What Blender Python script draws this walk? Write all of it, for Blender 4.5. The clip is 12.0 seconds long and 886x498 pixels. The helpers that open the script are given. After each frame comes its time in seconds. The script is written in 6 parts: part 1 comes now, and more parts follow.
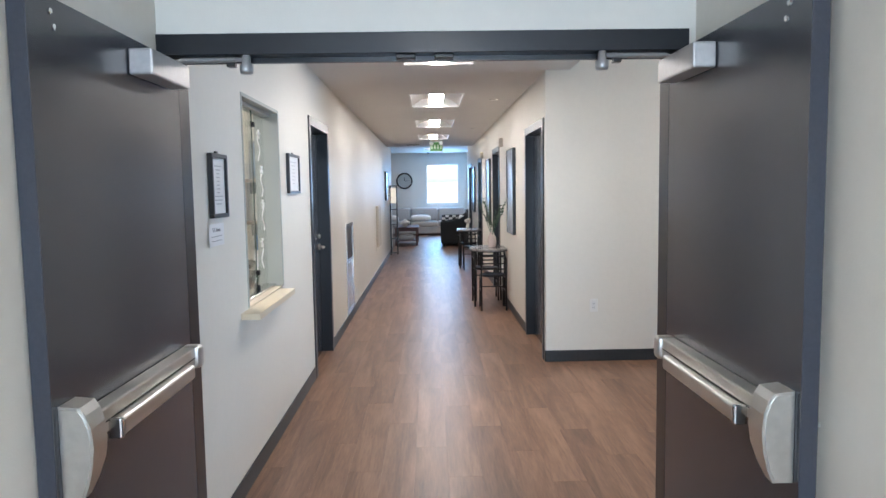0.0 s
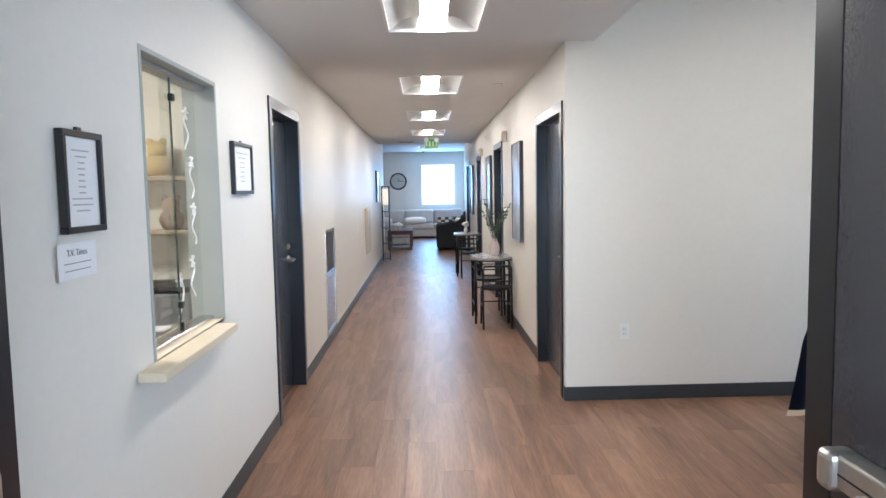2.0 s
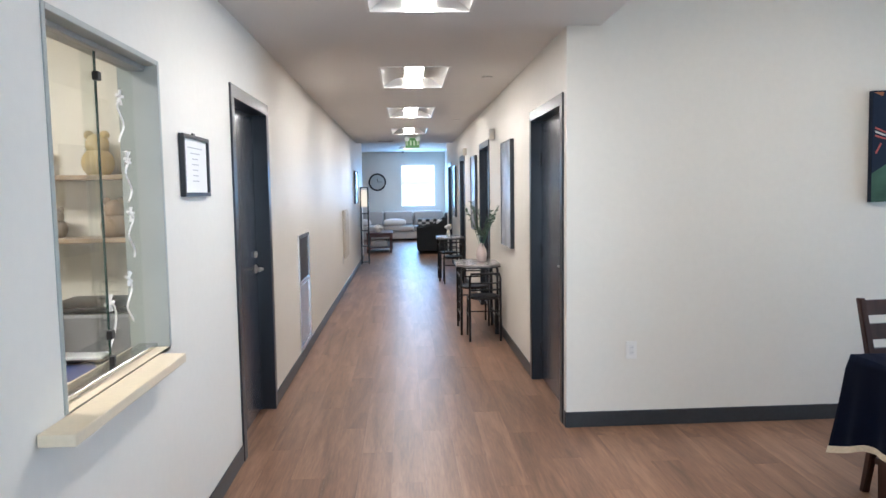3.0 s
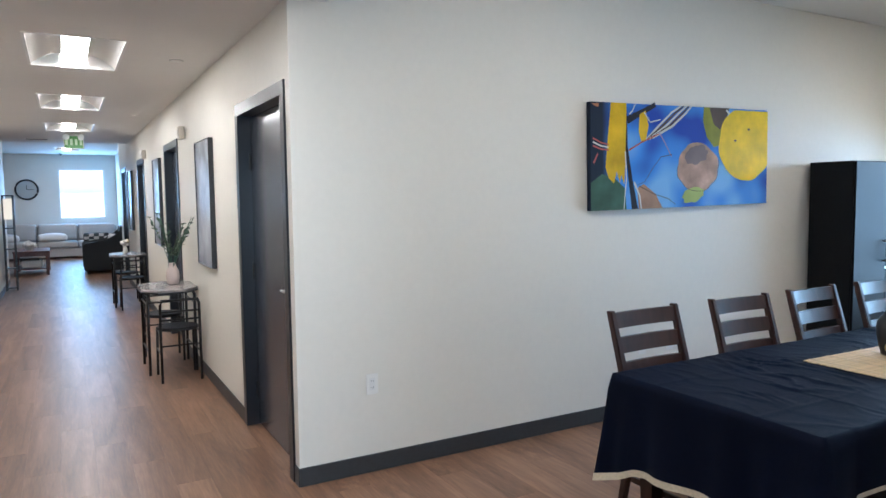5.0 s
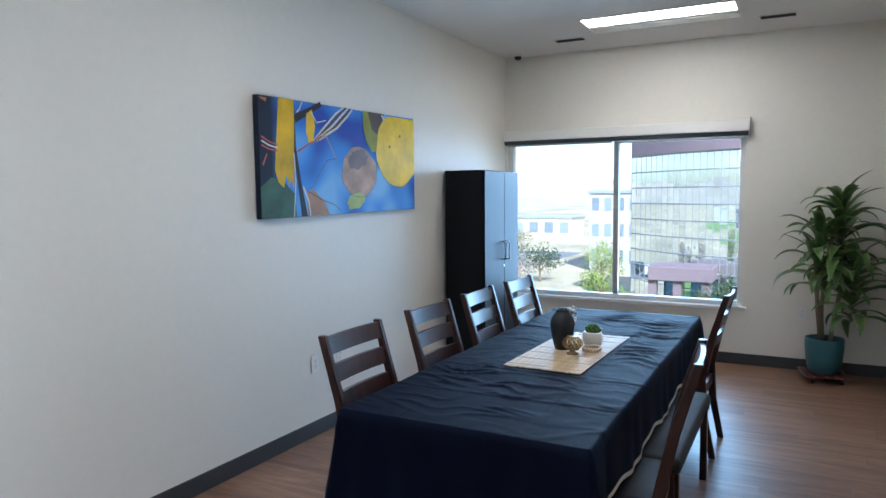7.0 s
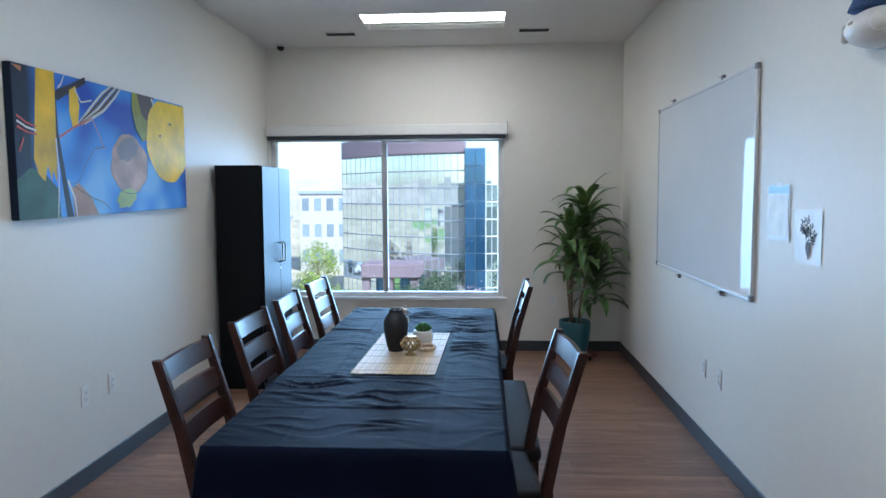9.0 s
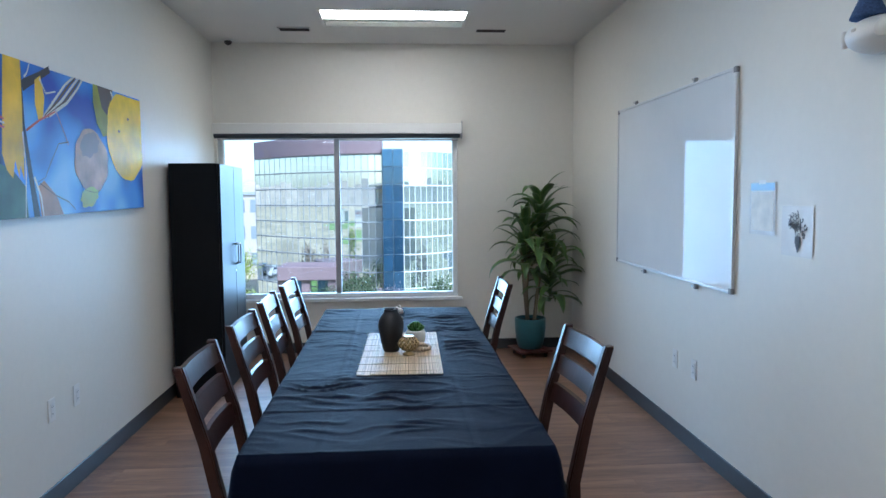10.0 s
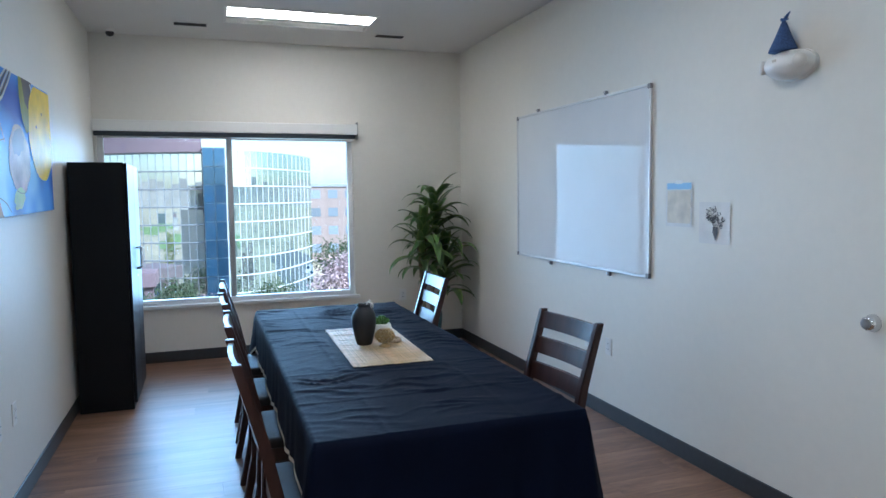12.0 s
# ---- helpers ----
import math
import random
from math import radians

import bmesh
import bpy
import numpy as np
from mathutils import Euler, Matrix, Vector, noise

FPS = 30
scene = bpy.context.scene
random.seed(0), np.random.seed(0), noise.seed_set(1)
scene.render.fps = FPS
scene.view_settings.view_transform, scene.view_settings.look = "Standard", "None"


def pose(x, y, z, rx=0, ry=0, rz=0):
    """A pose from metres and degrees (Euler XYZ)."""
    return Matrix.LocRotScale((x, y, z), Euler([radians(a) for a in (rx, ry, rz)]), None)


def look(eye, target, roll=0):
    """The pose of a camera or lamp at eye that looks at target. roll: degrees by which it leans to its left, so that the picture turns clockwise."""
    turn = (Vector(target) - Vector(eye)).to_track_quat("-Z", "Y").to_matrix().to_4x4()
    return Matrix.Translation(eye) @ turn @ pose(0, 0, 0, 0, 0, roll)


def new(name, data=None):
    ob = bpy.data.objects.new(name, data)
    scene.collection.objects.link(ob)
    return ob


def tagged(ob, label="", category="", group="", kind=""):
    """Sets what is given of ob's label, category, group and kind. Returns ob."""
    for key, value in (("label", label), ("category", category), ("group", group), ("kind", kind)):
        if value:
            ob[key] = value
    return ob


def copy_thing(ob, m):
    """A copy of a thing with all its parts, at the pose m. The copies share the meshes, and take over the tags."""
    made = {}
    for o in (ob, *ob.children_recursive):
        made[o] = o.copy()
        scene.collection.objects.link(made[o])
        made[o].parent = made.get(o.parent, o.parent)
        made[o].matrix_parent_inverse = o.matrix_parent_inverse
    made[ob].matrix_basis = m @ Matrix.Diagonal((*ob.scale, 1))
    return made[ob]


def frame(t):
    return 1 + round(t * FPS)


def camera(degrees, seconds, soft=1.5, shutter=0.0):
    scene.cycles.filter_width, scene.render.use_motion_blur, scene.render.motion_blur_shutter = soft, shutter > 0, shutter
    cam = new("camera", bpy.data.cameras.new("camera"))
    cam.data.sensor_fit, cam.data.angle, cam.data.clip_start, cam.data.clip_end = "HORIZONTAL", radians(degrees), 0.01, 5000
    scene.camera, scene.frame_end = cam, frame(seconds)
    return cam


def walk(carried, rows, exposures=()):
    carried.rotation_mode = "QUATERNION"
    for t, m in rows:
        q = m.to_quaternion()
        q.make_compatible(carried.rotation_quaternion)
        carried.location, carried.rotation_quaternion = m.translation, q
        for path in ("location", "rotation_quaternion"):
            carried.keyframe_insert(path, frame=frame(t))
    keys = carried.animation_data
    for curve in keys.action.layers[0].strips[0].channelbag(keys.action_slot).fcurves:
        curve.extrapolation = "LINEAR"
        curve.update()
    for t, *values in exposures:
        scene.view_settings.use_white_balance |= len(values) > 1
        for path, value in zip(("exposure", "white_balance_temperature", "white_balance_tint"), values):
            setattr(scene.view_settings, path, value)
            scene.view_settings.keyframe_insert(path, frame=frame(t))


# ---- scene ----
cam = camera(65.6, 12.0)
PATH = [
    (0, (0.967, 2.563, 1.537), (1.004, 4.555, 1.366), -0.9),
    (0.5, (0.939, 2.874, 1.521), (0.979, 4.866, 1.351), -1.0),
    (1, (0.935, 3.157, 1.524), (0.978, 5.15, 1.354), -1.1),
    (1.5, (0.968, 3.448, 1.521), (1.013, 5.44, 1.352), -1.0),
    (2, (0.991, 3.711, 1.528), (1.04, 5.703, 1.36), -1.0),
    (2.5, (0.965, 4.002, 1.533), (1.025, 5.994, 1.364), -0.9),
    (2.7, (0.951, 4.109, 1.534), (1.024, 6.101, 1.367), -0.9),
    (4.5, (0.991, 4.86, 1.542), (1.658, 6.739, 1.38), -0.3),
    (5, (0.942, 5.061, 1.532), (1.904, 6.808, 1.382), -0.7),
    (5.5, (0.966, 5.277, 1.552), (2.18, 6.857, 1.388), -0.4),
    (6, (0.983, 5.447, 1.555), (2.407, 6.842, 1.394), -0.5),
    (6.5, (0.964, 5.638, 1.558), (2.583, 6.802, 1.398), -0.3),
    (7, (0.939, 5.783, 1.555), (2.707, 6.704, 1.402), -0.4),
    (7.5, (0.953, 5.958, 1.549), (2.822, 6.651, 1.392), -0.5),
    (9.5, (0.981, 6.624, 1.528), (2.975, 6.6, 1.374), -0.3),
    (10, (0.996, 6.845, 1.52), (2.986, 6.709, 1.366), -0.4),
    (10.5, (0.999, 7.056, 1.517), (2.978, 6.814, 1.363), -0.5),
    (11, (0.96, 7.258, 1.529), (2.917, 6.879, 1.371), -0.5),
    (11.5, (0.919, 7.44, 1.526), (2.839, 6.902, 1.371), -0.6),
    (12, (0.916, 7.621, 1.522), (2.803, 6.977, 1.364), -0.7),
]
walk(cam, [(t, look(eye, target, roll)) for t, eye, target, roll in PATH], [(0, 1.86, 6000, 12), (0.5, 2.06, 6000, 12), (1.2, 2.06, 5950, 12), (3.0, 1.98, 5950, 12), (5.5, 1.88, 5700, 9), (7.0, 1.72, 5500, 9), (9.5, 1.58, 5300, 8), (12, 1.53, 5300, 8)])

# ---- world, sun and exposure ----
world = bpy.data.worlds.new("world")
scene.world = world
world.use_nodes = True
wn = world.node_tree
sky = wn.nodes.new("ShaderNodeTexSky")
sky.sky_type, sky.sun_disc = "NISHITA", False
sky.sun_elevation, sky.sun_rotation = radians(42), radians(235)
sky.air_density, sky.dust_density = 1.0, 1.5
wn.links.new(sky.outputs[0], wn.nodes["Background"].inputs[0])
wn.nodes["Background"].inputs[1].default_value = 0.14

sun_data = bpy.data.lights.new("sun", "SUN")
sun_data.energy, sun_data.angle, sun_data.color = 3.4, radians(0.5), (1.0, 0.95, 0.87)
sun = new("sun", sun_data)
sun.matrix_world = look((0, 0, 0), (0.61, 0.43, -0.67))


def window_light(name, place, target, wide, high, watts, colour):
    """Daylight that comes in through a window's opening."""
    data = bpy.data.lights.new(name, "AREA")
    data.shape, data.size, data.size_y, data.energy, data.color = "RECTANGLE", wide, high, watts, colour
    ob = new(name, data)
    ob.matrix_world = look(place, target)
    return ob


window_light("daylight_dining", (7.86, 7.30, 1.33), (0.0, 6.9, 0.3), 1.95, 1.5, 16, (0.49, 0.74, 1.0)).data.spread = radians(100)
window_light("daylight_lounge", (1.43, 27.35, 1.75), (1.43, 20.0, 1.0), 1.15, 1.35, 27, (0.27, 0.58, 1.0))
# fill lamp for the entry passage, set in an opening that is itself added
window_light("entry_fill_light", (1.0, -1.3, 1.4), (1.0, 5.0, 1.2), 1.6, 2.0, 48, (0.60, 0.80, 1.0))
LAMP_STRENGTH = 14.5
LAMP_COLOUR = (1.0, 0.93, 0.84)
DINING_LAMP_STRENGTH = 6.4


# ---- materials ----
def material(name, colour, rough=0.5, metal=0.0, grain=0.0, grain_scale=60.0, blotch=0.0, blotch_scale=3.0, bump=0.0, bump_scale=200.0,
             coat=0.0, stretch=(1, 1, 1), vary=0.0, spec=0.5):
    m = bpy.data.materials.new(name)
    m.use_nodes = True
    n, l = m.node_tree.nodes, m.node_tree.links
    b = n["Principled BSDF"]
    b.inputs["Roughness"].default_value, b.inputs["Metallic"].default_value = rough, metal
    b.inputs["Specular IOR Level"].default_value = spec
    b.inputs["Coat Weight"].default_value, b.inputs["Coat Roughness"].default_value = coat, 0.15
    co, mp = n.new("ShaderNodeTexCoord"), n.new("ShaderNodeMapping")
    mp.inputs["Scale"].default_value = stretch
    l.new(co.outputs["Object"], mp.inputs["Vector"])
    value = None
    for size, amount in ((grain_scale, grain), (blotch_scale, blotch)):
        if amount:
            t, r = n.new("ShaderNodeTexNoise"), n.new("ShaderNodeMapRange")
            t.inputs["Scale"].default_value, t.inputs["Detail"].default_value = size, 5.0
            l.new(mp.outputs[0], t.inputs["Vector"])
            r.inputs["To Min"].default_value, r.inputs["To Max"].default_value = 1 - amount, 1 + amount
            r.inputs["From Min"].default_value, r.inputs["From Max"].default_value = 0.3, 0.7
            l.new(t.outputs[0], r.inputs[0])
            if value is None:
                value = r.outputs[0]
            else:
                k = n.new("ShaderNodeMath")
                k.operation = "MULTIPLY"
                l.new(value, k.inputs[0]), l.new(r.outputs[0], k.inputs[1])
                value = k.outputs[0]
    if vary:
        info, r = n.new("ShaderNodeObjectInfo"), n.new("ShaderNodeMapRange")
        r.inputs["To Min"].default_value, r.inputs["To Max"].default_value = 1 - vary, 1 + vary
        l.new(info.outputs["Random"], r.inputs[0])
        if value is None:
            value = r.outputs[0]
        else:
            k = n.new("ShaderNodeMath")
            k.operation = "MULTIPLY"
            l.new(value, k.inputs[0]), l.new(r.outputs[0], k.inputs[1])
            value = k.outputs[0]
    if value is not None:
        mix = n.new("ShaderNodeVectorMath")
        mix.operation = "SCALE"
        mix.inputs[0].default_value = colour
        l.new(value, mix.inputs["Scale"])
        l.new(mix.outputs[0], b.inputs["Base Color"])
    else:
        b.inputs["Base Color"].default_value = (*colour, 1)
    if bump:
        t, bp = n.new("ShaderNodeTexNoise"), n.new("ShaderNodeBump")
        t.inputs["Scale"].default_value, t.inputs["Detail"].default_value = bump_scale, 4.0
        l.new(mp.outputs[0], t.inputs["Vector"])
        bp.inputs["Strength"].default_value, bp.inputs["Distance"].default_value = bump, 0.002
        l.new(t.outputs[0], bp.inputs["Height"])
        l.new(bp.outputs[0], b.inputs["Normal"])
    return m


def glowing(name, colour, strength):
    m = material(name, (0.8, 0.8, 0.8), 0.4)
    b = m.node_tree.nodes["Principled BSDF"]
    b.inputs["Emission Color"].default_value, b.inputs["Emission Strength"].default_value = (*colour, 1), strength
    return m


def glass(name, tint=(1, 1, 1), rough=0.0, gloss=0.08):
    """Thin flat glass: clear, with a mirror-like share that grows towards grazing."""
    m = bpy.data.materials.new(name)
    m.use_nodes = True
    n, l = m.node_tree.nodes, m.node_tree.links
    out = n["Material Output"]
    n.remove(n["Principled BSDF"])
    clear, shine, mix, lw = n.new("ShaderNodeBsdfTransparent"), n.new("ShaderNodeBsdfGlossy"), n.new("ShaderNodeMixShader"), n.new("ShaderNodeLayerWeight")
    power, fr = n.new("ShaderNodeMath"), n.new("ShaderNodeMath")
    power.operation, fr.operation = "POWER", "MULTIPLY_ADD"
    power.inputs[1].default_value = 4.0
    fr.inputs[1].default_value, fr.inputs[2].default_value = 0.5, gloss * 0.4
    l.new(lw.outputs["Facing"], power.inputs[0]), l.new(power.outputs[0], fr.inputs[0])
    clear.inputs[0].default_value = (*tint, 1)
    shine.inputs["Roughness"].default_value = rough
    l.new(fr.outputs[0], mix.inputs[0]), l.new(clear.outputs[0], mix.inputs[1]), l.new(shine.outputs[0], mix.inputs[2]), l.new(mix.outputs[0], out.inputs[0])
    return m


def plank_material():
    """Vinyl planks: brown oak with long grain, each plank a little different."""
    m = bpy.data.materials.new("oak_vinyl_planks")
    m.use_nodes = True
    n, l = m.node_tree.nodes, m.node_tree.links
    b = n["Principled BSDF"]
    co, info, add, mp = n.new("ShaderNodeTexCoord"), n.new("ShaderNodeObjectInfo"), n.new("ShaderNodeVectorMath"), n.new("ShaderNodeMapping")
    add.operation = "ADD"
    shift = n.new("ShaderNodeVectorMath")
    shift.operation = "SCALE"
    shift.inputs[0].default_value = (37.0, 91.0, 13.0)
    l.new(info.outputs["Random"], shift.inputs["Scale"])
    l.new(co.outputs["Object"], add.inputs[0]), l.new(shift.outputs[0], add.inputs[1]), l.new(add.outputs[0], mp.inputs[0])
    mp.inputs["Scale"].default_value = (1.0, 0.09, 1.0)
    fine, broad = n.new("ShaderNodeTexNoise"), n.new("ShaderNodeTexNoise")
    fine.inputs["Scale"].default_value, fine.inputs["Detail"].default_value = 90.0, 6.0
    broad.inputs["Scale"].default_value, broad.inputs["Detail"].default_value, broad.inputs["Distortion"].default_value = 11.0, 3.0, 0.8
    ramp = n.new("ShaderNodeValToRGB")
    ramp.color_ramp.elements[0].position, ramp.color_ramp.elements[0].color = 0.32, (0.110, 0.055, 0.033, 1)
    ramp.color_ramp.elements[1].position, ramp.color_ramp.elements[1].color = 0.72, (0.36, 0.205, 0.128, 1)
    mid = ramp.color_ramp.elements.new(0.52)
    mid.color = (0.228, 0.122, 0.072, 1)
    mx = n.new("ShaderNodeMath")
    mx.operation = "MULTIPLY_ADD"
    mx.inputs[1].default_value, mx.inputs[2].default_value = 0.35, 0.01
    sm, sm2 = n.new("ShaderNodeMath"), n.new("ShaderNodeMath")
    sm.operation, sm2.operation = "MULTIPLY_ADD", "MULTIPLY_ADD"
    l.new(fine.outputs[0], mx.inputs[0])
    l.new(broad.outputs[0], sm.inputs[0]), l.new(mx.outputs[0], sm.inputs[2])
    sm.inputs[1].default_value = 0.55
    l.new(info.outputs["Random"], sm2.inputs[0]), l.new(sm.outputs[0], sm2.inputs[2])
    sm2.inputs[1].default_value = 0.10
    l.new(mp.outputs[0], fine.inputs["Vector"]), l.new(mp.outputs[0], broad.inputs["Vector"])
    l.new(sm2.outputs[0], ramp.inputs[0]), l.new(ramp.outputs[0], b.inputs["Base Color"])
    b.inputs["Roughness"].default_value = 0.3
    rr = n.new("ShaderNodeMapRange")
    rr.inputs["To Min"].default_value, rr.inputs["To Max"].default_value = 0.32, 0.46
    l.new(fine.outputs[0], rr.inputs[0]), l.new(rr.outputs[0], b.inputs["Roughness"])
    bp = n.new("ShaderNodeBump")
    bp.inputs["Strength"].default_value, bp.inputs["Distance"].default_value = 0.12, 0.001
    l.new(fine.outputs[0], bp.inputs["Height"]), l.new(bp.outputs[0], b.inputs["Normal"])
    return m


PLANK = plank_material()
WALL = material("warm_white_paint", (0.755, 0.724, 0.655), 0.48, spec=0.36, grain=0.012, grain_scale=25, blotch=0.02, blotch_scale=1.2, bump=0.25, bump_scale=150)
CEIL = material("ceiling_paint", (0.74, 0.72, 0.69), 0.75, blotch=0.02, blotch_scale=1.0, bump=0.3, bump_scale=180)
SKIRT = material("charcoal_vinyl_base", (0.035, 0.04, 0.045), 0.38, grain=0.1, grain_scale=40, blotch=0.08, blotch_scale=4)
DOOR_DARK = material("dark_bronze_door_paint", (0.034, 0.039, 0.053), 0.26, coat=0.35, grain=0.06, grain_scale=90, blotch=0.06, blotch_scale=2.0, bump=0.15, bump_scale=220)
FRAME_DARK = material("dark_frame_paint", (0.012, 0.014, 0.019), 0.28, grain=0.08, grain_scale=50, blotch=0.06, bump=0.1)
SATIN = material("brushed_nickel", (0.56, 0.55, 0.52), 0.32, 0.95, grain=0.06, grain_scale=40, stretch=(1, 12, 1), bump=0.1, bump_scale=120)
CLOSER = material("silver_painted_closer", (0.46, 0.46, 0.46), 0.35, 0.6, grain=0.05, blotch=0.05)
CHROME = material("polished_chrome", (0.72, 0.72, 0.72), 0.12, 1.0, blotch=0.04)
ALU = material("grey_aluminium", (0.40, 0.40, 0.39), 0.4, 0.5, grain=0.05, blotch=0.05)
STAINLESS = material("stainless_steel", (0.62, 0.62, 0.61), 0.25, 1.0, grain=0.08, grain_scale=30, stretch=(1, 1, 12))
WHITE = material("white_plastic", (0.78, 0.77, 0.74), 0.35, blotch=0.02)
WINDOW_WHITE = material("white_vinyl_frame", (0.72, 0.72, 0.71), 0.35, blotch=0.03)
CREAM = material("cream_laminate", (0.72, 0.62, 0.46), 0.35, grain=0.03, blotch=0.05)
PAPER = material("white_paper", (0.8, 0.8, 0.8), 0.6, blotch=0.02)
INK = material("grey_ink", (0.12, 0.12, 0.13), 0.6, grain=0.1)
FAINT_INK = material("faint_grey_ink", (0.45, 0.45, 0.47), 0.6, grain=0.1)
FAINT_DARK = material("worn_grey_ink", (0.26, 0.26, 0.28), 0.6, grain=0.1)
BLACK = material("black_lacquer", (0.012, 0.012, 0.013), 0.3, grain=0.1, grain_scale=80, blotch=0.1)
BLACK_METAL = material("black_powder_coat", (0.014, 0.014, 0.015), 0.35, 0.2, grain=0.1, bump=0.2, bump_scale=300)
CABINET_BLACK = material("black_cabinet_laminate", (0.007, 0.008, 0.010), 0.42, spec=0.15, grain=0.08, grain_scale=70, blotch=0.08, bump=0.08)
CHERRY = material("dark_cherry_wood", (0.034, 0.013, 0.010), 0.34, spec=0.35, grain=0.35, grain_scale=28, blotch=0.25, blotch_scale=5, bump=0.12, bump_scale=60, coat=0.2, stretch=(1, 1, 0.2))
LEATHER = material("black_leather", (0.014, 0.013, 0.014), 0.55, grain=0.1, blotch=0.1, bump=0.5, bump_scale=350, spec=0.3)
CLOTH = material("black_tablecloth", (0.0024, 0.0050, 0.0165), 0.65, spec=0.07, grain=0.15, grain_scale=400, blotch=0.12, blotch_scale=5, bump=0.35, bump_scale=500)
HEM = material("cream_lace_hem", (0.62, 0.55, 0.42), 0.7, grain=0.12, grain_scale=90, bump=0.6, bump_scale=300)
BAMBOO = material("bamboo_slats", (0.60, 0.44, 0.25), 0.5, grain=0.12, grain_scale=60, vary=0.14)
LEAF = material("dracaena_leaf", (0.070, 0.145, 0.038), 0.30, grain=0.2, grain_scale=30, blotch=0.25, blotch_scale=7, vary=0.4)
LEAF_EDGE = material("pale_leaf_edge", (0.15, 0.22, 0.065), 0.4, grain=0.15, vary=0.25)
BARK = material("plant_cane", (0.22, 0.17, 0.11), 0.8, grain=0.3, grain_scale=60, stretch=(1, 1, 6), bump=0.6, bump_scale=60)
TEAL = material("teal_glazed_ceramic", (0.026, 0.105, 0.125), 0.35, blotch=0.12, blotch_scale=6, grain=0.05)
SOIL = material("potting_soil", (0.03, 0.02, 0.014), 0.95, grain=0.5, grain_scale=90, bump=1.0, bump_scale=80)
STONEWARE = material("matt_black_stoneware", (0.012, 0.013, 0.016), 0.5, grain=0.15, blotch=0.15, bump=0.3)
GOLD = material("antique_gold", (0.42, 0.30, 0.14), 0.35, 0.9, grain=0.15, grain_scale=80)
CERAMIC = material("white_ceramic", (0.72, 0.69, 0.64), 0.3, blotch=0.05)
SUCCULENT = material("succulent_green", (0.07, 0.17, 0.035), 0.45, vary=0.3, grain=0.15)
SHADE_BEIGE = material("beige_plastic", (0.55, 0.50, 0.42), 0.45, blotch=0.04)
SOFA = material("pale_grey_upholstery", (0.42, 0.40, 0.39), 0.85, grain=0.1, grain_scale=180, blotch=0.06, bump=0.6, bump_scale=400)
SOFA_DARK = material("charcoal_upholstery", (0.028, 0.030, 0.032), 0.8, grain=0.1, grain_scale=180, bump=0.6, bump_scale=400)
PLUSH = material("white_plush", (0.68, 0.65, 0.63), 0.9, grain=0.1, bump=0.8, bump_scale=200)
MAHOGANY = material("red_brown_wood", (0.075, 0.018, 0.015), 0.4, grain=0.25, grain_scale=30)
LAMP_PAPER = glowing("lit_paper_shade", (1.0, 0.85, 0.62), 0.2)
GREEN_SIGN = glowing("exit_sign_green", (0.10, 0.42, 0.08), 0.06)
GREEN_SIGN.node_tree.nodes["Principled BSDF"].inputs["Base Color"].default_value = (0.05, 0.17, 0.035, 1)
SIGN_LIGHT = glowing("emergency_lamp", (0.9, 1.0, 0.9), 0.05)
LAMP_GLOW = glowing("lit_diffuser", LAMP_COLOUR, LAMP_STRENGTH)
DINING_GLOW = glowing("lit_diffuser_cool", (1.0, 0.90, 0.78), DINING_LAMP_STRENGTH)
REFLECTOR = material("white_reflector", (0.72, 0.71, 0.69), 0.5)
GLASS = glass("clear_glass", (0.97, 0.99, 0.98))
WINDOW_GLASS = glass("window_glass", (0.85, 0.89, 0.91), gloss=0.06)
BOARD = material("gloss_whiteboard", (0.74, 0.75, 0.76), 0.03, coat=0.0, blotch=0.03, blotch_scale=2, spec=0.09)
BOARD.node_tree.nodes["Principled BSDF"].inputs["Coat Roughness"].default_value = 0.02
HAT_BLUE = material("blue_felt", (0.045, 0.085, 0.20), 0.9, grain=0.3, grain_scale=120, bump=0.7, bump_scale=250)
MARBLE = material("grey_speckled_top", (0.30, 0.27, 0.26), 0.25, grain=0.2, grain_scale=70, blotch=0.2, blotch_scale=12, coat=0.3)


# ---- mesh helpers ----
def mesh_of(bm, name, mat, smooth=False):
    me = bpy.data.meshes.new(name)
    bmesh.ops.recalc_face_normals(bm, faces=bm.faces)
    if smooth:
        for f in bm.faces:
            f.smooth = True
    bm.to_mesh(me)
    bm.free()
    me.materials.append(mat)
    return me


def part(name, bm, mat, parent=None, label="", smooth=False):
    ob = new(name, mesh_of(bm, name, mat, smooth))
    if parent is not None:
        ob.parent = parent
    if label:
        ob["label"] = label
    return ob


def thing(name, place, label, category, group="", kind="", turn=0):
    ob = new(name)
    ob.empty_display_size = 0.1
    ob.matrix_basis = pose(*place, 0, 0, turn)
    return tagged(ob, label, category, group, kind)


def box(x0, x1, y0, y1, z0, z1, bevel=0.0, segs=1, into=None):
    bm = into or bmesh.new()
    made = bmesh.ops.create_cube(bm, size=1.0)["verts"]
    for v in made:
        v.co = Vector((x0 + (v.co.x + 0.5) * (x1 - x0), y0 + (v.co.y + 0.5) * (y1 - y0), z0 + (v.co.z + 0.5) * (z1 - z0)))
    if bevel:
        edges = list({e for v in made for e in v.link_edges})
        bmesh.ops.bevel(bm, geom=edges, offset=bevel, segments=segs, affect="EDGES", profile=0.5)
    return bm


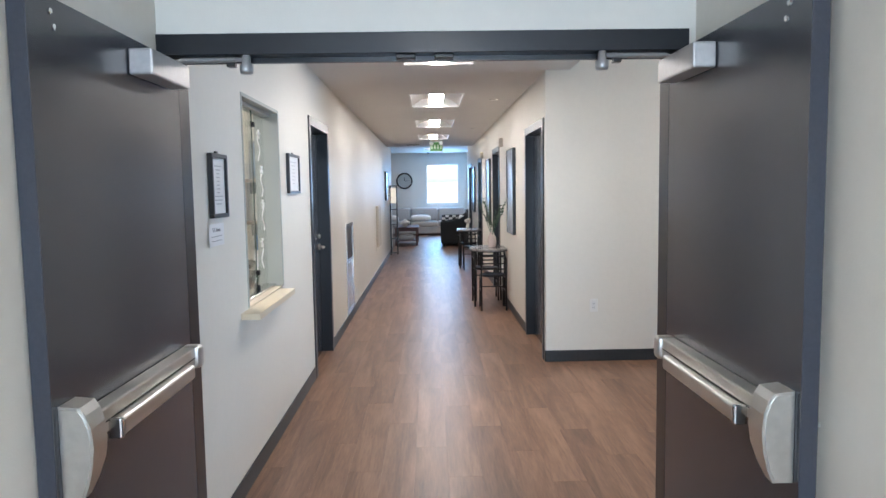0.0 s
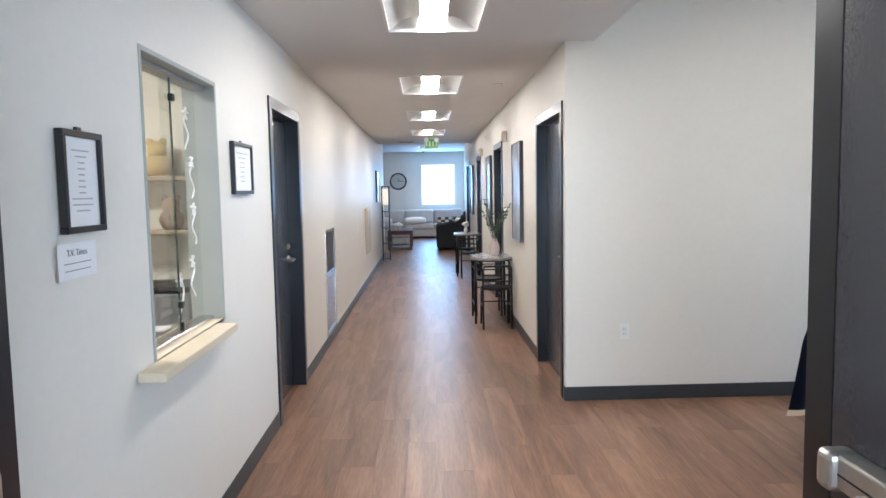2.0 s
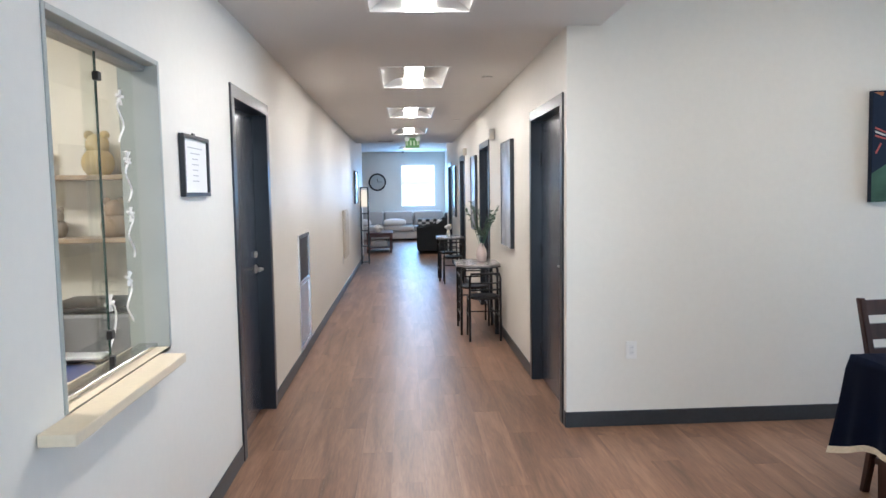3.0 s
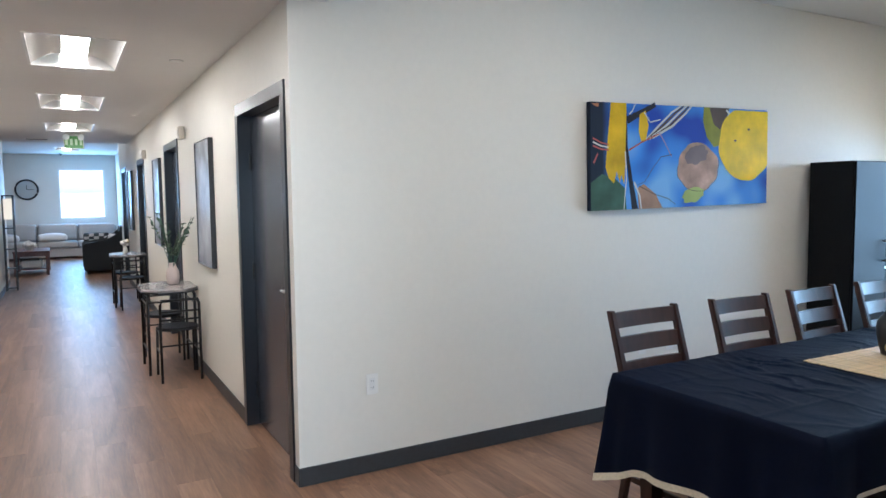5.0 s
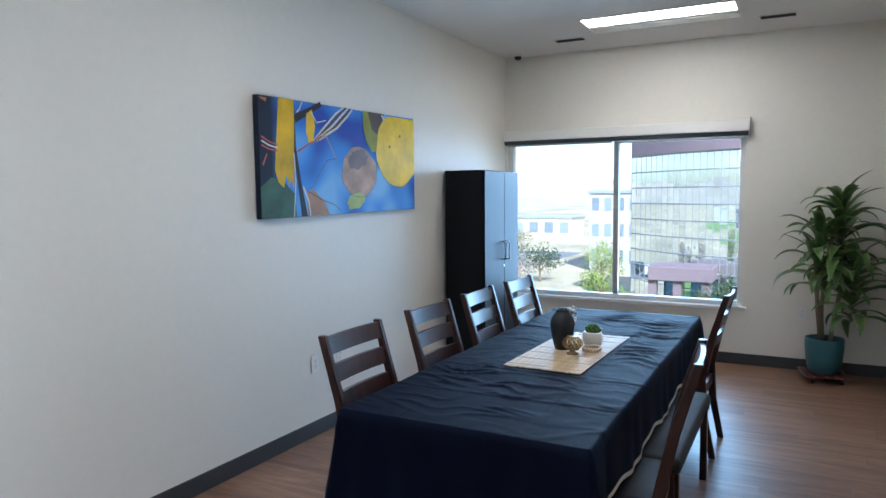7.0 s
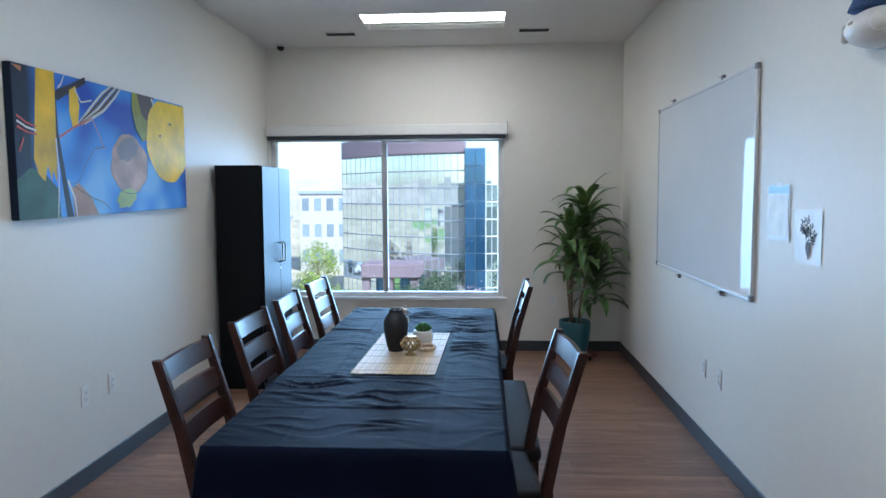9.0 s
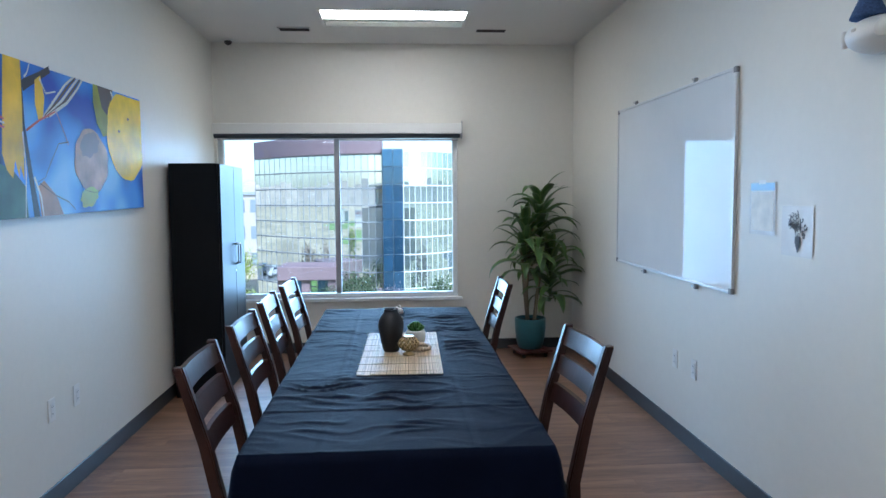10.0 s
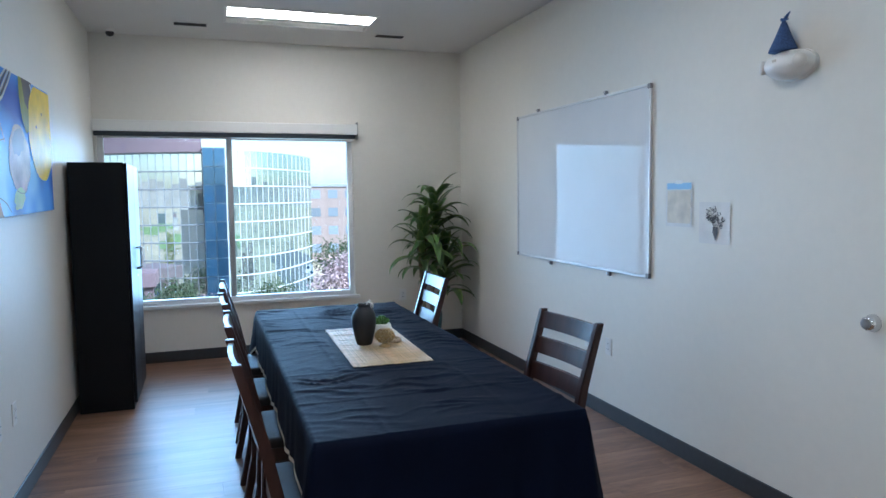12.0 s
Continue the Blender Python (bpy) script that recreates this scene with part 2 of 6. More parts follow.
def lathe(profile, steps=28, into=None):
    """A turned shape from (radius, height) pairs."""
    bm = into or bmesh.new()
    rings = []
    for r, z in profile:
        rings.append([bm.verts.new((max(r, 0.0002) * math.cos(2 * math.pi * k / steps), max(r, 0.0002) * math.sin(2 * math.pi * k / steps), z)) for k in range(steps)])
    for a, b in zip(rings, rings[1:]):
        for k in range(steps):
            bm.faces.new((a[k], a[(k + 1) % steps], b[(k + 1) % steps], b[k]))
    bm.faces.new(rings[0][::-1]), bm.faces.new(rings[-1])
    return bm


def tube(points, radius, steps=10, into=None, taper=None):
    """A round bar along a line of points."""
    bm = into or bmesh.new()
    pts = [Vector(p) for p in points]
    rings = []
    for i, p in enumerate(pts):
        d = (pts[min(i + 1, len(pts) - 1)] - pts[max(i - 1, 0)]).normalized()
        a = d.cross(Vector((0, 0, 1)) if abs(d.z) < 0.95 else Vector((1, 0, 0))).normalized()
        b = d.cross(a)
        r = radius * (taper[i] if taper else 1)
        rings.append([bm.verts.new(p + r * (math.cos(2 * math.pi * k / steps) * a + math.sin(2 * math.pi * k / steps) * b)) for k in range(steps)])
    for a, b in zip(rings, rings[1:]):
        for k in range(steps):
            bm.faces.new((a[k], a[(k + 1) % steps], b[(k + 1) % steps], b[k]))
    bm.faces.new(rings[0][::-1]), bm.faces.new(rings[-1])
    return bm


def slab(outline, depth, axis="y", into=None, bevel=0.0):
    """A flat outline of (u, v) pairs with a thickness. axis y: u is x and v is z; axis x: u is y, v is z; axis z: u is x, v is y."""
    bm = into or bmesh.new()
    spot = {"y": lambda u, v, w: (u, w, v), "x": lambda u, v, w: (w, u, v), "z": lambda u, v, w: (u, v, w)}[axis]
    a = [bm.verts.new(spot(u, v, 0)) for u, v in outline]
    b = [bm.verts.new(spot(u, v, depth)) for u, v in outline]
    f = bm.faces.new(a)
    bm.faces.new(b[::-1])
    for k in range(len(a)):
        bm.faces.new((a[k], b[k], b[(k + 1) % len(a)], a[(k + 1) % len(a)]))
    if bevel:
        bmesh.ops.bevel(bm, geom=list(bm.edges), offset=bevel, segments=1, affect="EDGES")
    return bm


def cushion(x0, x1, y0, y1, z0, z1, round_=0.05, puff=0.0):
    bm = box(x0, x1, y0, y1, z0, z1, round_, 4)
    if puff:
        cx, cy, cz = (x0 + x1) / 2, (y0 + y1) / 2, (z0 + z1) / 2
        bmesh.ops.subdivide_edges(bm, edges=[e for e in bm.edges if e.calc_length() > 0.12], cuts=3, use_grid_fill=True)
        for v in bm.verts:
            k = max(0, 1 - ((v.co.x - cx) / (x1 - x0) * 2) ** 2) * max(0, 1 - ((v.co.y - cy) / (y1 - y0) * 2) ** 2)
            v.co.z += puff * k * (1 if v.co.z > cz else 0)
    return bm


def lettering(text, size, mat, parent, place, turn, label=""):
    curve = bpy.data.curves.new("lettering", "FONT")
    curve.body, curve.size, curve.extrude, curve.align_x = text, size, 0.0004, "CENTER"
    ob = bpy.data.objects.new("lettering_source", curve)
    me = bpy.data.meshes.new_from_object(ob)
    bpy.data.objects.remove(ob)
    me.materials.append(mat)
    out = new("lettering", me)
    out.parent = parent
    out.matrix_basis = pose(*place, *turn)
    if label:
        out["label"] = label
    return out


# ---- setting: levels and plan ----
RIGHT = 1.98          # right-hand wall of the corridor
NORTH = 8.555         # painting wall of the dining room
SOUTH = 5.10          # whiteboard wall of the dining room
EAST = 7.70           # window wall of the dining room
LOW, HIGH, LOUNGE_TOP = 2.55, 2.97, 2.86
LEFT_END, FAR = 20.3, 27.2


def structure(name, bm, mat, label, category):
    return tagged(part(name, bm, mat), label, category, kind="structure")


def wall_y(name, x0, x1, y0, y1, z0, z1, holes, label, mat=WALL):
    """A wall along x between two faces y0 and y1, with openings (xa, xb, za, zb)."""
    bm = bmesh.new()
    cuts = sorted(holes)
    at = x0
    for xa, xb, za, zb in cuts:
        if xa > at + 1e-4:
            box(at, xa, y0, y1, z0, z1, into=bm)
        if za > z0 + 1e-4:
            box(xa, xb, y0, y1, z0, za, into=bm)
        if zb < z1 - 1e-4:
            box(xa, xb, y0, y1, zb, z1, into=bm)
        at = xb
    if at < x1 - 1e-4:
        box(at, x1, y0, y1, z0, z1, into=bm)
    return structure(name, bm, mat, label, "wall")


def wall_x(name, x0, x1, y0, y1, z0, z1, holes, label, mat=WALL):
    """A wall along y between two faces x0 and x1, with openings (ya, yb, za, zb)."""
    bm = bmesh.new()
    at = y0
    for ya, yb, za, zb in sorted(holes):
        if ya > at + 1e-4:
            box(x0, x1, at, ya, z0, z1, into=bm)
        if za > z0 + 1e-4:
            box(x0, x1, ya, yb, z0, za, into=bm)
        if zb < z1 - 1e-4:
            box(x0, x1, ya, yb, zb, z1, into=bm)
        at = yb
    if at < y1 - 1e-4:
        box(x0, x1, at, y1, z0, z1, into=bm)
    return structure(name, bm, mat, label, "wall")


FT = 2.10             # top of door openings in walls
DOOR_L = (8.22, 9.16)
DOORS_R = [(8.68, 9.73), (12.50, 13.45), (15.80, 16.70), (19.00, 19.90)]
SERVICE = (6.18, 7.06, 0.93, 2.06)

structure("floor", box(-3.2, 8.0, -1.6, 27.6, -0.20, -0.004), SKIRT, "screed under the vinyl planks", "floor")
wall_x("wall_west", -0.15, 0.0, -1.5, LEFT_END, -0.1, 3.1, [(DOOR_L[0], DOOR_L[1], -0.1, FT), SERVICE, (10.46, 11.07, 0.14, 1.14)], "warm white painted corridor wall with a service window")
wall_x("wall_east_corridor", RIGHT, RIGHT + 0.14, NORTH, 20.6, -0.1, 3.1, [(a, b, -0.1, FT) for a, b in DOORS_R], "warm white painted corridor wall with a row of doors")
wall_y("wall_north", RIGHT + 0.14, EAST + 0.2, NORTH, NORTH + 0.15, -0.1, 3.1, [], "warm white painted dining room wall")
wall_y("wall_south", RIGHT + 0.16, EAST + 0.2, SOUTH - 0.15, SOUTH, -0.1, 3.1, [], "warm white painted wall behind the whiteboard")
wall_x("wall_window", EAST, EAST + 0.2, SOUTH, NORTH, -0.1, 3.1, [(6.24, 8.53, 0.53, 2.13)], "off-white wall with a wide window")
wall_y("wall_entry", 0.0, RIGHT + 0.16, 5.10, 5.25, -0.1, 3.1, [(0.012, 1.908, -0.1, 2.075)], "pale wall over the double doors")
wall_x("wall_entry_east", 1.945, RIGHT + 0.16, -1.5, 5.10, -0.1, 3.1, [], "pale wall of the entry passage")
wall_y("wall_entry_end", -0.15, RIGHT + 0.16, -1.65, -1.5, -0.1, 3.1, [(0.2, 1.8, 0.4, 2.4)], "pale unseen end wall of the entry passage with an added glazed opening")
wall_y("wall_far", -3.2, 2.7, FAR, FAR + 0.2, -0.1, 3.1, [(0.85, 2.03, 1.04, 2.46)], "pale grey-blue lounge wall with a bright window",
       material("pale_grey_blue_paint", (0.70, 0.68, 0.64), 0.6, blotch=0.02, bump=0.2))
wall_x("wall_lounge_east", 2.33, 2.48, 20.6, FAR, -0.1, 3.1, [], "white lounge wall")
wall_y("wall_lounge_step", RIGHT + 0.14, 2.48, 20.45, 20.6, -0.1, 3.1, [], "short return of the lounge wall")
wall_x("wall_lounge_west", -3.2, -3.05, LEFT_END, FAR, -0.1, 3.1, [], "white lounge wall")
wall_y("wall_lounge_south", -3.2, -0.15, LEFT_END - 0.15, LEFT_END, -0.1, 3.1, [], "white lounge wall")
# the office behind the service window
OFFICE = material("office_paint", (0.74, 0.70, 0.61), 0.6, blotch=0.03, bump=0.2)
wall_y("wall_office_north", -2.6, -0.15, 8.05, 8.17, -0.1, 3.1, [], "beige office wall with shelves", OFFICE)
wall_y("wall_office_south", -2.6, -0.15, 4.4, 4.52, -0.1, 3.1, [], "beige office wall", OFFICE)
wall_x("wall_office_west", -2.6, -2.48, 4.52, 8.05, -0.1, 3.1, [], "beige office wall", OFFICE)
structure("ceiling_office", box(-2.6, -0.15, 4.4, 8.17, 2.7, 2.8), CEIL, "white office ceiling", "ceiling")


def ceiling_with_holes(name, x0, x1, y0, y1, z0, z1, holes, label):
    bm = bmesh.new()
    at = y0
    for ya, yb in sorted({(h[2], h[3]) for h in holes}):
        box(x0, x1, at, ya, z0, z1, into=bm)
        left = x0
        for xa, xb in sorted((h[0], h[1]) for h in holes if h[2] == ya):
            box(left, xa, ya, yb, z0, z1, into=bm)
            left = xb
        box(left, x1, ya, yb, z0, z1, into=bm)
        at = yb
    box(x0, x1, at, y1, z0, z1, into=bm)
    return structure(name, bm, CEIL, label, "ceiling")


# the one at y 1.55 is added, unseen, to light the entry passage
TROFFERS = [(0.765, 1.360, y, y + 1.14) for y in (1.55, 7.10, 9.93, 12.62, 15.28)]
LOUNGE_TROFFERS = [(0.80, 1.40, y, y + 1.14) for y in (21.2, 24.3)]
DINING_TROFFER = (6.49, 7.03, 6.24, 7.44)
# added out of view, to brighten the dining room's corridor side
DINING_FILL_TROFFER = (3.30, 3.84, 6.24, 7.44)
ceiling_with_holes("ceiling_corridor", -0.15, 2.19, -1.6, 18.6, LOW, HIGH + 0.13, TROFFERS, "off-white painted corridor ceiling with recessed lights")
ceiling_with_holes("ceiling_lounge", -3.2, 2.7, 18.6, 27.6, LOUNGE_TOP, HIGH + 0.13, LOUNGE_TROFFERS, "white lounge ceiling")
ceiling_with_holes("ceiling_dining", 2.19, 8.0, 4.9, 8.8, HIGH, HIGH + 0.13, [DINING_TROFFER, DINING_FILL_TROFFER], "off-white painted dining room ceiling")
# out of view, added to stop sun and sky leaking past the ceilings
structure("roof", box(-4, 8.2, -2, 28, HIGH + 0.14, HIGH + 0.3), CEIL, "unseen flat roof slab that shuts outside light out of the rooms", "roof")
structure("building_base", box(-14, 8.05, -20, 40, -9.0, -0.25), material("stucco", (0.45, 0.40, 0.34), 0.85, blotch=0.1, bump=0.3), "stucco lower storeys of the building", "wall")


def skirting(name, x0, x1, y0, y1):
    bm = box(x0, x1, y0, y1, 0.0, 0.102, 0.003)
    return structure(name, bm, SKIRT, "charcoal vinyl cove base along the wall", "baseboard")


T = 0.009
for y0, y1 in ((5.27, DOOR_L[0] - 0.06), (DOOR_L[1] + 0.06, LEFT_END)):
    skirting("baseboard", 0.0, T, y0, y1)
skirting("baseboard", 0.0, T, -1.5, 5.0)
for y0, y1 in zip([NORTH - T] + [b + 0.06 for a, b in DOORS_R], [a - 0.06 for a, b in DOORS_R] + [20.6]):
    skirting("baseboard", RIGHT - T, RIGHT, y0, y1)
skirting("baseboard", RIGHT, EAST, NORTH - T, NORTH)
skirting("baseboard", RIGHT + 0.16, EAST, SOUTH, SOUTH + T)
skirting("baseboard", EAST - T, EAST, SOUTH + T, NORTH - T)
skirting("baseboard", 1.945 - T, 1.945, -1.5, 5.07)
skirting("baseboard", -3.05, 2.33, FAR - T, FAR)
skirting("baseboard", RIGHT, RIGHT + 0.16, 5.25, 5.25 + T)


def flat_light(hole, top, glow):
    """Recessed light with a flat lit lens in a thin white frame."""
    x0, x1, y0, y1 = hole
    w, h = x1 - x0, y1 - y0
    it = thing("ceiling_light", ((x0 + x1) / 2, (y0 + y1) / 2, top), "flat recessed ceiling light with a glowing lens", "ceiling light", "recessed ceiling lights")
    rim = bmesh.new()
    r = 0.022
    for a, b, c, d in ((-w / 2, w / 2, -h / 2, -h / 2 + r), (-w / 2, w / 2, h / 2 - r, h / 2), (-w / 2, -w / 2 + r, -h / 2 + r, h / 2 - r), (w / 2 - r, w / 2, -h / 2 + r, h / 2 - r)):
        box(a, b, c, d, -0.006, 0.03, 0.002, into=rim)
    part("frame", rim, WHITE, it)
    lens = -w / 2 + r + 0.29
    part("diffuser", box(-w / 2 + r, lens, -h / 2 + r, h / 2 - r, 0.004, 0.012), glow, it, "glowing flat lens")
    part("reflector", slab([(lens + 0.001, 0.006), (w / 2 - r - 0.001, 0.030), (w / 2 - r - 0.001, 0.036), (lens + 0.001, 0.012)], h - 2 * r - 0.002, "y"), REFLECTOR, it).matrix_basis = pose(0, -h / 2 + r + 0.001, 0)
    part("housing", box(-w / 2, w / 2, -h / 2, h / 2, 0.10, 0.118), WHITE, it)
    return it


def troffer(hole, top, glow, cross=False, bar=0.078):
    """Recessed light: two curved white reflectors beside a lit centre bar."""
    x0, x1, y0, y1 = hole
    w, h = (y1 - y0, x1 - x0) if cross else (x1 - x0, y1 - y0)
    it = thing("ceiling_light", ((x0 + x1) / 2, (y0 + y1) / 2, top), "recessed white ceiling light with a glowing centre bar", "ceiling light", "recessed ceiling lights", turn=90 if cross else 0)
    rim = bmesh.new()
    for a, b, c, d in ((-w / 2, w / 2, -h / 2, -h / 2 + 0.018), (-w / 2, w / 2, h / 2 - 0.018, h / 2), (-w / 2, -w / 2 + 0.018, -h / 2 + 0.018, h / 2 - 0.018), (w / 2 - 0.018, w / 2, -h / 2 + 0.018, h / 2 - 0.018)):
        box(a, b, c, d, -0.004, 0.02, into=rim)
    part("frame", rim, WHITE, it)
    for side in (-1, 1):
        bm = bmesh.new()
        rows = []
        for k in range(9):
            u = k / 8
            x = side * (w / 2 - 0.018 - u * (w / 2 - 0.018 - bar + 0.003))
            z = 0.008 + 0.085 * math.sin(u * math.pi * 0.62)
            rows.append([bm.verts.new((x, y, z)) for y in (-h / 2 + 0.018, h / 2 - 0.018)])
        for a, b in zip(rows, rows[1:]):
            bm.faces.new((a[0], a[1], b[1], b[0]))
        part("reflector", bm, REFLECTOR, it, smooth=True)
    bm = bmesh.new()
    rows = []
    for k in range(9):
        a = math.pi * k / 8
        rows.append([bm.verts.new((-bar * math.cos(a), y, 0.024 - 0.016 * math.sin(a))) for y in (-h / 2 + 0.02, h / 2 - 0.02)])
    for a, b in zip(rows, rows[1:]):
        bm.faces.new((a[0], a[1], b[1], b[0]))
    part("diffuser", bm, glow, it, "glowing centre diffuser", smooth=True)
    for x in (-bar - 0.004, bar + 0.001):
        part("basket_side", box(x, x + 0.003, -h / 2 + 0.02, h / 2 - 0.02, 0.018, 0.098), WHITE, it)
    part("housing", box(-w / 2, w / 2, -h / 2, h / 2, 0.10, 0.118), WHITE, it)
    for y in (-h / 2 + 0.006, h / 2 - 0.012):
        part("end_plate", box(-w / 2 + 0.002, w / 2 - 0.002, y, y + 0.006, 0.0, 0.1), REFLECTOR, it)
    return it


for hole in TROFFERS:
    troffer(hole, LOW, LAMP_GLOW)
for hole in LOUNGE_TROFFERS:
    troffer(hole, LOUNGE_TOP, LAMP_GLOW)
# the second is the added, unseen fill light
for hole in (DINING_TROFFER, DINING_FILL_TROFFER):
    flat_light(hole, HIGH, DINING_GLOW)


# ---- doors and windows of the setting ----
def lever_handle(parent, y, z, x, out, toward):
    """Lever with a round rose on a face that looks along x; out is +1 or -1."""
    rose = lathe([(0.0, 0), (0.031, 0), (0.031, 0.008), (0.026, 0.012), (0.011, 0.013), (0.011, 0.045), (0.0, 0.046)])
    bmesh.ops.transform(rose, matrix=pose(x, y, z, 0, 90 * out, 0), verts=rose.verts)
    bm = tube([(x + out * 0.045, y, z), (x + out * 0.052, y + toward * 0.02, z), (x + out * 0.053, y + toward * 0.07, z - 0.002), (x + out * 0.050, y + toward * 0.118, z - 0.004)], 0.0085, taper=[1.1, 1.1, 0.95, 0.8], into=rose)
    return part("door_handle", bm, SATIN, parent, "satin nickel lever handle", smooth=True)


def room_door(name, ya, yb, face, out, deep, hinge_near, lit=False):
    """Dark metal door leaf set back in a dark metal frame, in a wall along y. face: the wall's x; out: which way the corridor lies."""
    it = thing(name, (0, 0, 0), "closed dark bronze painted door in a dark metal frame", "door", kind="structure")
    p = 0.012
    for a, b in ((ya - 0.05, ya + 0.02), (yb - 0.02, yb + 0.05)):
        lo, hi = sorted((face + out * p, face - out * 0.15))
        part("door_frame", box(lo, hi, a, b, 0.0, FT - 0.02, 0.002), FRAME_DARK, it)
    lo, hi = sorted((face + out * p, face - out * 0.15))
    part("door_frame", box(lo, hi, ya - 0.05, yb + 0.05, FT - 0.02, FT + 0.055, 0.002), FRAME_DARK, it)
    lo, hi = sorted((face - out * deep, face - out * (deep + 0.045)))
    leaf = part("door_leaf", box(lo, hi, ya + 0.023, yb - 0.023, 0.012, FT - 0.024, 0.003), DOOR_DARK, it, "smooth dark bronze door leaf")
    near, far = ya + 0.023, yb - 0.023
    y = far - 0.07 if hinge_near else near + 0.07
    lever_handle(leaf, y, 1.02, face - out * deep, out, -1 if hinge_near else 1)
    lock = lathe([(0.0, 0), (0.022, 0), (0.022, 0.012), (0.012, 0.018), (0.0, 0.019)])
    bmesh.ops.transform(lock, matrix=pose(face - out * deep, y, 1.12, 0, 90 * out, 0), verts=lock.verts)
    part("deadbolt", lock, SATIN, leaf, smooth=True)
    yh = near + 0.006 if hinge_near else far - 0.006
    for z in (0.25, 1.05, 1.78):
        part("hinge", tube([(face - out * (deep - 0.006), yh, z - 0.055), (face - out * (deep - 0.006), yh, z + 0.055)], 0.008), BLACK_METAL, leaf)
    return it


room_door("door_1", *DOOR_L, 0.0, 1, 0.085, True)
for i, (a, b) in enumerate(DOORS_R):
    room_door(f"door_{i + 2}", a, b, RIGHT, -1, 0.07, False)


# double doors at the entry, both leaves folded back
entry_frame = thing("door_frame_entry", (0, 0, 0), "dark metal frame of the double doors", "door frame", kind="structure")
for a, b in ((0.0, 0.050), (1.870, 1.918)):
    part("jamb", box(a, b, 5.156, 5.262, 0.0, 2.030, 0.002), FRAME_DARK, entry_frame)
part("head", box(0.0, 1.918, 5.088, 5.262, 2.031, 2.106, 0.002), FRAME_DARK, entry_frame)
part("stop", box(0.061, 1.859, 5.15, 5.17, 2.012, 2.0305), FRAME_DARK, entry_frame)
for x in (0.89, 1.03):
    part("latch_strike", box(x - 0.035, x + 0.035, 5.105, 5.145, 2.014, 2.0305, 0.003), BLACK_METAL, entry_frame)


def panic_door(name, side):
    """One leaf, standing open along y. side +1: its face looks to +x. Local x runs out of the face, local y from hinge to free edge."""
    it = thing(name, (0.052 if side > 0 else 1.868, 5.070, 0.0), "open dark bronze door leaf with a panic bar and closer", "door", "entry double doors", "structure")
    s, w = side, 0.880
    leaf = part("door_leaf", box(*sorted((0.0, -s * 0.045)), -w, 0.08, 0.012, 2.022, 0.002), DOOR_DARK, it, "smooth dark bronze door leaf")
    X = lambda a, b: sorted((s * a, s * b))
    # panic device: rail, touch bar, end cap, latch case
    part("rail", box(*X(0.001, 0.052), -w + 0.13, -0.01, 0.955, 1.025, 0.006, 2), SATIN, it, "satin nickel panic rail")
    part("rail_groove", box(*X(0.004, 0.0535), -w + 0.135, -0.03, 0.985, 0.989), BLACK, it)
    part("touch_bar", box(*X(0.053, 0.085), -w + 0.190, -0.12, 0.935, 0.988, 0.012, 3), SATIN, it, "satin touch bar")
    part("touch_bar_end", box(*X(0.050, 0.088), -w + 0.170, -w + 0.189, 0.933, 0.990, 0.006, 2), STAINLESS, it)
    part("end_cap", box(*X(0.001, 0.070), -0.03, 0.024, 0.945, 1.030, 0.016, 3), SATIN, it)
    # latch case: flat at the leaf, bowed outwards, drawn in towards its foot
    bow = [(s * (0.001 + x), z) for x, z in ((0.0, 0.835), (0.052, 0.835), (0.066, 0.870), (0.077, 0.915), (0.082, 0.965), (0.078, 1.010), (0.066, 1.045), (0.052, 1.065), (0.0, 1.070))]
    case = slab(bow, 0.098, "y")
    bmesh.ops.recalc_face_normals(case, faces=case.faces)
    for v in case.verts:
        if v.co.y > 0.05:
            v.co.x *= 0.92
            v.co.y -= 0.9 * max(0.0, 0.93 - v.co.z) ** 1.3
    bmesh.ops.translate(case, verts=case.verts, vec=(0, -w + 0.020, 0))
    bmesh.ops.bevel(case, geom=[e for e in case.edges if abs(e.verts[0].co.y - e.verts[1].co.y) < 0.02], offset=0.006, segments=2, affect="EDGES")
    part("latch_case", case, SATIN, it, "satin latch case", smooth=False)
    # closer and its arm
    part("closer_body", box(*X(0.001, 0.075), -0.345, -0.015, 1.905, 1.985, 0.006, 2), CLOSER, it, "silver door closer")
    arm = bmesh.new()
    tube([(s * 0.045, -0.06, 1.990), (s * 0.050, -0.02, 2.004), (s * 0.25, 0.030, 2.016)], 0.009, into=arm)
    part("closer_arm", arm, CLOSER, it, smooth=True)
    part("arm_shoe", lathe([(0.022, 0), (0.024, 0.01), (0.024, 0.03), (0.016, 0.035), (0.016, 0.06), (0.012, 0.065)]), CLOSER, it, smooth=True).matrix_basis = pose(s * 0.265, 0.030, 1.966)
    part("arm_bracket", box(*X(0.195, 0.225), 0.022, 0.052, 1.990, 2.0305, 0.002), BLACK, it)
    for y, z in ((-w + 0.105, 1.985), (-w + 0.118, 1.95)):
        screw = lathe([(0.008, 0), (0.008, 0.003), (0.004, 0.004)], 12)
        bmesh.ops.transform(screw, matrix=pose(s * 0.0, y, z, 0, 90 * s, 0), verts=screw.verts)
        part("screw", screw, CHROME, it)
    # outer trim on the back face
    part("lever_plate", box(*X(-0.0465, -0.052), -w + 0.03, -w + 0.085, 0.80, 1.06, 0.002), SATIN, it)
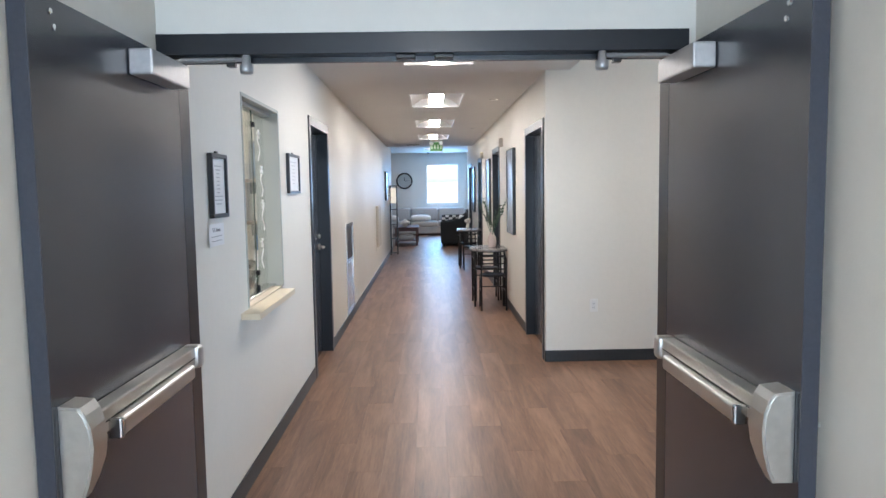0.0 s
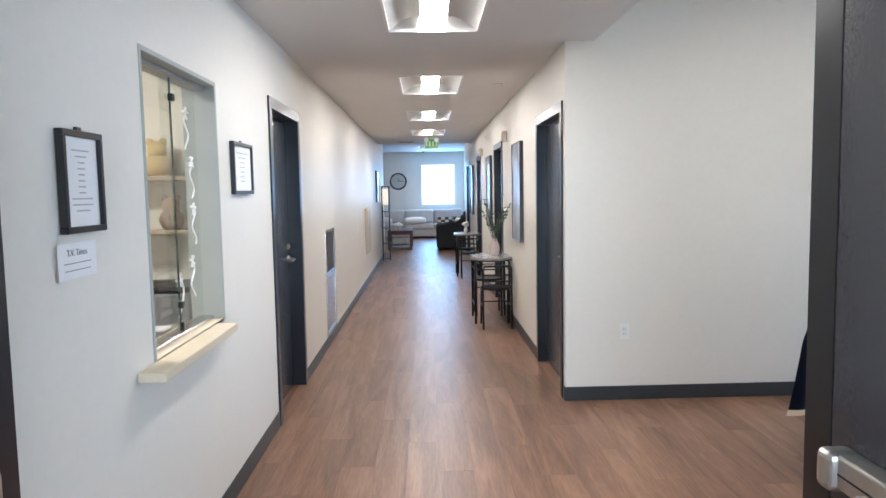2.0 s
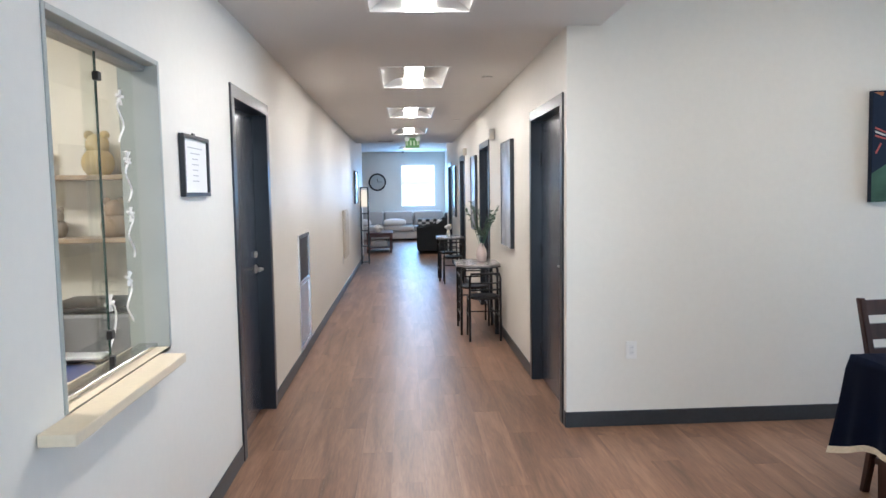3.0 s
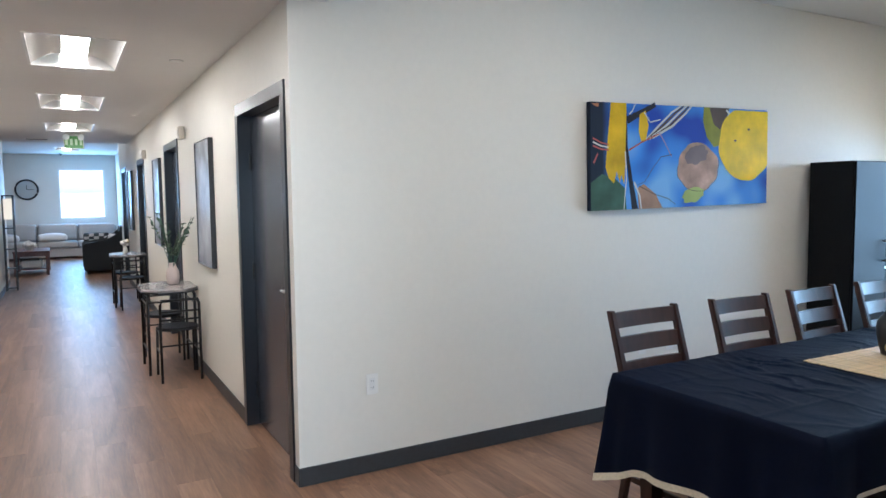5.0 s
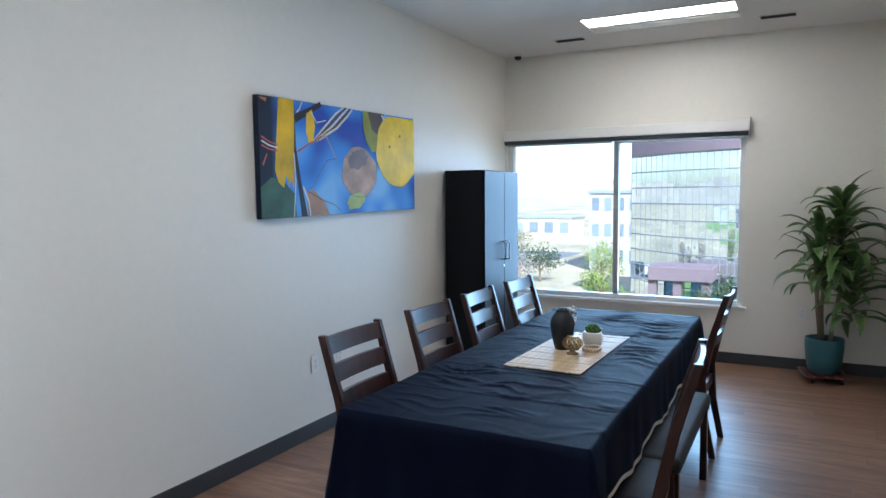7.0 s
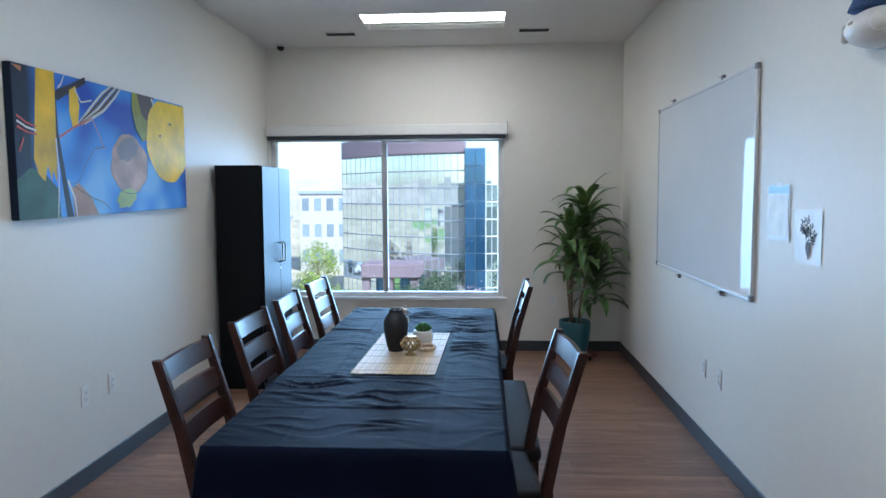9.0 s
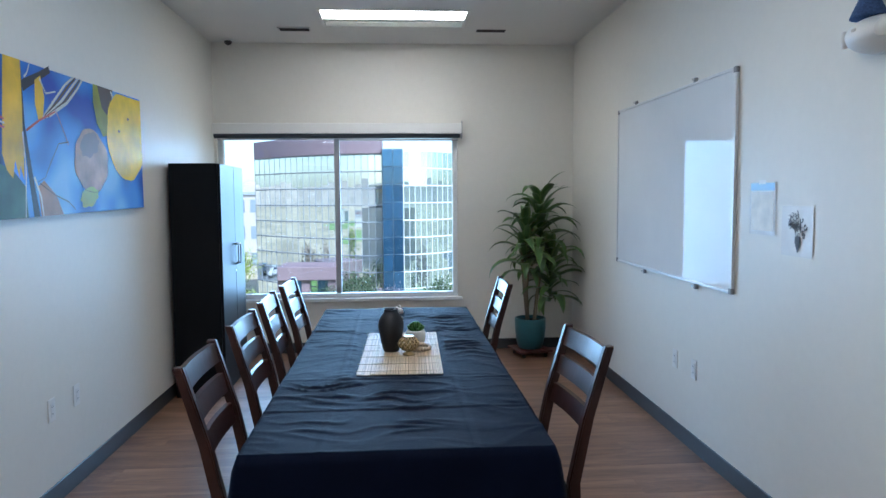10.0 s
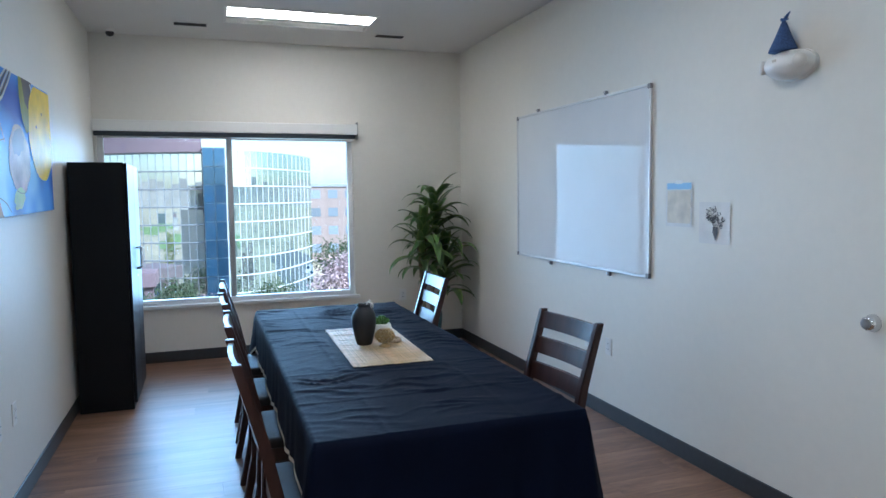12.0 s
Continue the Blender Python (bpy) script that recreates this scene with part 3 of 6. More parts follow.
    part("outer_lever", tube([(-s * 0.05, -w + 0.055, 0.93), (-s * 0.075, -w + 0.055, 0.93), (-s * 0.082, -w + 0.06, 0.928), (-s * 0.082, -w + 0.16, 0.925)], 0.009), SATIN, it, smooth=True)
    for ob in it.children:
        if ob.name.split(".")[0] in ("rail", "rail_groove", "touch_bar", "touch_bar_end", "end_cap", "latch_case"):
            ob.location.z -= 0.045
    return it


panic_door("door_6", 1)
panic_door("door_7", -1)

# dining room window: frame, mullion, panes, sill, blind
win = thing("window_1", (EAST, 0, 0), "wide two-pane window with a white frame and rolled-up blind", "window", kind="structure")
wy0, wy1, wz0, wz1, wm = 6.24, 8.53, 0.53, 2.13, 7.408
for a, b, c, d in ((wy0, wy0 + 0.045, wz0, wz1), (wy1 - 0.045, wy1, wz0, wz1), (wy0 + 0.045, wy1 - 0.045, wz0, wz0 + 0.045), (wy0 + 0.045, wy1 - 0.045, wz1 - 0.045, wz1)):
    part("window_frame", box(0.05, 0.12, a, b, c, d, 0.004), WINDOW_WHITE, win)
part("mullion", box(0.055, 0.115, wm - 0.026, wm + 0.026, wz0 + 0.045, wz1 - 0.045, 0.004), ALU, win)
for a, b in ((wy0 + 0.045, wm - 0.026), (wm + 0.026, wy1 - 0.045)):
    ob = part("window_pane", box(0.082, 0.088, a, b, wz0 + 0.045, wz1 - 0.045), WINDOW_GLASS, win)
    ob.visible_shadow = False
part("window_sill", box(-0.035, 0.05, wy0 - 0.04, wy1 + 0.015, wz0 - 0.03, wz0 + 0.002, 0.004), WINDOW_WHITE, win)

blind = thing("roller_blind", (EAST, 0, 0), "rolled-up roller blind in a white cassette over the window", "blind")
part("cassette", box(-0.085, -0.002, wy0 - 0.035, wy1 + 0.018, 2.115, 2.215, 0.008, 2), WHITE, blind, "white blind cassette")
bm = tube([(-0.04, wy0 - 0.02, 2.105), (-0.04, wy1 + 0.01, 2.105)], 0.030, 16)
part("fabric_roll", bm, material("grey_blind_fabric", (0.06, 0.07, 0.085), 0.7, grain=0.1), blind, "dark grey rolled fabric", smooth=True)
part("hem_bar", box(-0.048, -0.034, wy0, wm - 0.02, 2.050, 2.070, 0.003), ALU, blind)
part("hem_bar", box(-0.048, -0.034, wm + 0.02, wy1 - 0.02, 2.058, 2.078, 0.003), ALU, blind)
part("end_bracket", box(-0.088, -0.001, wy0 - 0.040, wy0 - 0.034, 2.07, 2.235, 0.001), ALU, blind)
part("bead_chain", tube([(-0.05, wy1 - 0.06, 2.10), (-0.05, wy1 - 0.06, 1.10)], 0.0025, 6), WHITE, blind)

# lounge window, and unseen glazing added to let light into the entry
win2 = thing("window_2", (0, FAR, 0), "bright lounge window with a white frame", "window", kind="structure")
for a, b, c, d in ((0.85, 0.89, 1.04, 2.46), (1.99, 2.03, 1.04, 2.46), (0.89, 1.99, 1.04, 1.08), (0.89, 1.99, 2.42, 2.46)):
    part("window_frame", box(a, b, 0.06, 0.12, c, d, 0.004), WINDOW_WHITE, win2)
part("window_pane", box(0.89, 1.99, 0.085, 0.09, 1.08, 2.42), WINDOW_GLASS, win2).visible_shadow = False
win3 = thing("window_3", (0, -1.5, 0), "added unseen glazed opening at the end of the entry passage", "window", kind="structure")
for a, b, c, d in ((0.2, 0.24, 0.4, 2.4), (1.76, 1.8, 0.4, 2.4), (0.24, 1.76, 0.4, 0.44), (0.24, 1.76, 2.36, 2.4)):
    part("window_frame", box(a, b, -0.10, -0.04, c, d, 0.004), WINDOW_WHITE, win3)
part("window_pane", box(0.24, 1.76, -0.075, -0.07, 0.44, 2.36), WINDOW_GLASS, win3).visible_shadow = False

# service window in the corridor wall
ya, yb, za, zb = SERVICE
REVEAL = material("grey_painted_reveal", (0.37, 0.39, 0.36), 0.45, blotch=0.04, blotch_scale=5)
sw = thing("window_4", (0, 0, 0), "service window with sliding glass and a grey metal reveal", "window", kind="structure")
for a, b, c, d in ((ya, ya + 0.02, za, zb), (yb - 0.02, yb, za, zb), (ya + 0.02, yb - 0.02, zb - 0.02, zb)):
    part("window_frame", box(-0.151, 0.004, a, b, c, d, 0.002), REVEAL, sw, "grey metal reveal")
part("track", box(-0.115, -0.045, ya + 0.02, yb - 0.02, za + 0.001, za + 0.018, 0.002), STAINLESS, sw)
part("track", box(-0.115, -0.045, ya + 0.02, yb - 0.02, zb - 0.04, zb - 0.021, 0.002), ALU, sw)
for x, a, b in ((-0.068, ya + 0.021, ya + 0.47), (-0.094, ya + 0.43, yb - 0.021)):
    ob = part("window_pane", box(x - 0.003, x + 0.003, a, b, za + 0.019, zb - 0.041), GLASS, sw)
    ob.visible_shadow = False
EDGE_GREEN = material("glass_edge_green", (0.02, 0.06, 0.05), 0.2)
part("pane_edge", box(-0.0715, -0.0645, ya + 0.4705, ya + 0.4755, za + 0.019, zb - 0.041), EDGE_GREEN, sw, "dark green glass edge")
part("slide_lock", box(-0.066, -0.048, ya + 0.455, ya + 0.475, za + 0.02, za + 0.06, 0.003), BLACK_METAL, sw)
for z in (1.92, 1.05):
    part("clip", box(-0.066, -0.045, ya + 0.44, ya + 0.47, z, z + 0.03, 0.003), BLACK_METAL, sw)
part("track_seat", box(-0.151, 0.0, ya + 0.0005, yb - 0.0005, za - 0.012, za + 0.0005), CREAM, sw)
shelf = thing("service_shelf", (0, 0, 0), "cream laminate counter ledge under the service window", "shelf")
part("ledge", box(0.001, 0.100, 6.03, 6.93, 0.893, 0.928, 0.004, 2), CREAM, shelf)
# white paint doodles on the inner pane
doodle = tagged(new("glass_doodle"), "white painted vines and flowers on the service glass", "decal")
rnd = random.Random(4)
CHALK = material("white_window_paint", (0.8, 0.8, 0.78), 0.7, blotch=0.05)
z = 1.90
while z > 1.05:
    y0 = 6.93 + 0.03 * math.sin(z * 9)
    pts = [(-0.0895, y0 + 0.025 * math.sin(k * 0.7 + z * 5), z - 0.015 * k) for k in range(12)]
    part("vine", tube(pts, 0.0042, 6), CHALK, doodle)
    for k in range(5):
        a = k * 1.256 + rnd.random()
        part("petal", tube([(-0.0895, y0, z), (-0.0895, y0 + 0.028 * math.cos(a), z + 0.028 * math.sin(a))], 0.0065, 6, taper=[0.5, 1.0]), CHALK, doodle)
    z -= 0.20 + 0.05 * rnd.random()
for cy, cz in ((6.72, 1.07),):
    part("vine", tube([(-0.0895, cy + 0.05 * math.sin(a), cz + 0.09 * math.cos(a * 0.7)) for a in [k * 0.45 for k in range(9)]], 0.004, 6), CHALK, doodle)
    for k in range(6):
        a = k * 1.047
        part("petal", tube([(-0.0895, cy, cz + 0.09), (-0.0895, cy + 0.032 * math.cos(a), cz + 0.09 + 0.032 * math.sin(a))], 0.007, 6, taper=[0.5, 1.0]), CHALK, doodle)


# ---- dining room ----
def dining_chair():
    """Ladder-back chair. The back stands on the +y side; it faces -y."""
    it = thing("dining_chair", (0, 0, 0), "dark cherry wooden ladder-back dining chair with a black padded seat", "chair", "chairs round the table")
    for s in (-1, 1):
        bm = bmesh.new()
        rows = []
        for y, z, w, d in ((0.225, 0.0, 0.034, 0.036), (0.172, 0.25, 0.036, 0.042), (0.160, 0.47, 0.038, 0.044), (0.210, 0.71, 0.036, 0.040), (0.286, 0.968, 0.033, 0.034), (0.287, 0.974, 0.029, 0.030)):
            cx = s * (0.203 + 0.013 * (z / 0.98))
            rows.append([bm.verts.new((cx + a * w / 2, y + b * d / 2, z)) for a, b in ((-1, -1), (1, -1), (1, 1), (-1, 1))])
        for a, b in zip(rows, rows[1:]):
            for k in range(4):
                bm.faces.new((a[k], a[(k + 1) % 4], b[(k + 1) % 4], b[k]))
        bm.faces.new(rows[0][::-1]), bm.faces.new(rows[-1])
        bmesh.ops.bevel(bm, geom=[e for e in bm.edges if abs((e.verts[0].co - e.verts[1].co).normalized().z) > 0.8], offset=0.005, segments=2, affect="EDGES")
        part("back_post", bm, CHERRY, it)
        part("front_leg", box(s * 0.200 - 0.019, s * 0.200 + 0.019, -0.225, -0.187, 0.0, 0.415, 0.004), CHERRY, it)
        part("side_rail", box(s * 0.200 - 0.011, s * 0.200 + 0.011, -0.187, 0.145, 0.355, 0.415, 0.002), CHERRY, it)
        part("side_stretcher", box(s * 0.200 - 0.009, s * 0.200 + 0.009, -0.187, 0.155, 0.17, 0.20, 0.003), CHERRY, it)
    part("front_rail", box(-0.181, 0.181, -0.222, -0.200, 0.355, 0.415, 0.002), CHERRY, it)
    part("back_rail", box(-0.183, 0.183, 0.152, 0.172, 0.355, 0.415, 0.002), CHERRY, it)
    for z0, z1 in ((0.657, 0.731), (0.774, 0.848), (0.891, 0.964)):
        bm = bmesh.new()
        rows = []
        for k in range(25):
            u = k / 24 * 2 - 1
            bow = 0.012 * (1 - u * u)
            row = []
            for z, dy in ((z0, -0.009), (z1, -0.009), (z1, 0.009), (z0, 0.009)):
                lean = 0.16 + max(0, z - 0.47) * 0.248
                row.append(bm.verts.new((u * 0.198, lean + bow + dy, z)))
            rows.append(row)
        for a, b in zip(rows, rows[1:]):
            for k in range(4):
                bm.faces.new((a[k], a[(k + 1) % 4], b[(k + 1) % 4], b[k]))
        bm.faces.new(rows[0][::-1]), bm.faces.new(rows[-1])
        part("back_slat", bm, CHERRY, it, "curved cherry slat")
    part("seat", cushion(-0.217, 0.217, -0.255, 0.150, 0.412, 0.462, 0.018, 0.012), LEATHER, it, "black padded seat", smooth=True)
    return it


first = dining_chair()
first.matrix_basis = pose(3.455, 7.268, 0, 0, 0, 1.0)
for x, y, a in ((4.160, 7.268, -0.6), (4.820, 7.274, 1.5), (5.475, 7.264, -1.2), (3.600, 6.385, 185.0), (5.390, 6.430, 179.0)):
    copy_thing(first, pose(x, y, 0, 0, 0, a))

bench = thing("dining_bench", (4.34, 6.375, 0), "dark cherry dining bench with a long black padded seat", "bench")
part("seat", cushion(-0.54, 0.54, -0.185, 0.185, 0.405, 0.475, 0.026, 0.012), LEATHER, bench, "long black leather seat pad", smooth=True)
for y in (-0.155, 0.135):
    part("long_rail", box(-0.475, 0.475, y, y + 0.02, 0.335, 0.404, 0.003), CHERRY, bench)
for x in (-0.51, 0.475):
    for y in (-0.175, 0.14):
        part("leg", box(x, x + 0.036, y, y + 0.036, 0.0, 0.404, 0.004), CHERRY, bench)

# table: two trestle-free leaves on six legs, covered by a cloth
TX0, TX1, TY0, TY1, TZ = 3.05, 5.73, 6.365, 7.325, 0.742
table = thing("dining_table", ((TX0 + TX1) / 2, (TY0 + TY1) / 2, 0), "long dark cherry dining table under a black cloth", "table")
hx, hy = (TX1 - TX0) / 2, (TY1 - TY0) / 2
part("tabletop", box(-hx, hx, -hy, hy, 0.705, TZ - 0.003, 0.006), CHERRY, table)
for s in (-1, 1):
    part("long_apron", box(-hx + 0.17, hx - 0.17, s * (hy - 0.09) - 0.011, s * (hy - 0.09) + 0.011, 0.61, 0.704), CHERRY, table)
    part("short_apron", box(s * (hx - 0.13) - 0.011, s * (hx - 0.13) + 0.011, -hy + 0.14, hy - 0.14, 0.61, 0.704), CHERRY, table)
    for q in (-1, 1):
        bm = bmesh.new()
        r0 = [(-1, -1), (1, -1), (1, 1), (-1, 1)]
        a = [bm.verts.new((s * (hx - 0.13) + u * 0.029, q * (hy - 0.10) + v * 0.029, 0.0)) for u, v in r0]
        b = [bm.verts.new((s * (hx - 0.13) + u * 0.045, q * (hy - 0.10) + v * 0.045, 0.704)) for u, v in r0]
        for k in range(4):
            bm.faces.new((a[k], a[(k + 1) % 4], b[(k + 1) % 4], b[k]))
        bm.faces.new(a[::-1]), bm.faces.new(b)
        part("leg", bm, CHERRY, table)


def cloth_height(x, y):
    """Creases and soft waves of the cloth's top."""
    n = noise.noise
    wave = 0.005 * n(Vector((x * 2.1, y * 1.7, 3.0)))
    fold = n(Vector((x * 15.0 + 2.2 * n(Vector((x * 3, y * 5, 9))), y * 3.4, 0.5)))
    sharp = 0.0085 * max(0.0, 1 - abs(fold) * 4.2) ** 1.2 * min(1.0, 0.26 + 1.5 * max(0.0, n(Vector((x * 3.1, y * 3.6, 7.0))) + 0.08))
    crease = 0.0035 * sum(max(0.0, 1 - abs(x - c) / 0.012) for c in (TX0 + 0.42, TX0 + 0.84, TX0 + 1.9, TX1 - 0.42))
    crease += 0.003 * sum(max(0.0, 1 - abs(y - c) / 0.012) for c in (TY0 + 0.24, TY0 + 0.72))
    mat_area = 1.0
    if 3.90 < x < 4.87 and 6.61 < y < 7.05:
        mat_area = 0.15
    return 0.003 + (wave + sharp + crease) * mat_area


def tablecloth():
    it = thing("tablecloth", (0, 0, 0), "creased black tablecloth with a cream hem over the dining table", "tablecloth")
    nx, ny = 240, 84
    bm = bmesh.new()
    x0, x1, y0, y1 = TX0 - 0.006, TX1 + 0.006, TY0 - 0.006, TY1 + 0.006
    grid = [[bm.verts.new((x0 + (x1 - x0) * i / nx, y0 + (y1 - y0) * j / ny, TZ + cloth_height(x0 + (x1 - x0) * i / nx, y0 + (y1 - y0) * j / ny))) for j in range(ny + 1)] for i in range(nx + 1)]
    for i in range(nx):
        for j in range(ny):
            bm.faces.new((grid[i][j], grid[i + 1][j], grid[i + 1][j + 1], grid[i][j + 1]))
    loop = [(i, 0) for i in range(nx)] + [(nx, j) for j in range(ny)] + [(nx - i, ny) for i in range(nx)] + [(0, ny - j) for j in range(ny)]
    count = len(loop)
    length, out = [], []
    for i, j in loop:
        x, y = grid[i][j].co.x, grid[i][j].co.y
        corner = min(math.hypot(x - cx, y - cy) for cx in (x0, x1) for cy in (y0, y1))
        end = i in (0, nx)
        base = 0.40 if end else 0.245
        length.append(base + (0.07 if end else 0.10) * max(0.0, 1 - corner / 0.16) + 0.02 * math.sin(9 * x + 5 * y))
        d = Vector((-1 if i == 0 else (1 if i == nx else 0), -1 if j == 0 else (1 if j == ny else 0), 0))
        if corner < 0.10:
            cx, cy = (x0 if abs(x - x0) < 0.3 else x1), (y0 if abs(y - y0) < 0.3 else y1)
            dx, dy = (-1 if cx == x0 else 1), (-1 if cy == y0 else 1)
            k = 1 - corner / 0.10
            e = Vector((dx, 0, 0)) if end else Vector((0, dy, 0))
            d = e * (1 - 0.5 * k) + Vector((dx, dy, 0)) * 0.5 * k
        out.append(d.normalized())
    rings, last = [], [grid[i][j] for i, j in loop]
    steps = 14
    hem = bmesh.new()
    hem_rows = []
    for k in range(1, steps + 1):
        u = k / steps
        row = []
        for q, (i, j) in enumerate(loop):
            top = grid[i][j].co
            drop = length[q] * u
            end = i in (0, nx)
            corner = min(math.hypot(top.x - cx, top.y - cy) for cx in (x0, x1) for cy in (y0, y1))
            ripple = (0.016 if end else 0.008) * u * math.sin(q * 0.33 + 1.2 * math.sin(q * 0.11)) + 0.02 * u * u
            flare = 0.055 * u * max(0.0, 1 - corner / 0.16)
            bend = 0.012 * min(1.0, u * 8)
            p = Vector((top.x, top.y, TZ + 0.003)) + out[q] * (bend + ripple * (1 if end else 0.5) + flare) + Vector((0, 0, -drop))
            row.append(p)
        if k <= steps - 1:
            vs = [bm.verts.new(p) for p in row]
            for q in range(count):
                bm.faces.new((last[q], last[(q + 1) % count], vs[(q + 1) % count], vs[q]))
            last = vs
        if k >= steps - 1:
            hem_rows.append([hem.verts.new(p + out[q] * 0.0015) for q, p in enumerate(row)])
    for q in range(count):
        hem.faces.new((hem_rows[0][q], hem_rows[0][(q + 1) % count], hem_rows[1][(q + 1) % count], hem_rows[1][q]))
    part("cloth", bm, CLOTH, it, "creased black cloth", smooth=True)
    part("hem", hem, HEM, it, "cream hem band", smooth=True)
    return it


tablecloth()

# bamboo placemat: slats side by side with threads
mat_thing = thing("placemat", (4.385, 6.825, TZ + 0.006), "woven bamboo table mat with frayed ends on the tablecloth", "placemat", turn=-1.3)
slat_data = mesh_of(box(-0.455, 0.455, -0.0031, 0.0031, 0.0, 0.0035, 0.0009), "bamboo_slat", BAMBOO)
for k in range(52):
    ob = new("slat", slat_data)
    ob.parent = mat_thing
    ob.matrix_basis = pose(random.uniform(-0.006, 0.006), -0.185 + k * 0.00725, random.uniform(0, 0.0006), 0, 0, random.uniform(-0.15, 0.15))
THREAD = material("cotton_thread", (0.66, 0.55, 0.38), 0.8)
for x in (-0.40, -0.27, -0.13, 0.0, 0.13, 0.27, 0.40):
    part("thread", tube([(x, -0.192, 0.004), (x, 0.195, 0.004)], 0.0014, 6), THREAD, mat_thing)

vase = thing("vase", (4.385, 6.875, TZ + 0.010), "tall matt black stoneware vase on the bamboo mat", "vase")
part("body", lathe([(0.036, 0), (0.040, 0.005), (0.050, 0.042), (0.060, 0.092), (0.0635, 0.130), (0.060, 0.158), (0.045, 0.184), (0.035, 0.195), (0.034, 0.205), (0.038, 0.211), (0.033, 0.211), (0.030, 0.2), (0.030, 0.12)], 40), STONEWARE, vase, smooth=True)
for k in range(9):
    a = 0.5 * k / 9 + 2.9 + 2.4
    bm = bmesh.new()
    bmesh.ops.create_icosphere(bm, subdivisions=2, radius=0.009 + 0.003 * (k % 3))
    part("dried_flower", bm, PLUSH, vase, "pale dried flowers", smooth=True).matrix_basis = pose(0.036 + 0.012 * math.cos(k * 2.1), -0.042 + 0.014 * math.sin(k * 1.7), 0.216 - 0.010 * k)

bowl = thing("candle_holder", (4.285, 6.790, TZ + 0.012), "small antique gold openwork candle holder", "candle holder")
bm = lathe([(0.030, 0), (0.032, 0.006), (0.014, 0.014), (0.016, 0.022), (0.032, 0.030)], 20)
part("foot", bm, GOLD, bowl, smooth=True)
for k in range(26):
    a = 2 * math.pi * k / 26
    pts = [((0.026 + 0.024 * math.sin(math.pi * u)) * math.cos(a + s * u), (0.026 + 0.024 * math.sin(math.pi * u)) * math.sin(a + s * u), 0.025 + 0.062 * u) for u in [q / 6 for q in range(7)] for s in (0.9 if k % 2 else -0.9,)]
    part("petal_bar", tube(pts, 0.0038, 6), GOLD, bowl, smooth=True)
part("rim", lathe([(0.024, 0.084), (0.030, 0.086), (0.030, 0.091), (0.024, 0.092)], 20), GOLD, bowl, smooth=True)

pot = thing("succulent_pot", (4.515, 6.750, TZ + 0.010), "small green succulent in a round white ceramic pot", "potted plant")
part("pot", lathe([(0.030, 0), (0.046, 0.012), (0.053, 0.04), (0.051, 0.068), (0.044, 0.080), (0.039, 0.078), (0.039, 0.06)], 28), CERAMIC, pot, smooth=True)
part("soil", lathe([(0.0385, 0.060), (0.0385, 0.066), (0.0, 0.068)], 20), SOIL, pot)
leaf_bm = bmesh.new()
bmesh.ops.create_icosphere(leaf_bm, subdivisions=2, radius=1)
bmesh.ops.scale(leaf_bm, vec=(0.010, 0.005, 0.026), verts=leaf_bm.verts)
leaf_data = mesh_of(leaf_bm, "succulent_leaf", SUCCULENT, True)
for k in range(26):
    ob = new("leaf", leaf_data)
    ob.parent = pot
    a, t = k * 137.5, 12 + 52 * (k / 26)
    r = 0.006 + 0.024 * k / 26
    ob.matrix_basis = pose(r * math.cos(radians(a)), r * math.sin(radians(a)), 0.098 - 0.018 * k / 26) @ pose(0, 0, 0, 0, 0, a) @ pose(0, 0, 0, 0, t, 90 * 0)
beads = thing("wooden_bead_ring", (4.405, 6.722, TZ + 0.012), "looped string of pale wooden beads on the mat", "beads")
bead_bm = bmesh.new()
bmesh.ops.create_icosphere(bead_bm, subdivisions=2, radius=0.0105)
bead = mesh_of(bead_bm, "bead", material("pale_wood_bead", (0.55, 0.42, 0.30), 0.5, vary=0.1), True)
for k in range(18):
    ob = new("bead", bead)
    ob.parent = beads
    ob.matrix_basis = pose(0.062 * math.cos(k * 0.349), 0.040 * math.sin(k * 0.349), 0.0105)

# tall black cabinet
cab = thing("storage_cabinet", (6.25, 8.150, 0), "tall black two-door storage cabinet against the wall", "cabinet")
W, D, Hh = 0.765, 0.375, 1.775
part("body", box(0, W, 0.022, D, 0.0, Hh, 0.003), CABINET_BLACK, cab)
for a, b, hxx in ((0.003, 0.4335, 0.395), (0.4365, W - 0.003, 0.475)):
    d = part("cabinet_door", box(a, b, 0.0, 0.020, 0.05, Hh - 0.005, 0.003), CABINET_BLACK, cab)
    part("handle", tube([(hxx, -0.001, 0.985), (hxx, -0.030, 0.987), (hxx, -0.032, 1.0), (hxx, -0.032, 1.13), (hxx, -0.030, 1.143), (hxx, -0.001, 1.145)], 0.006, 8), SATIN, d, "slim metal bow handle", smooth=True)
part("plinth", box(0.01, W - 0.01, 0.03, D - 0.005, -0.0005, 0.05), BLACK, cab)
lock = lathe([(0.010, 0), (0.010, 0.004), (0.004, 0.005)], 16)
bmesh.ops.transform(lock, matrix=pose(W / 2 + 0.045, 0.0, 0.93, 90, 0, 0), verts=lock.verts)
part("lock", lock, SATIN, cab)

# whiteboard
SILVER = material("silver_anodised_trim", (0.66, 0.66, 0.66), 0.4, 0.4, grain=0.04)
board = thing("whiteboard", (0, SOUTH, 0), "glossy whiteboard with a silver frame and small clips on the wall", "whiteboard")
bx0, bx1, bz0, bz1 = 4.415, 6.275, 1.000, 2.165
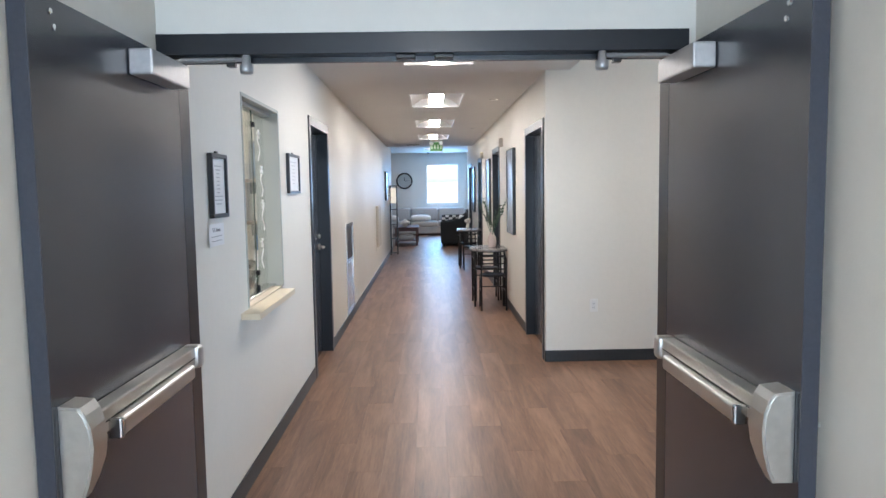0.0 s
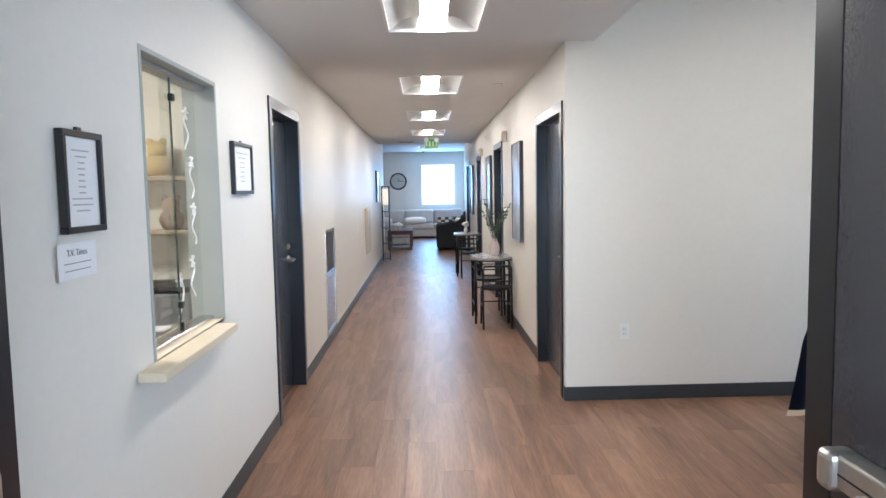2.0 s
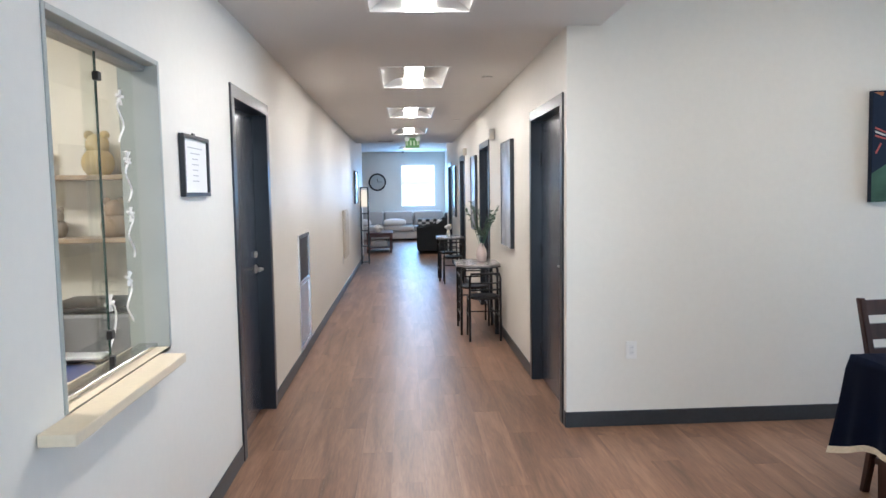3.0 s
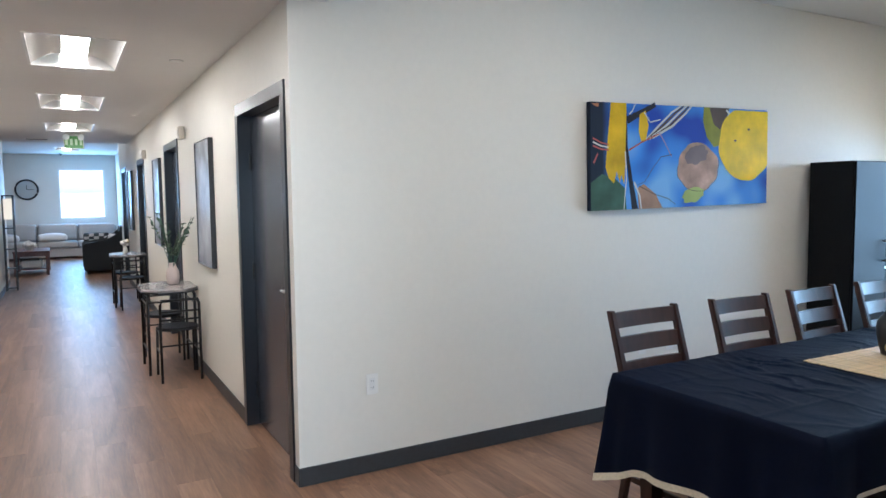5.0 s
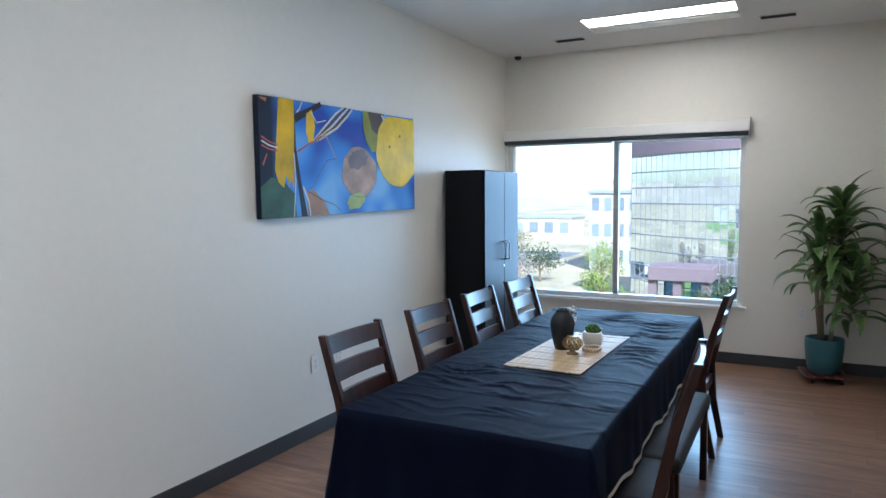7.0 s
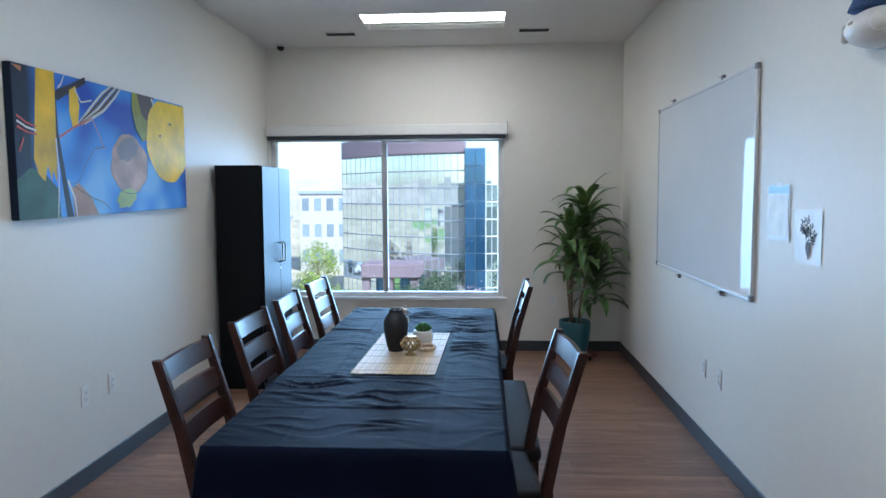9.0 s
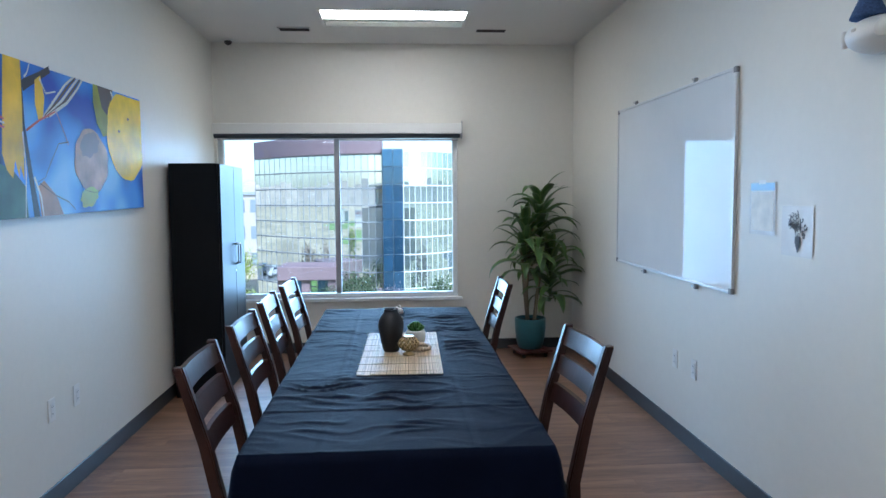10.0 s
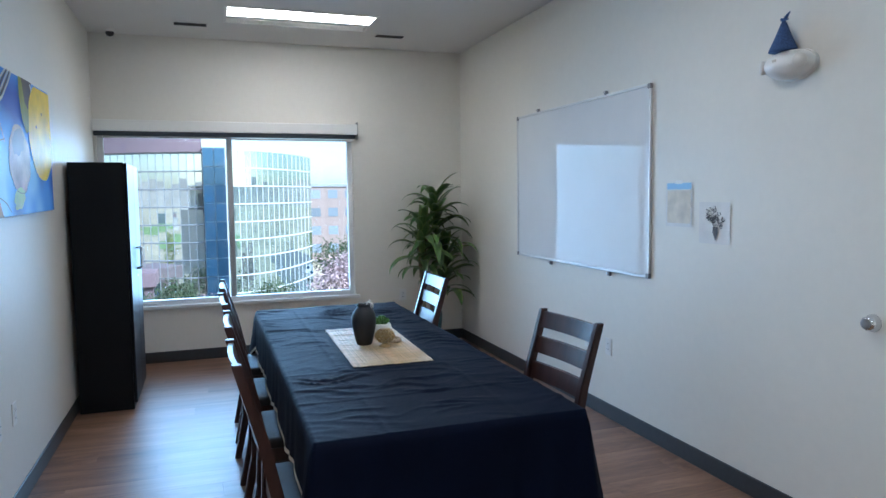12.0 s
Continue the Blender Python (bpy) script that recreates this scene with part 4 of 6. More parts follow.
part("panel", box(bx0 + 0.012, bx1 - 0.012, 0.002, 0.014, bz0 + 0.012, bz1 - 0.012), BOARD, board, "glossy white writing surface")
for a, b, c, d in ((bx0, bx0 + 0.016, bz0 + 0.03, bz1 - 0.03), (bx1 - 0.018, bx1, bz0 + 0.03, bz1 - 0.03), (bx0 + 0.03, bx1 - 0.03, bz0, bz0 + 0.018), (bx0 + 0.03, bx1 - 0.03, bz1 - 0.018, bz1)):
    part("frame_bar", box(a, b, 0.0015, 0.020, c, d, 0.003), SILVER, board)
CORNER_GREY = material("grey_plastic_corner", (0.22, 0.22, 0.23), 0.4)
for a in (bx0 - 0.001, bx1 - 0.031):
    for c in (bz0 - 0.001, bz1 - 0.031):
        part("corner_cap", box(a, a + 0.032, 0.001, 0.022, c, c + 0.032, 0.005, 2), CORNER_GREY, board)
for x, z in ((5.885, bz1 - 0.006), (4.906, bz1 - 0.006), (5.675, bz0 - 0.030), (4.853, bz0 - 0.030)):
    clip = part("mounting_clip", box(x - 0.012, x + 0.012, 0.001, 0.022, z, z + 0.030, 0.004), CORNER_GREY, board)
    part("clip_screw", tube([(x, 0.024, z + 0.018), (x, 0.034, z + 0.018)], 0.006, 8), CHROME, clip)


def wall_sheet(x0, x1, z0, z1, label):
    it = thing("pinned_paper", (0, SOUTH, 0), label, "paper sheet")
    bm = bmesh.new()
    grid = [[bm.verts.new((x0 + (x1 - x0) * i / 8, 0.003 + 0.0015 * (abs(i - 4) / 4) ** 2 + 0.0007 * math.sin(i * 1.3 + j), z0 + (z1 - z0) * j / 8)) for j in range(9)] for i in range(9)]
    for i in range(8):
        for j in range(8):
            bm.faces.new((grid[i][j], grid[i + 1][j], grid[i + 1][j + 1], grid[i][j + 1]))
    return it, part("sheet", bm, material("glossy_sheet", (0.72, 0.70, 0.67), 0.22, blotch=0.06, blotch_scale=12, spec=0.12), it)


s1, sh = wall_sheet(4.045, 4.275, 1.325, 1.575, "glossy printed sheet with a blue heading taped to the wall")
# blue and tan patches paint the sheet's reflection of sky and ground
part("sky_reflection", box(4.055, 4.265, 0.0062, 0.0066, 1.535, 1.57), material("pale_blue_print", (0.30, 0.52, 0.75), 0.3, spec=0.12), s1)
part("tan_print", box(4.06, 4.26, 0.0062, 0.0066, 1.345, 1.53), material("pale_tan_print", (0.62, 0.55, 0.44), 0.25, blotch=0.15, blotch_scale=14, spec=0.12), s1)
part("tape", box(4.13, 4.19, 0.007, 0.0076, 1.565, 1.585), WHITE, s1)
s2_, sh = wall_sheet(3.755, 3.99, 1.245, 1.465, "crinkled sheet with a black ink doodle taped to the wall")
rnd = random.Random(9)
for k in range(38):
    a, r = rnd.uniform(0, 6.28), rnd.uniform(0, 1)
    cx, cz = 3.880 + 0.082 * r * math.cos(a), 1.385 + 0.060 * r * math.sin(a) - 0.01
    pts = [(cx + 0.011 * math.cos(q * 0.9 + a), 0.0072, cz + 0.011 * math.sin(q * 0.9 + a)) for q in range(6)]
    part("ink_stroke", tube(pts, 0.0019, 5), INK, s2_)
for k in range(6):
    part("ink_stroke", tube([(3.845 + 0.006 * k, 0.0072, 1.335), (3.848 + 0.006 * k, 0.0072, 1.265 + 0.012 * abs(k - 2))], 0.003, 5), INK, s2_)

# oval emergency light with a felt cone hat
em = thing("emergency_light", (3.375, SOUTH, 2.082), "white oval emergency light on the wall", "emergency light")
bm = bmesh.new()
bmesh.ops.create_uvsphere(bm, u_segments=32, v_segments=20, radius=1)
bmesh.ops.scale(bm, vec=(0.128, 0.105, 0.066), verts=bm.verts)
bmesh.ops.bisect_plane(bm, geom=bm.verts[:] + bm.edges[:] + bm.faces[:], plane_co=(0, 0, 0), plane_no=(0, -1, 0), clear_outer=True)
bmesh.ops.translate(bm, verts=bm.verts, vec=(0, 0.018, 0))
part("housing", bm, WHITE, em, smooth=True)
part("back_plate", slab([(0.132 * math.cos(a), 0.070 * math.sin(a)) for a in [k * math.pi / 16 for k in range(32)]], 0.02, "y"), WHITE, em)
for s in (-1, 1):
    bm = lathe([(0.03, 0), (0.032, 0.012), (0.028, 0.02), (0.0, 0.022)], 18)
    bmesh.ops.transform(bm, matrix=pose(s * 0.098, 0.075, 0.0, -90, 0, s * -35), verts=bm.verts)
    part("lamp_head", bm, CERAMIC, em, smooth=True)
part("test_button", box(-0.012, 0.012, 0.116, 0.124, 0.006, 0.018, 0.003), SHADE_BEIGE, em)
hat = thing("cone_hat", (3.390, SOUTH + 0.055, 2.145), "small blue felt cone hat on the emergency light", "ornament")
part("cone", lathe([(0.062, -0.004), (0.060, 0.004), (0.036, 0.06), (0.012, 0.122), (0.004, 0.13)], 26), HAT_BLUE, hat, smooth=True)
part("ribbon", tube([(0, 0, 0.126), (-0.01, 0, 0.145), (-0.034, 0.0, 0.165)], 0.005, 6, taper=[1, 1.6, 0.4]), HAT_BLUE, hat)
part("ribbon", tube([(0, 0, 0.126), (0.012, 0, 0.138), (-0.03, 0.006, 0.132)], 0.006, 6, taper=[1, 1.6, 0.4]), HAT_BLUE, hat)

stop = thing("door_stop", (2.945, SOUTH, 0.985), "round chrome wall door stop with a dark rubber centre", "door stop")
bm = lathe([(0.036, 0), (0.036, 0.006), (0.030, 0.018), (0.027, 0.038), (0.018, 0.040)], 26)
bmesh.ops.transform(bm, matrix=pose(0, 0, 0, -90, 0, 0), verts=bm.verts)
part("base", bm, CHROME, stop, smooth=True)
bm = lathe([(0.020, 0.036), (0.020, 0.048), (0.012, 0.052)], 20)
bmesh.ops.transform(bm, matrix=pose(0, 0, 0, -90, 0, 0), verts=bm.verts)
part("rubber", bm, CORNER_GREY, stop, smooth=True)


def outlet(place, turn, kind="outlet"):
    it = thing("wall_outlet", place, "white wall plate with a duplex outlet", "outlet", "wall outlets", turn=turn)
    part("plate", box(-0.036, 0.036, -0.006, 0.0, -0.058, 0.058, 0.003), WHITE, it)
    part("insert", box(-0.017, 0.017, -0.0085, -0.0062, -0.034, 0.034, 0.0012), WINDOW_WHITE, it)
    for z in (-0.018, 0.018):
        for x in (-0.006, 0.006):
            part("slot", box(x - 0.001, x + 0.001, -0.0092, -0.0086, z - 0.004, z + 0.004), BLACK, it)
    return it


for x, z in ((2.403, 0.50), (4.445, 0.478), (4.712, 0.478)):
    outlet((x, NORTH, z), 0)
for x in (5.145, 4.871):
    outlet((x, SOUTH, 0.490), 180)
outlet((EAST, 5.75, 0.50), -90)
outlet((0.0, 14.9, 0.50), 90)

# dome camera, air vents, sprinklers
dome = thing("security_camera", (7.55, 8.36, HIGH), "small black dome security camera on the ceiling", "camera")
part("base", lathe([(0.045, 0.0), (0.045, -0.014), (0.040, -0.02)], 24), WHITE, dome)
part("dome", lathe([(0.036, -0.02), (0.034, -0.035), (0.024, -0.050), (0.010, -0.057), (0.0, -0.058)], 24), BLACK, dome, smooth=True)
dome2 = copy_thing(dome, pose(0.95, 26.7, LOUNGE_TOP))


def vent(x, y, z, along, turn=0):
    it = thing("ceiling_vent", (x, y, z), "narrow white ceiling air vent with dark slots", "vent", "ceiling vents", turn=turn)
    w = along / 2
    part("backing", box(-0.055, 0.055, -w, w, -0.001, 0.0008), BLACK, it)
    for a, b, c, d in ((-0.06, -0.048, -w - 0.01, w + 0.01), (0.048, 0.06, -w - 0.01, w + 0.01), (-0.048, 0.048, -w - 0.01, -w + 0.002), (-0.048, 0.048, w - 0.002, w + 0.01)):
        part("frame", box(a, b, c, d, -0.006, 0.0, 0.001), CEIL, it)
    for k in range(4):
        xx = -0.034 + k * 0.0225
        part("slat", slab([(xx, -0.001), (xx + 0.004, -0.001), (xx + 0.012, -0.008), (xx + 0.008, -0.008)], w * 2 - 0.006, "y"), BLACK_METAL, it).matrix_basis = pose(0, -w + 0.003, 0)
    return it


vent(7.15, 7.70, HIGH, 0.26)
vent(7.13, 5.99, HIGH, 0.26)
vent(0.62, 18.0, LOW, 0.30, 90)


def sprinkler(x, y, z):
    it = thing("sprinkler_head", (x, y, z), "flush white sprinkler cover on the ceiling", "sprinkler", "ceiling sprinklers")
    part("cover", lathe([(0.042, 0.0), (0.042, -0.004), (0.036, -0.008), (0.0, -0.0085)], 26), WHITE, it)
    part("ring", lathe([(0.050, 0.0), (0.050, -0.002), (0.0425, -0.0025)], 26), ALU, it)


for x, y in ((1.715, 7.43), (1.715, 10.46), (1.72, 14.1)):
    sprinkler(x, y, LOW)
sprinkler(5.6, 6.1, HIGH)

# ---- canvas print of aspen leaves ----
pic = thing("canvas_print", (3.945, NORTH - 0.002, 1.430), "large canvas print of yellow leaves and branches on blue", "painting")
PW, PH = 1.755, 0.705
pic.matrix_basis = pose(3.945, NORTH - 0.002, 1.430, 0, -0.9, 0)


def art(name, colour, rough=0.45, **more):
    return material("print_" + name, colour, rough, spec=0.15, **more)


def canvas_material():
    m = bpy.data.materials.new("print_blue_ground")
    m.use_nodes = True
    n, l = m.node_tree.nodes, m.node_tree.links
    b = n["Principled BSDF"]
    co, t, ramp, sep, ramp2, mix = n.new("ShaderNodeTexCoord"), n.new("ShaderNodeTexNoise"), n.new("ShaderNodeValToRGB"), n.new("ShaderNodeSeparateXYZ"), n.new("ShaderNodeValToRGB"), n.new("ShaderNodeMix")
    t.inputs["Scale"].default_value, t.inputs["Detail"].default_value = 2.6, 1.0
    l.new(co.outputs["Object"], t.inputs[0]), l.new(t.outputs[0], ramp.inputs[0])
    e = ramp.color_ramp.elements
    e[0].position, e[0].color = 0.33, (0.012, 0.055, 0.40, 1)
    e[1].position, e[1].color = 0.68, (0.20, 0.44, 0.78, 1)
    ramp.color_ramp.elements.new(0.5).color = (0.06, 0.25, 0.72, 1)
    l.new(co.outputs["Object"], sep.inputs[0])
    g = ramp2.color_ramp.elements
    g[0].position, g[0].color = 0.10, (1, 1, 1, 1)
    g[1].position, g[1].color = 0.24, (0, 0, 0, 1)
    l.new(sep.outputs[0], ramp2.inputs[0])
    mix.data_type = "RGBA"
    l.new(ramp2.outputs[0], mix.inputs["Factor"]), l.new(ramp.outputs[0], mix.inputs[6])
    mix.inputs[7].default_value = (0.012, 0.020, 0.040, 1)
    l.new(mix.outputs[2], b.inputs["Base Color"])
    b.inputs["Roughness"].default_value = 0.42
    b.inputs["Specular IOR Level"].default_value = 0.15
    return m


part("canvas", box(0, PW, -0.040, 0.0, 0, PH, 0.003), canvas_material(), pic, "blurred blue and navy canvas")
layer = [0]


def shape(points, mat, name="printed_shape"):
    layer[0] += 1
    bm = slab([((u - 0.105 * math.sin(math.pi * u)) * PW, v * PH) for u, v in points], -0.0001)
    ob = part(name, bm, mat, pic)
    ob.matrix_basis = pose(0, -0.0402 - 0.00008 * layer[0], 0)
    return ob


def oval(cu, cv, ru, rv, lean=0.0, wob=0.05, seed=0):
    pts = []
    for k in range(72):
        a = 2 * math.pi * k / 72
        r = 1 + wob * noise.noise(Vector((math.cos(a) * 2 + seed, math.sin(a) * 2, seed)))
        x, y = ru * PW * r * math.cos(a), rv * PH * r * math.sin(a)
        pts.append((cu + (x * math.cos(lean) - y * math.sin(lean)) / PW, cv + (x * math.sin(lean) + y * math.cos(lean)) / PH))
    return pts


def twig(points, wide, mat):
    left, right = [], []
    for i, (u, v) in enumerate(points):
        a, b = points[max(i - 1, 0)], points[min(i + 1, len(points) - 1)]
        dx, dy = (b[0] - a[0]) * PW, (b[1] - a[1]) * PH
        q = math.hypot(dx, dy) or 1
        w = wide * (1 - 0.5 * i / len(points))
        left.append((u - dy / q * w / PW, v + dx / q * w / PH)), right.append((u + dy / q * w / PW, v - dx / q * w / PH))
    shape(left + right[::-1], mat, "printed_twig")


Y1 = art("yellow", (0.82, 0.56, 0.002), grain=0.08, grain_scale=14, blotch=0.2, blotch_scale=4)
Y2 = art("gold", (0.66, 0.42, 0.006), blotch=0.3, blotch_scale=5)
OLIVE = art("olive", (0.26, 0.27, 0.03), blotch=0.3, blotch_scale=5)
BROWN = art("brown", (0.085, 0.060, 0.045), blotch=0.3)
PINK = art("dusty_pink", (0.42, 0.27, 0.20), grain=0.2, grain_scale=10, blotch=0.4, blotch_scale=6)
DARK = art("dark_branch", (0.014, 0.013, 0.022), grain=0.3)
PALE = art("pale_twig", (0.62, 0.62, 0.58), blotch=0.2)
RED = art("red_twig", (0.45, 0.10, 0.09))
MOSS = art("moss_green", (0.05, 0.11, 0.075), blotch=0.5, blotch_scale=4)
LIME = art("lime", (0.34, 0.42, 0.12), blotch=0.3)
TAN = art("tan", (0.34, 0.20, 0.13), blotch=0.35, blotch_scale=5)
shape([(0.0, 0.0), (0.25, 0.0), (0.24, 0.20), (0.17, 0.30), (0.08, 0.34), (0.0, 0.26)], MOSS)
shape([(0.145, 1.0), (0.252, 1.0), (0.25, 0.62), (0.236, 0.24), (0.215, 0.33), (0.205, 0.25), (0.185, 0.36), (0.165, 0.25), (0.128, 0.30), (0.105, 0.40)], Y2)
shape([(0.33, 0.0), (0.47, 0.0), (0.43, 0.14), (0.36, 0.24), (0.32, 0.20)], TAN)
shape([(0.254, 1.0), (0.258, 0.6), (0.29, 0.28), (0.325, 0.0), (0.285, 0.0), (0.262, 0.3), (0.244, 0.55)], DARK)
twig([(0.243, 0.55), (0.25, 0.3), (0.232, 0.0)], 0.007, PALE)
twig([(0.30, 0.26), (0.335, 0.13), (0.345, 0.0)], 0.009, PALE)
twig([(0.255, 0.84), (0.30, 0.88), (0.36, 0.93), (0.43, 1.0)], 0.026, DARK)
twig([(0.27, 0.90), (0.29, 0.93), (0.31, 1.0)], 0.006, PALE)
shape([(0.335, 0.90), (0.372, 0.94), (0.39, 0.80), (0.375, 0.66), (0.345, 0.64), (0.33, 0.74)], Y2)
twig([(0.365, 0.92), (0.40, 0.83), (0.46, 0.86)], 0.006, PALE)
for d, m in ((0.0, PALE), (0.02, BROWN), (0.04, PALE), (0.058, BROWN), (0.075, PALE)):
    twig([(0.375 + d * 0.5, 0.66 + d * 0.3), (0.45 + d, 0.80), (0.52 + d, 0.93), (0.57 + d * 0.7, 1.0)], 0.009, m)
twig([(0.265, 0.56), (0.35, 0.64), (0.45, 0.72)], 0.006, RED)
twig([(0.45, 0.74), (0.485, 0.63), (0.52, 0.50)], 0.005, art("mauve", (0.36, 0.25, 0.38)))
for k in range(3):
    twig([(0.015, 0.67 - 0.035 * k), (0.07, 0.63 - 0.03 * k), (0.128, 0.61 - 0.025 * k)], 0.006, (RED, PALE, RED)[k])
twig([(0.02, 0.44), (0.05, 0.53)], 0.009, RED)
shape([(0.005, 0.985), (0.06, 0.985), (0.055, 0.95), (0.035, 0.96)], art("rust", (0.40, 0.16, 0.08)))
shape(oval(0.655, 0.40, 0.104, 0.245, 0.12, 0.09, 2), PINK)
shape(oval(0.650, 0.52, 0.060, 0.09, 0.3, 0.3, 4), art("plum_grey", (0.20, 0.15, 0.15), blotch=0.3))
shape(oval(0.632, 0.115, 0.055, 0.075, 0.2, 0.2, 8), LIME)
ring_ = oval(0.655, 0.40, 0.106, 0.248, 0.12, 0.09, 2)
for k in range(34, 72, 4):
    twig([ring_[k], ring_[(k + 2) % 72], ring_[(k + 4) % 72]], 0.0022, BROWN)
twig([(0.52, 0.52), (0.46, 0.50), (0.41, 0.38), (0.365, 0.26), (0.32, 0.23)], 0.0025, BROWN)
twig([(0.33, 0.22), (0.42, 0.14), (0.50, 0.09), (0.54, 0.03)], 0.003, BROWN)
shape([(0.685, 1.0), (0.76, 1.0), (0.775, 0.80), (0.77, 0.62), (0.735, 0.60), (0.70, 0.70), (0.682, 0.85)], OLIVE)
shape([(0.712, 1.0), (0.81, 1.0), (0.795, 0.88), (0.765, 0.78), (0.735, 0.83)], BROWN)
big = [(min(u, 0.9985), min(v, 0.985)) for u, v in oval(0.888, 0.635, 0.128, 0.385, 0.04, 0.06, 1)]
shape(big, Y1)
shape([(0.84, 0.985), (0.9985, 0.985), (0.9985, 0.46), (0.92, 0.60)], Y1)
for u, v in ((0.905, 0.79), (0.84, 0.67)):
    shape(oval(u, v, 0.006, 0.012), BROWN)
twig([(0.795, 0.985), (0.81, 0.94)], 0.008, PALE)

# ---- dracaena in the corner ----
plant = thing("dracaena_plant", (7.40, 5.58, 0.0), "tall leafy dracaena in a teal pot on a dark plant trolley", "potted plant")
part("pot", lathe([(0.098, 0.072), (0.112, 0.078), (0.134, 0.16), (0.146, 0.27), (0.147, 0.345), (0.143, 0.362), (0.132, 0.360), (0.130, 0.33)], 40), TEAL, plant, "teal glazed pot", smooth=True)
part("soil", lathe([(0.129, 0.32), (0.129, 0.331), (0.0, 0.338)], 24), SOIL, plant)
trolley = thing("plant_trolley", (7.40, 5.58, 0.0), "low dark wooden plant trolley on castors", "plant stand", turn=12)
for k in range(5):
    part("slat", box(-0.165, 0.165, -0.165 + k * 0.068, -0.107 + k * 0.068, 0.052, 0.070, 0.003), MAHOGANY, trolley)
for y in (-0.12, 0.10):
    part("bearer", box(-0.15, 0.15, y, y + 0.025, 0.036, 0.0515), MAHOGANY, trolley)
for x in (-0.12, 0.12):
    for y in (-0.108, 0.112):
        part("castor", tube([(x, y - 0.010, 0.018), (x, y + 0.010, 0.018)], 0.018, 14), BLACK_METAL, trolley)
canes = [[(0.03, 0.02, 0.33), (0.035, 0.03, 0.62), (0.06, 0.0, 0.98), (0.05, -0.05, 1.34)], [(-0.03, 0.03, 0.33), (-0.045, 0.06, 0.60), (-0.02, 0.08, 0.88), (-0.02, 0.09, 1.12)], [(0.0, -0.04, 0.33), (0.03, -0.07, 0.58), (0.05, -0.13, 0.90)]]
for pts in canes:
    part("cane", tube(pts, 0.016, 10, taper=[1.15, 1.0, 0.95, 0.8][:len(pts)]), BARK, plant, smooth=True)


def leaf_mesh(length, wide, droop, mat):
    """A long strap leaf with a fold down its middle, arching over."""
    bm = bmesh.new()
    rows, n = [], 9
    x = z = 0.0
    ang = radians(58)
    for k in range(n + 1):
        u = k / n
        w = wide * (math.sin(math.pi * min(1, u * 0.90 + 0.10)) ** 0.8)
        if k == n:
            w = 0.002
        rows.append([bm.verts.new((x, f * w, z + 0.30 * abs(f) * w)) for f in (-0.5, -0.30, 0.0, 0.30, 0.5)])
        ang -= droop / n * (0.4 + 1.2 * u)
        x += math.cos(ang) * length / n
        z += math.sin(ang) * length / n
    for a, b in zip(rows, rows[1:]):
        for q in range(4):
            bm.faces.new((a[q], a[q + 1], b[q + 1], b[q])).material_index = 1 if q in (0, 3) else 0
    me = mesh_of(bm, "strap_leaf", mat, True)
    me.materials.append(LEAF_EDGE)
    return me


leaf_set = [leaf_mesh(l, w, d, LEAF) for l, w, d in ((0.34, 0.074, 1.0), (0.36, 0.080, 1.7), (0.36, 0.076, 2.3), (0.33, 0.070, 0.5), (0.38, 0.078, 2.0), (0.34, 0.072, 1.3))]
rnd = random.Random(21)
heads = [((0.0, -0.09, 1.44), 52, 0.56), ((-0.05, 0.06, 1.20), 44, 0.46), ((0.0, -0.19, 0.94), 40, 0.46)]
for (hx_, hy_, hz_), many, span in heads:
    for k in range(many):
        u = k / many
        ob = new("leaf", leaf_set[rnd.choice((0, 1, 1, 2, 2, 3, 4, 5)) if u > 0.3 else rnd.choice((1, 2, 4))])
        ob.parent = plant
        zz = hz_ - span * (1 - u) + 0.03
        tip = 34 - 46 * u + rnd.uniform(-12, 12)
        ob.matrix_basis = pose(hx_ * (0.8 + 0.2 * u), hy_, zz) @ pose(0, 0, 0, 0, 0, k * 137.5 + rnd.uniform(-20, 20)) @ pose(0, 0, 0, rnd.uniform(-15, 15), tip, 0)
        g = rnd.uniform(0.92, 1.3)
        if math.cos(radians(k * 137.5)) > 0.5:
            g *= 0.78
        ob.scale = (g, g, g)


# ---- corridor: things on the walls ----
def framed_notice(y0, y1, z0, z1, label, lines):
    it = thing("framed_notice", (0.0, 0, 0), label, "picture frame")
    w = 0.018
    for a, b, c, d in ((y0, y1, z0, z0 + w), (y0, y1, z1 - w, z1), (y0, y0 + w, z0 + w, z1 - w), (y1 - w, y1, z0 + w, z1 - w)):
        part("frame_bar", box(0.001, 0.024, a, b, c, d, 0.002), BLACK, it)
    part("print", box(0.004, 0.012, y0 + w, y1 - w, z0 + w, z1 - w), PAPER, it, "white printed page")
    part("hanger", box(0.002, 0.012, (y0 + y1) / 2 - 0.015, (y0 + y1) / 2 + 0.015, z1 + 0.0005, z1 + 0.012, 0.002), BLACK_METAL, it)
    mid, half = (y0 + y1) / 2, (y1 - y0) / 2 - 0.05
    for k in range(lines):
        q = half * (0.75, 0.5, 0.3, 0.35, 0.28, 0.3, 0.33, 0.3, 0.9, 0.9, 0.6)[k % 11]
        zc = z1 - 0.055 - k * (z1 - z0 - 0.10) / lines
        part("text_line", box(0.0121, 0.0126, mid - q, mid + q, zc - 0.0022, zc + 0.0022), FAINT_INK, it)
    return it


framed_notice(5.595, 5.825, 1.428, 1.715, "black framed notice on the wall beside the service window", 11)
framed_notice(7.265, 7.650, 1.530, 1.802, "black framed certificate on the wall beside the dark door", 7)
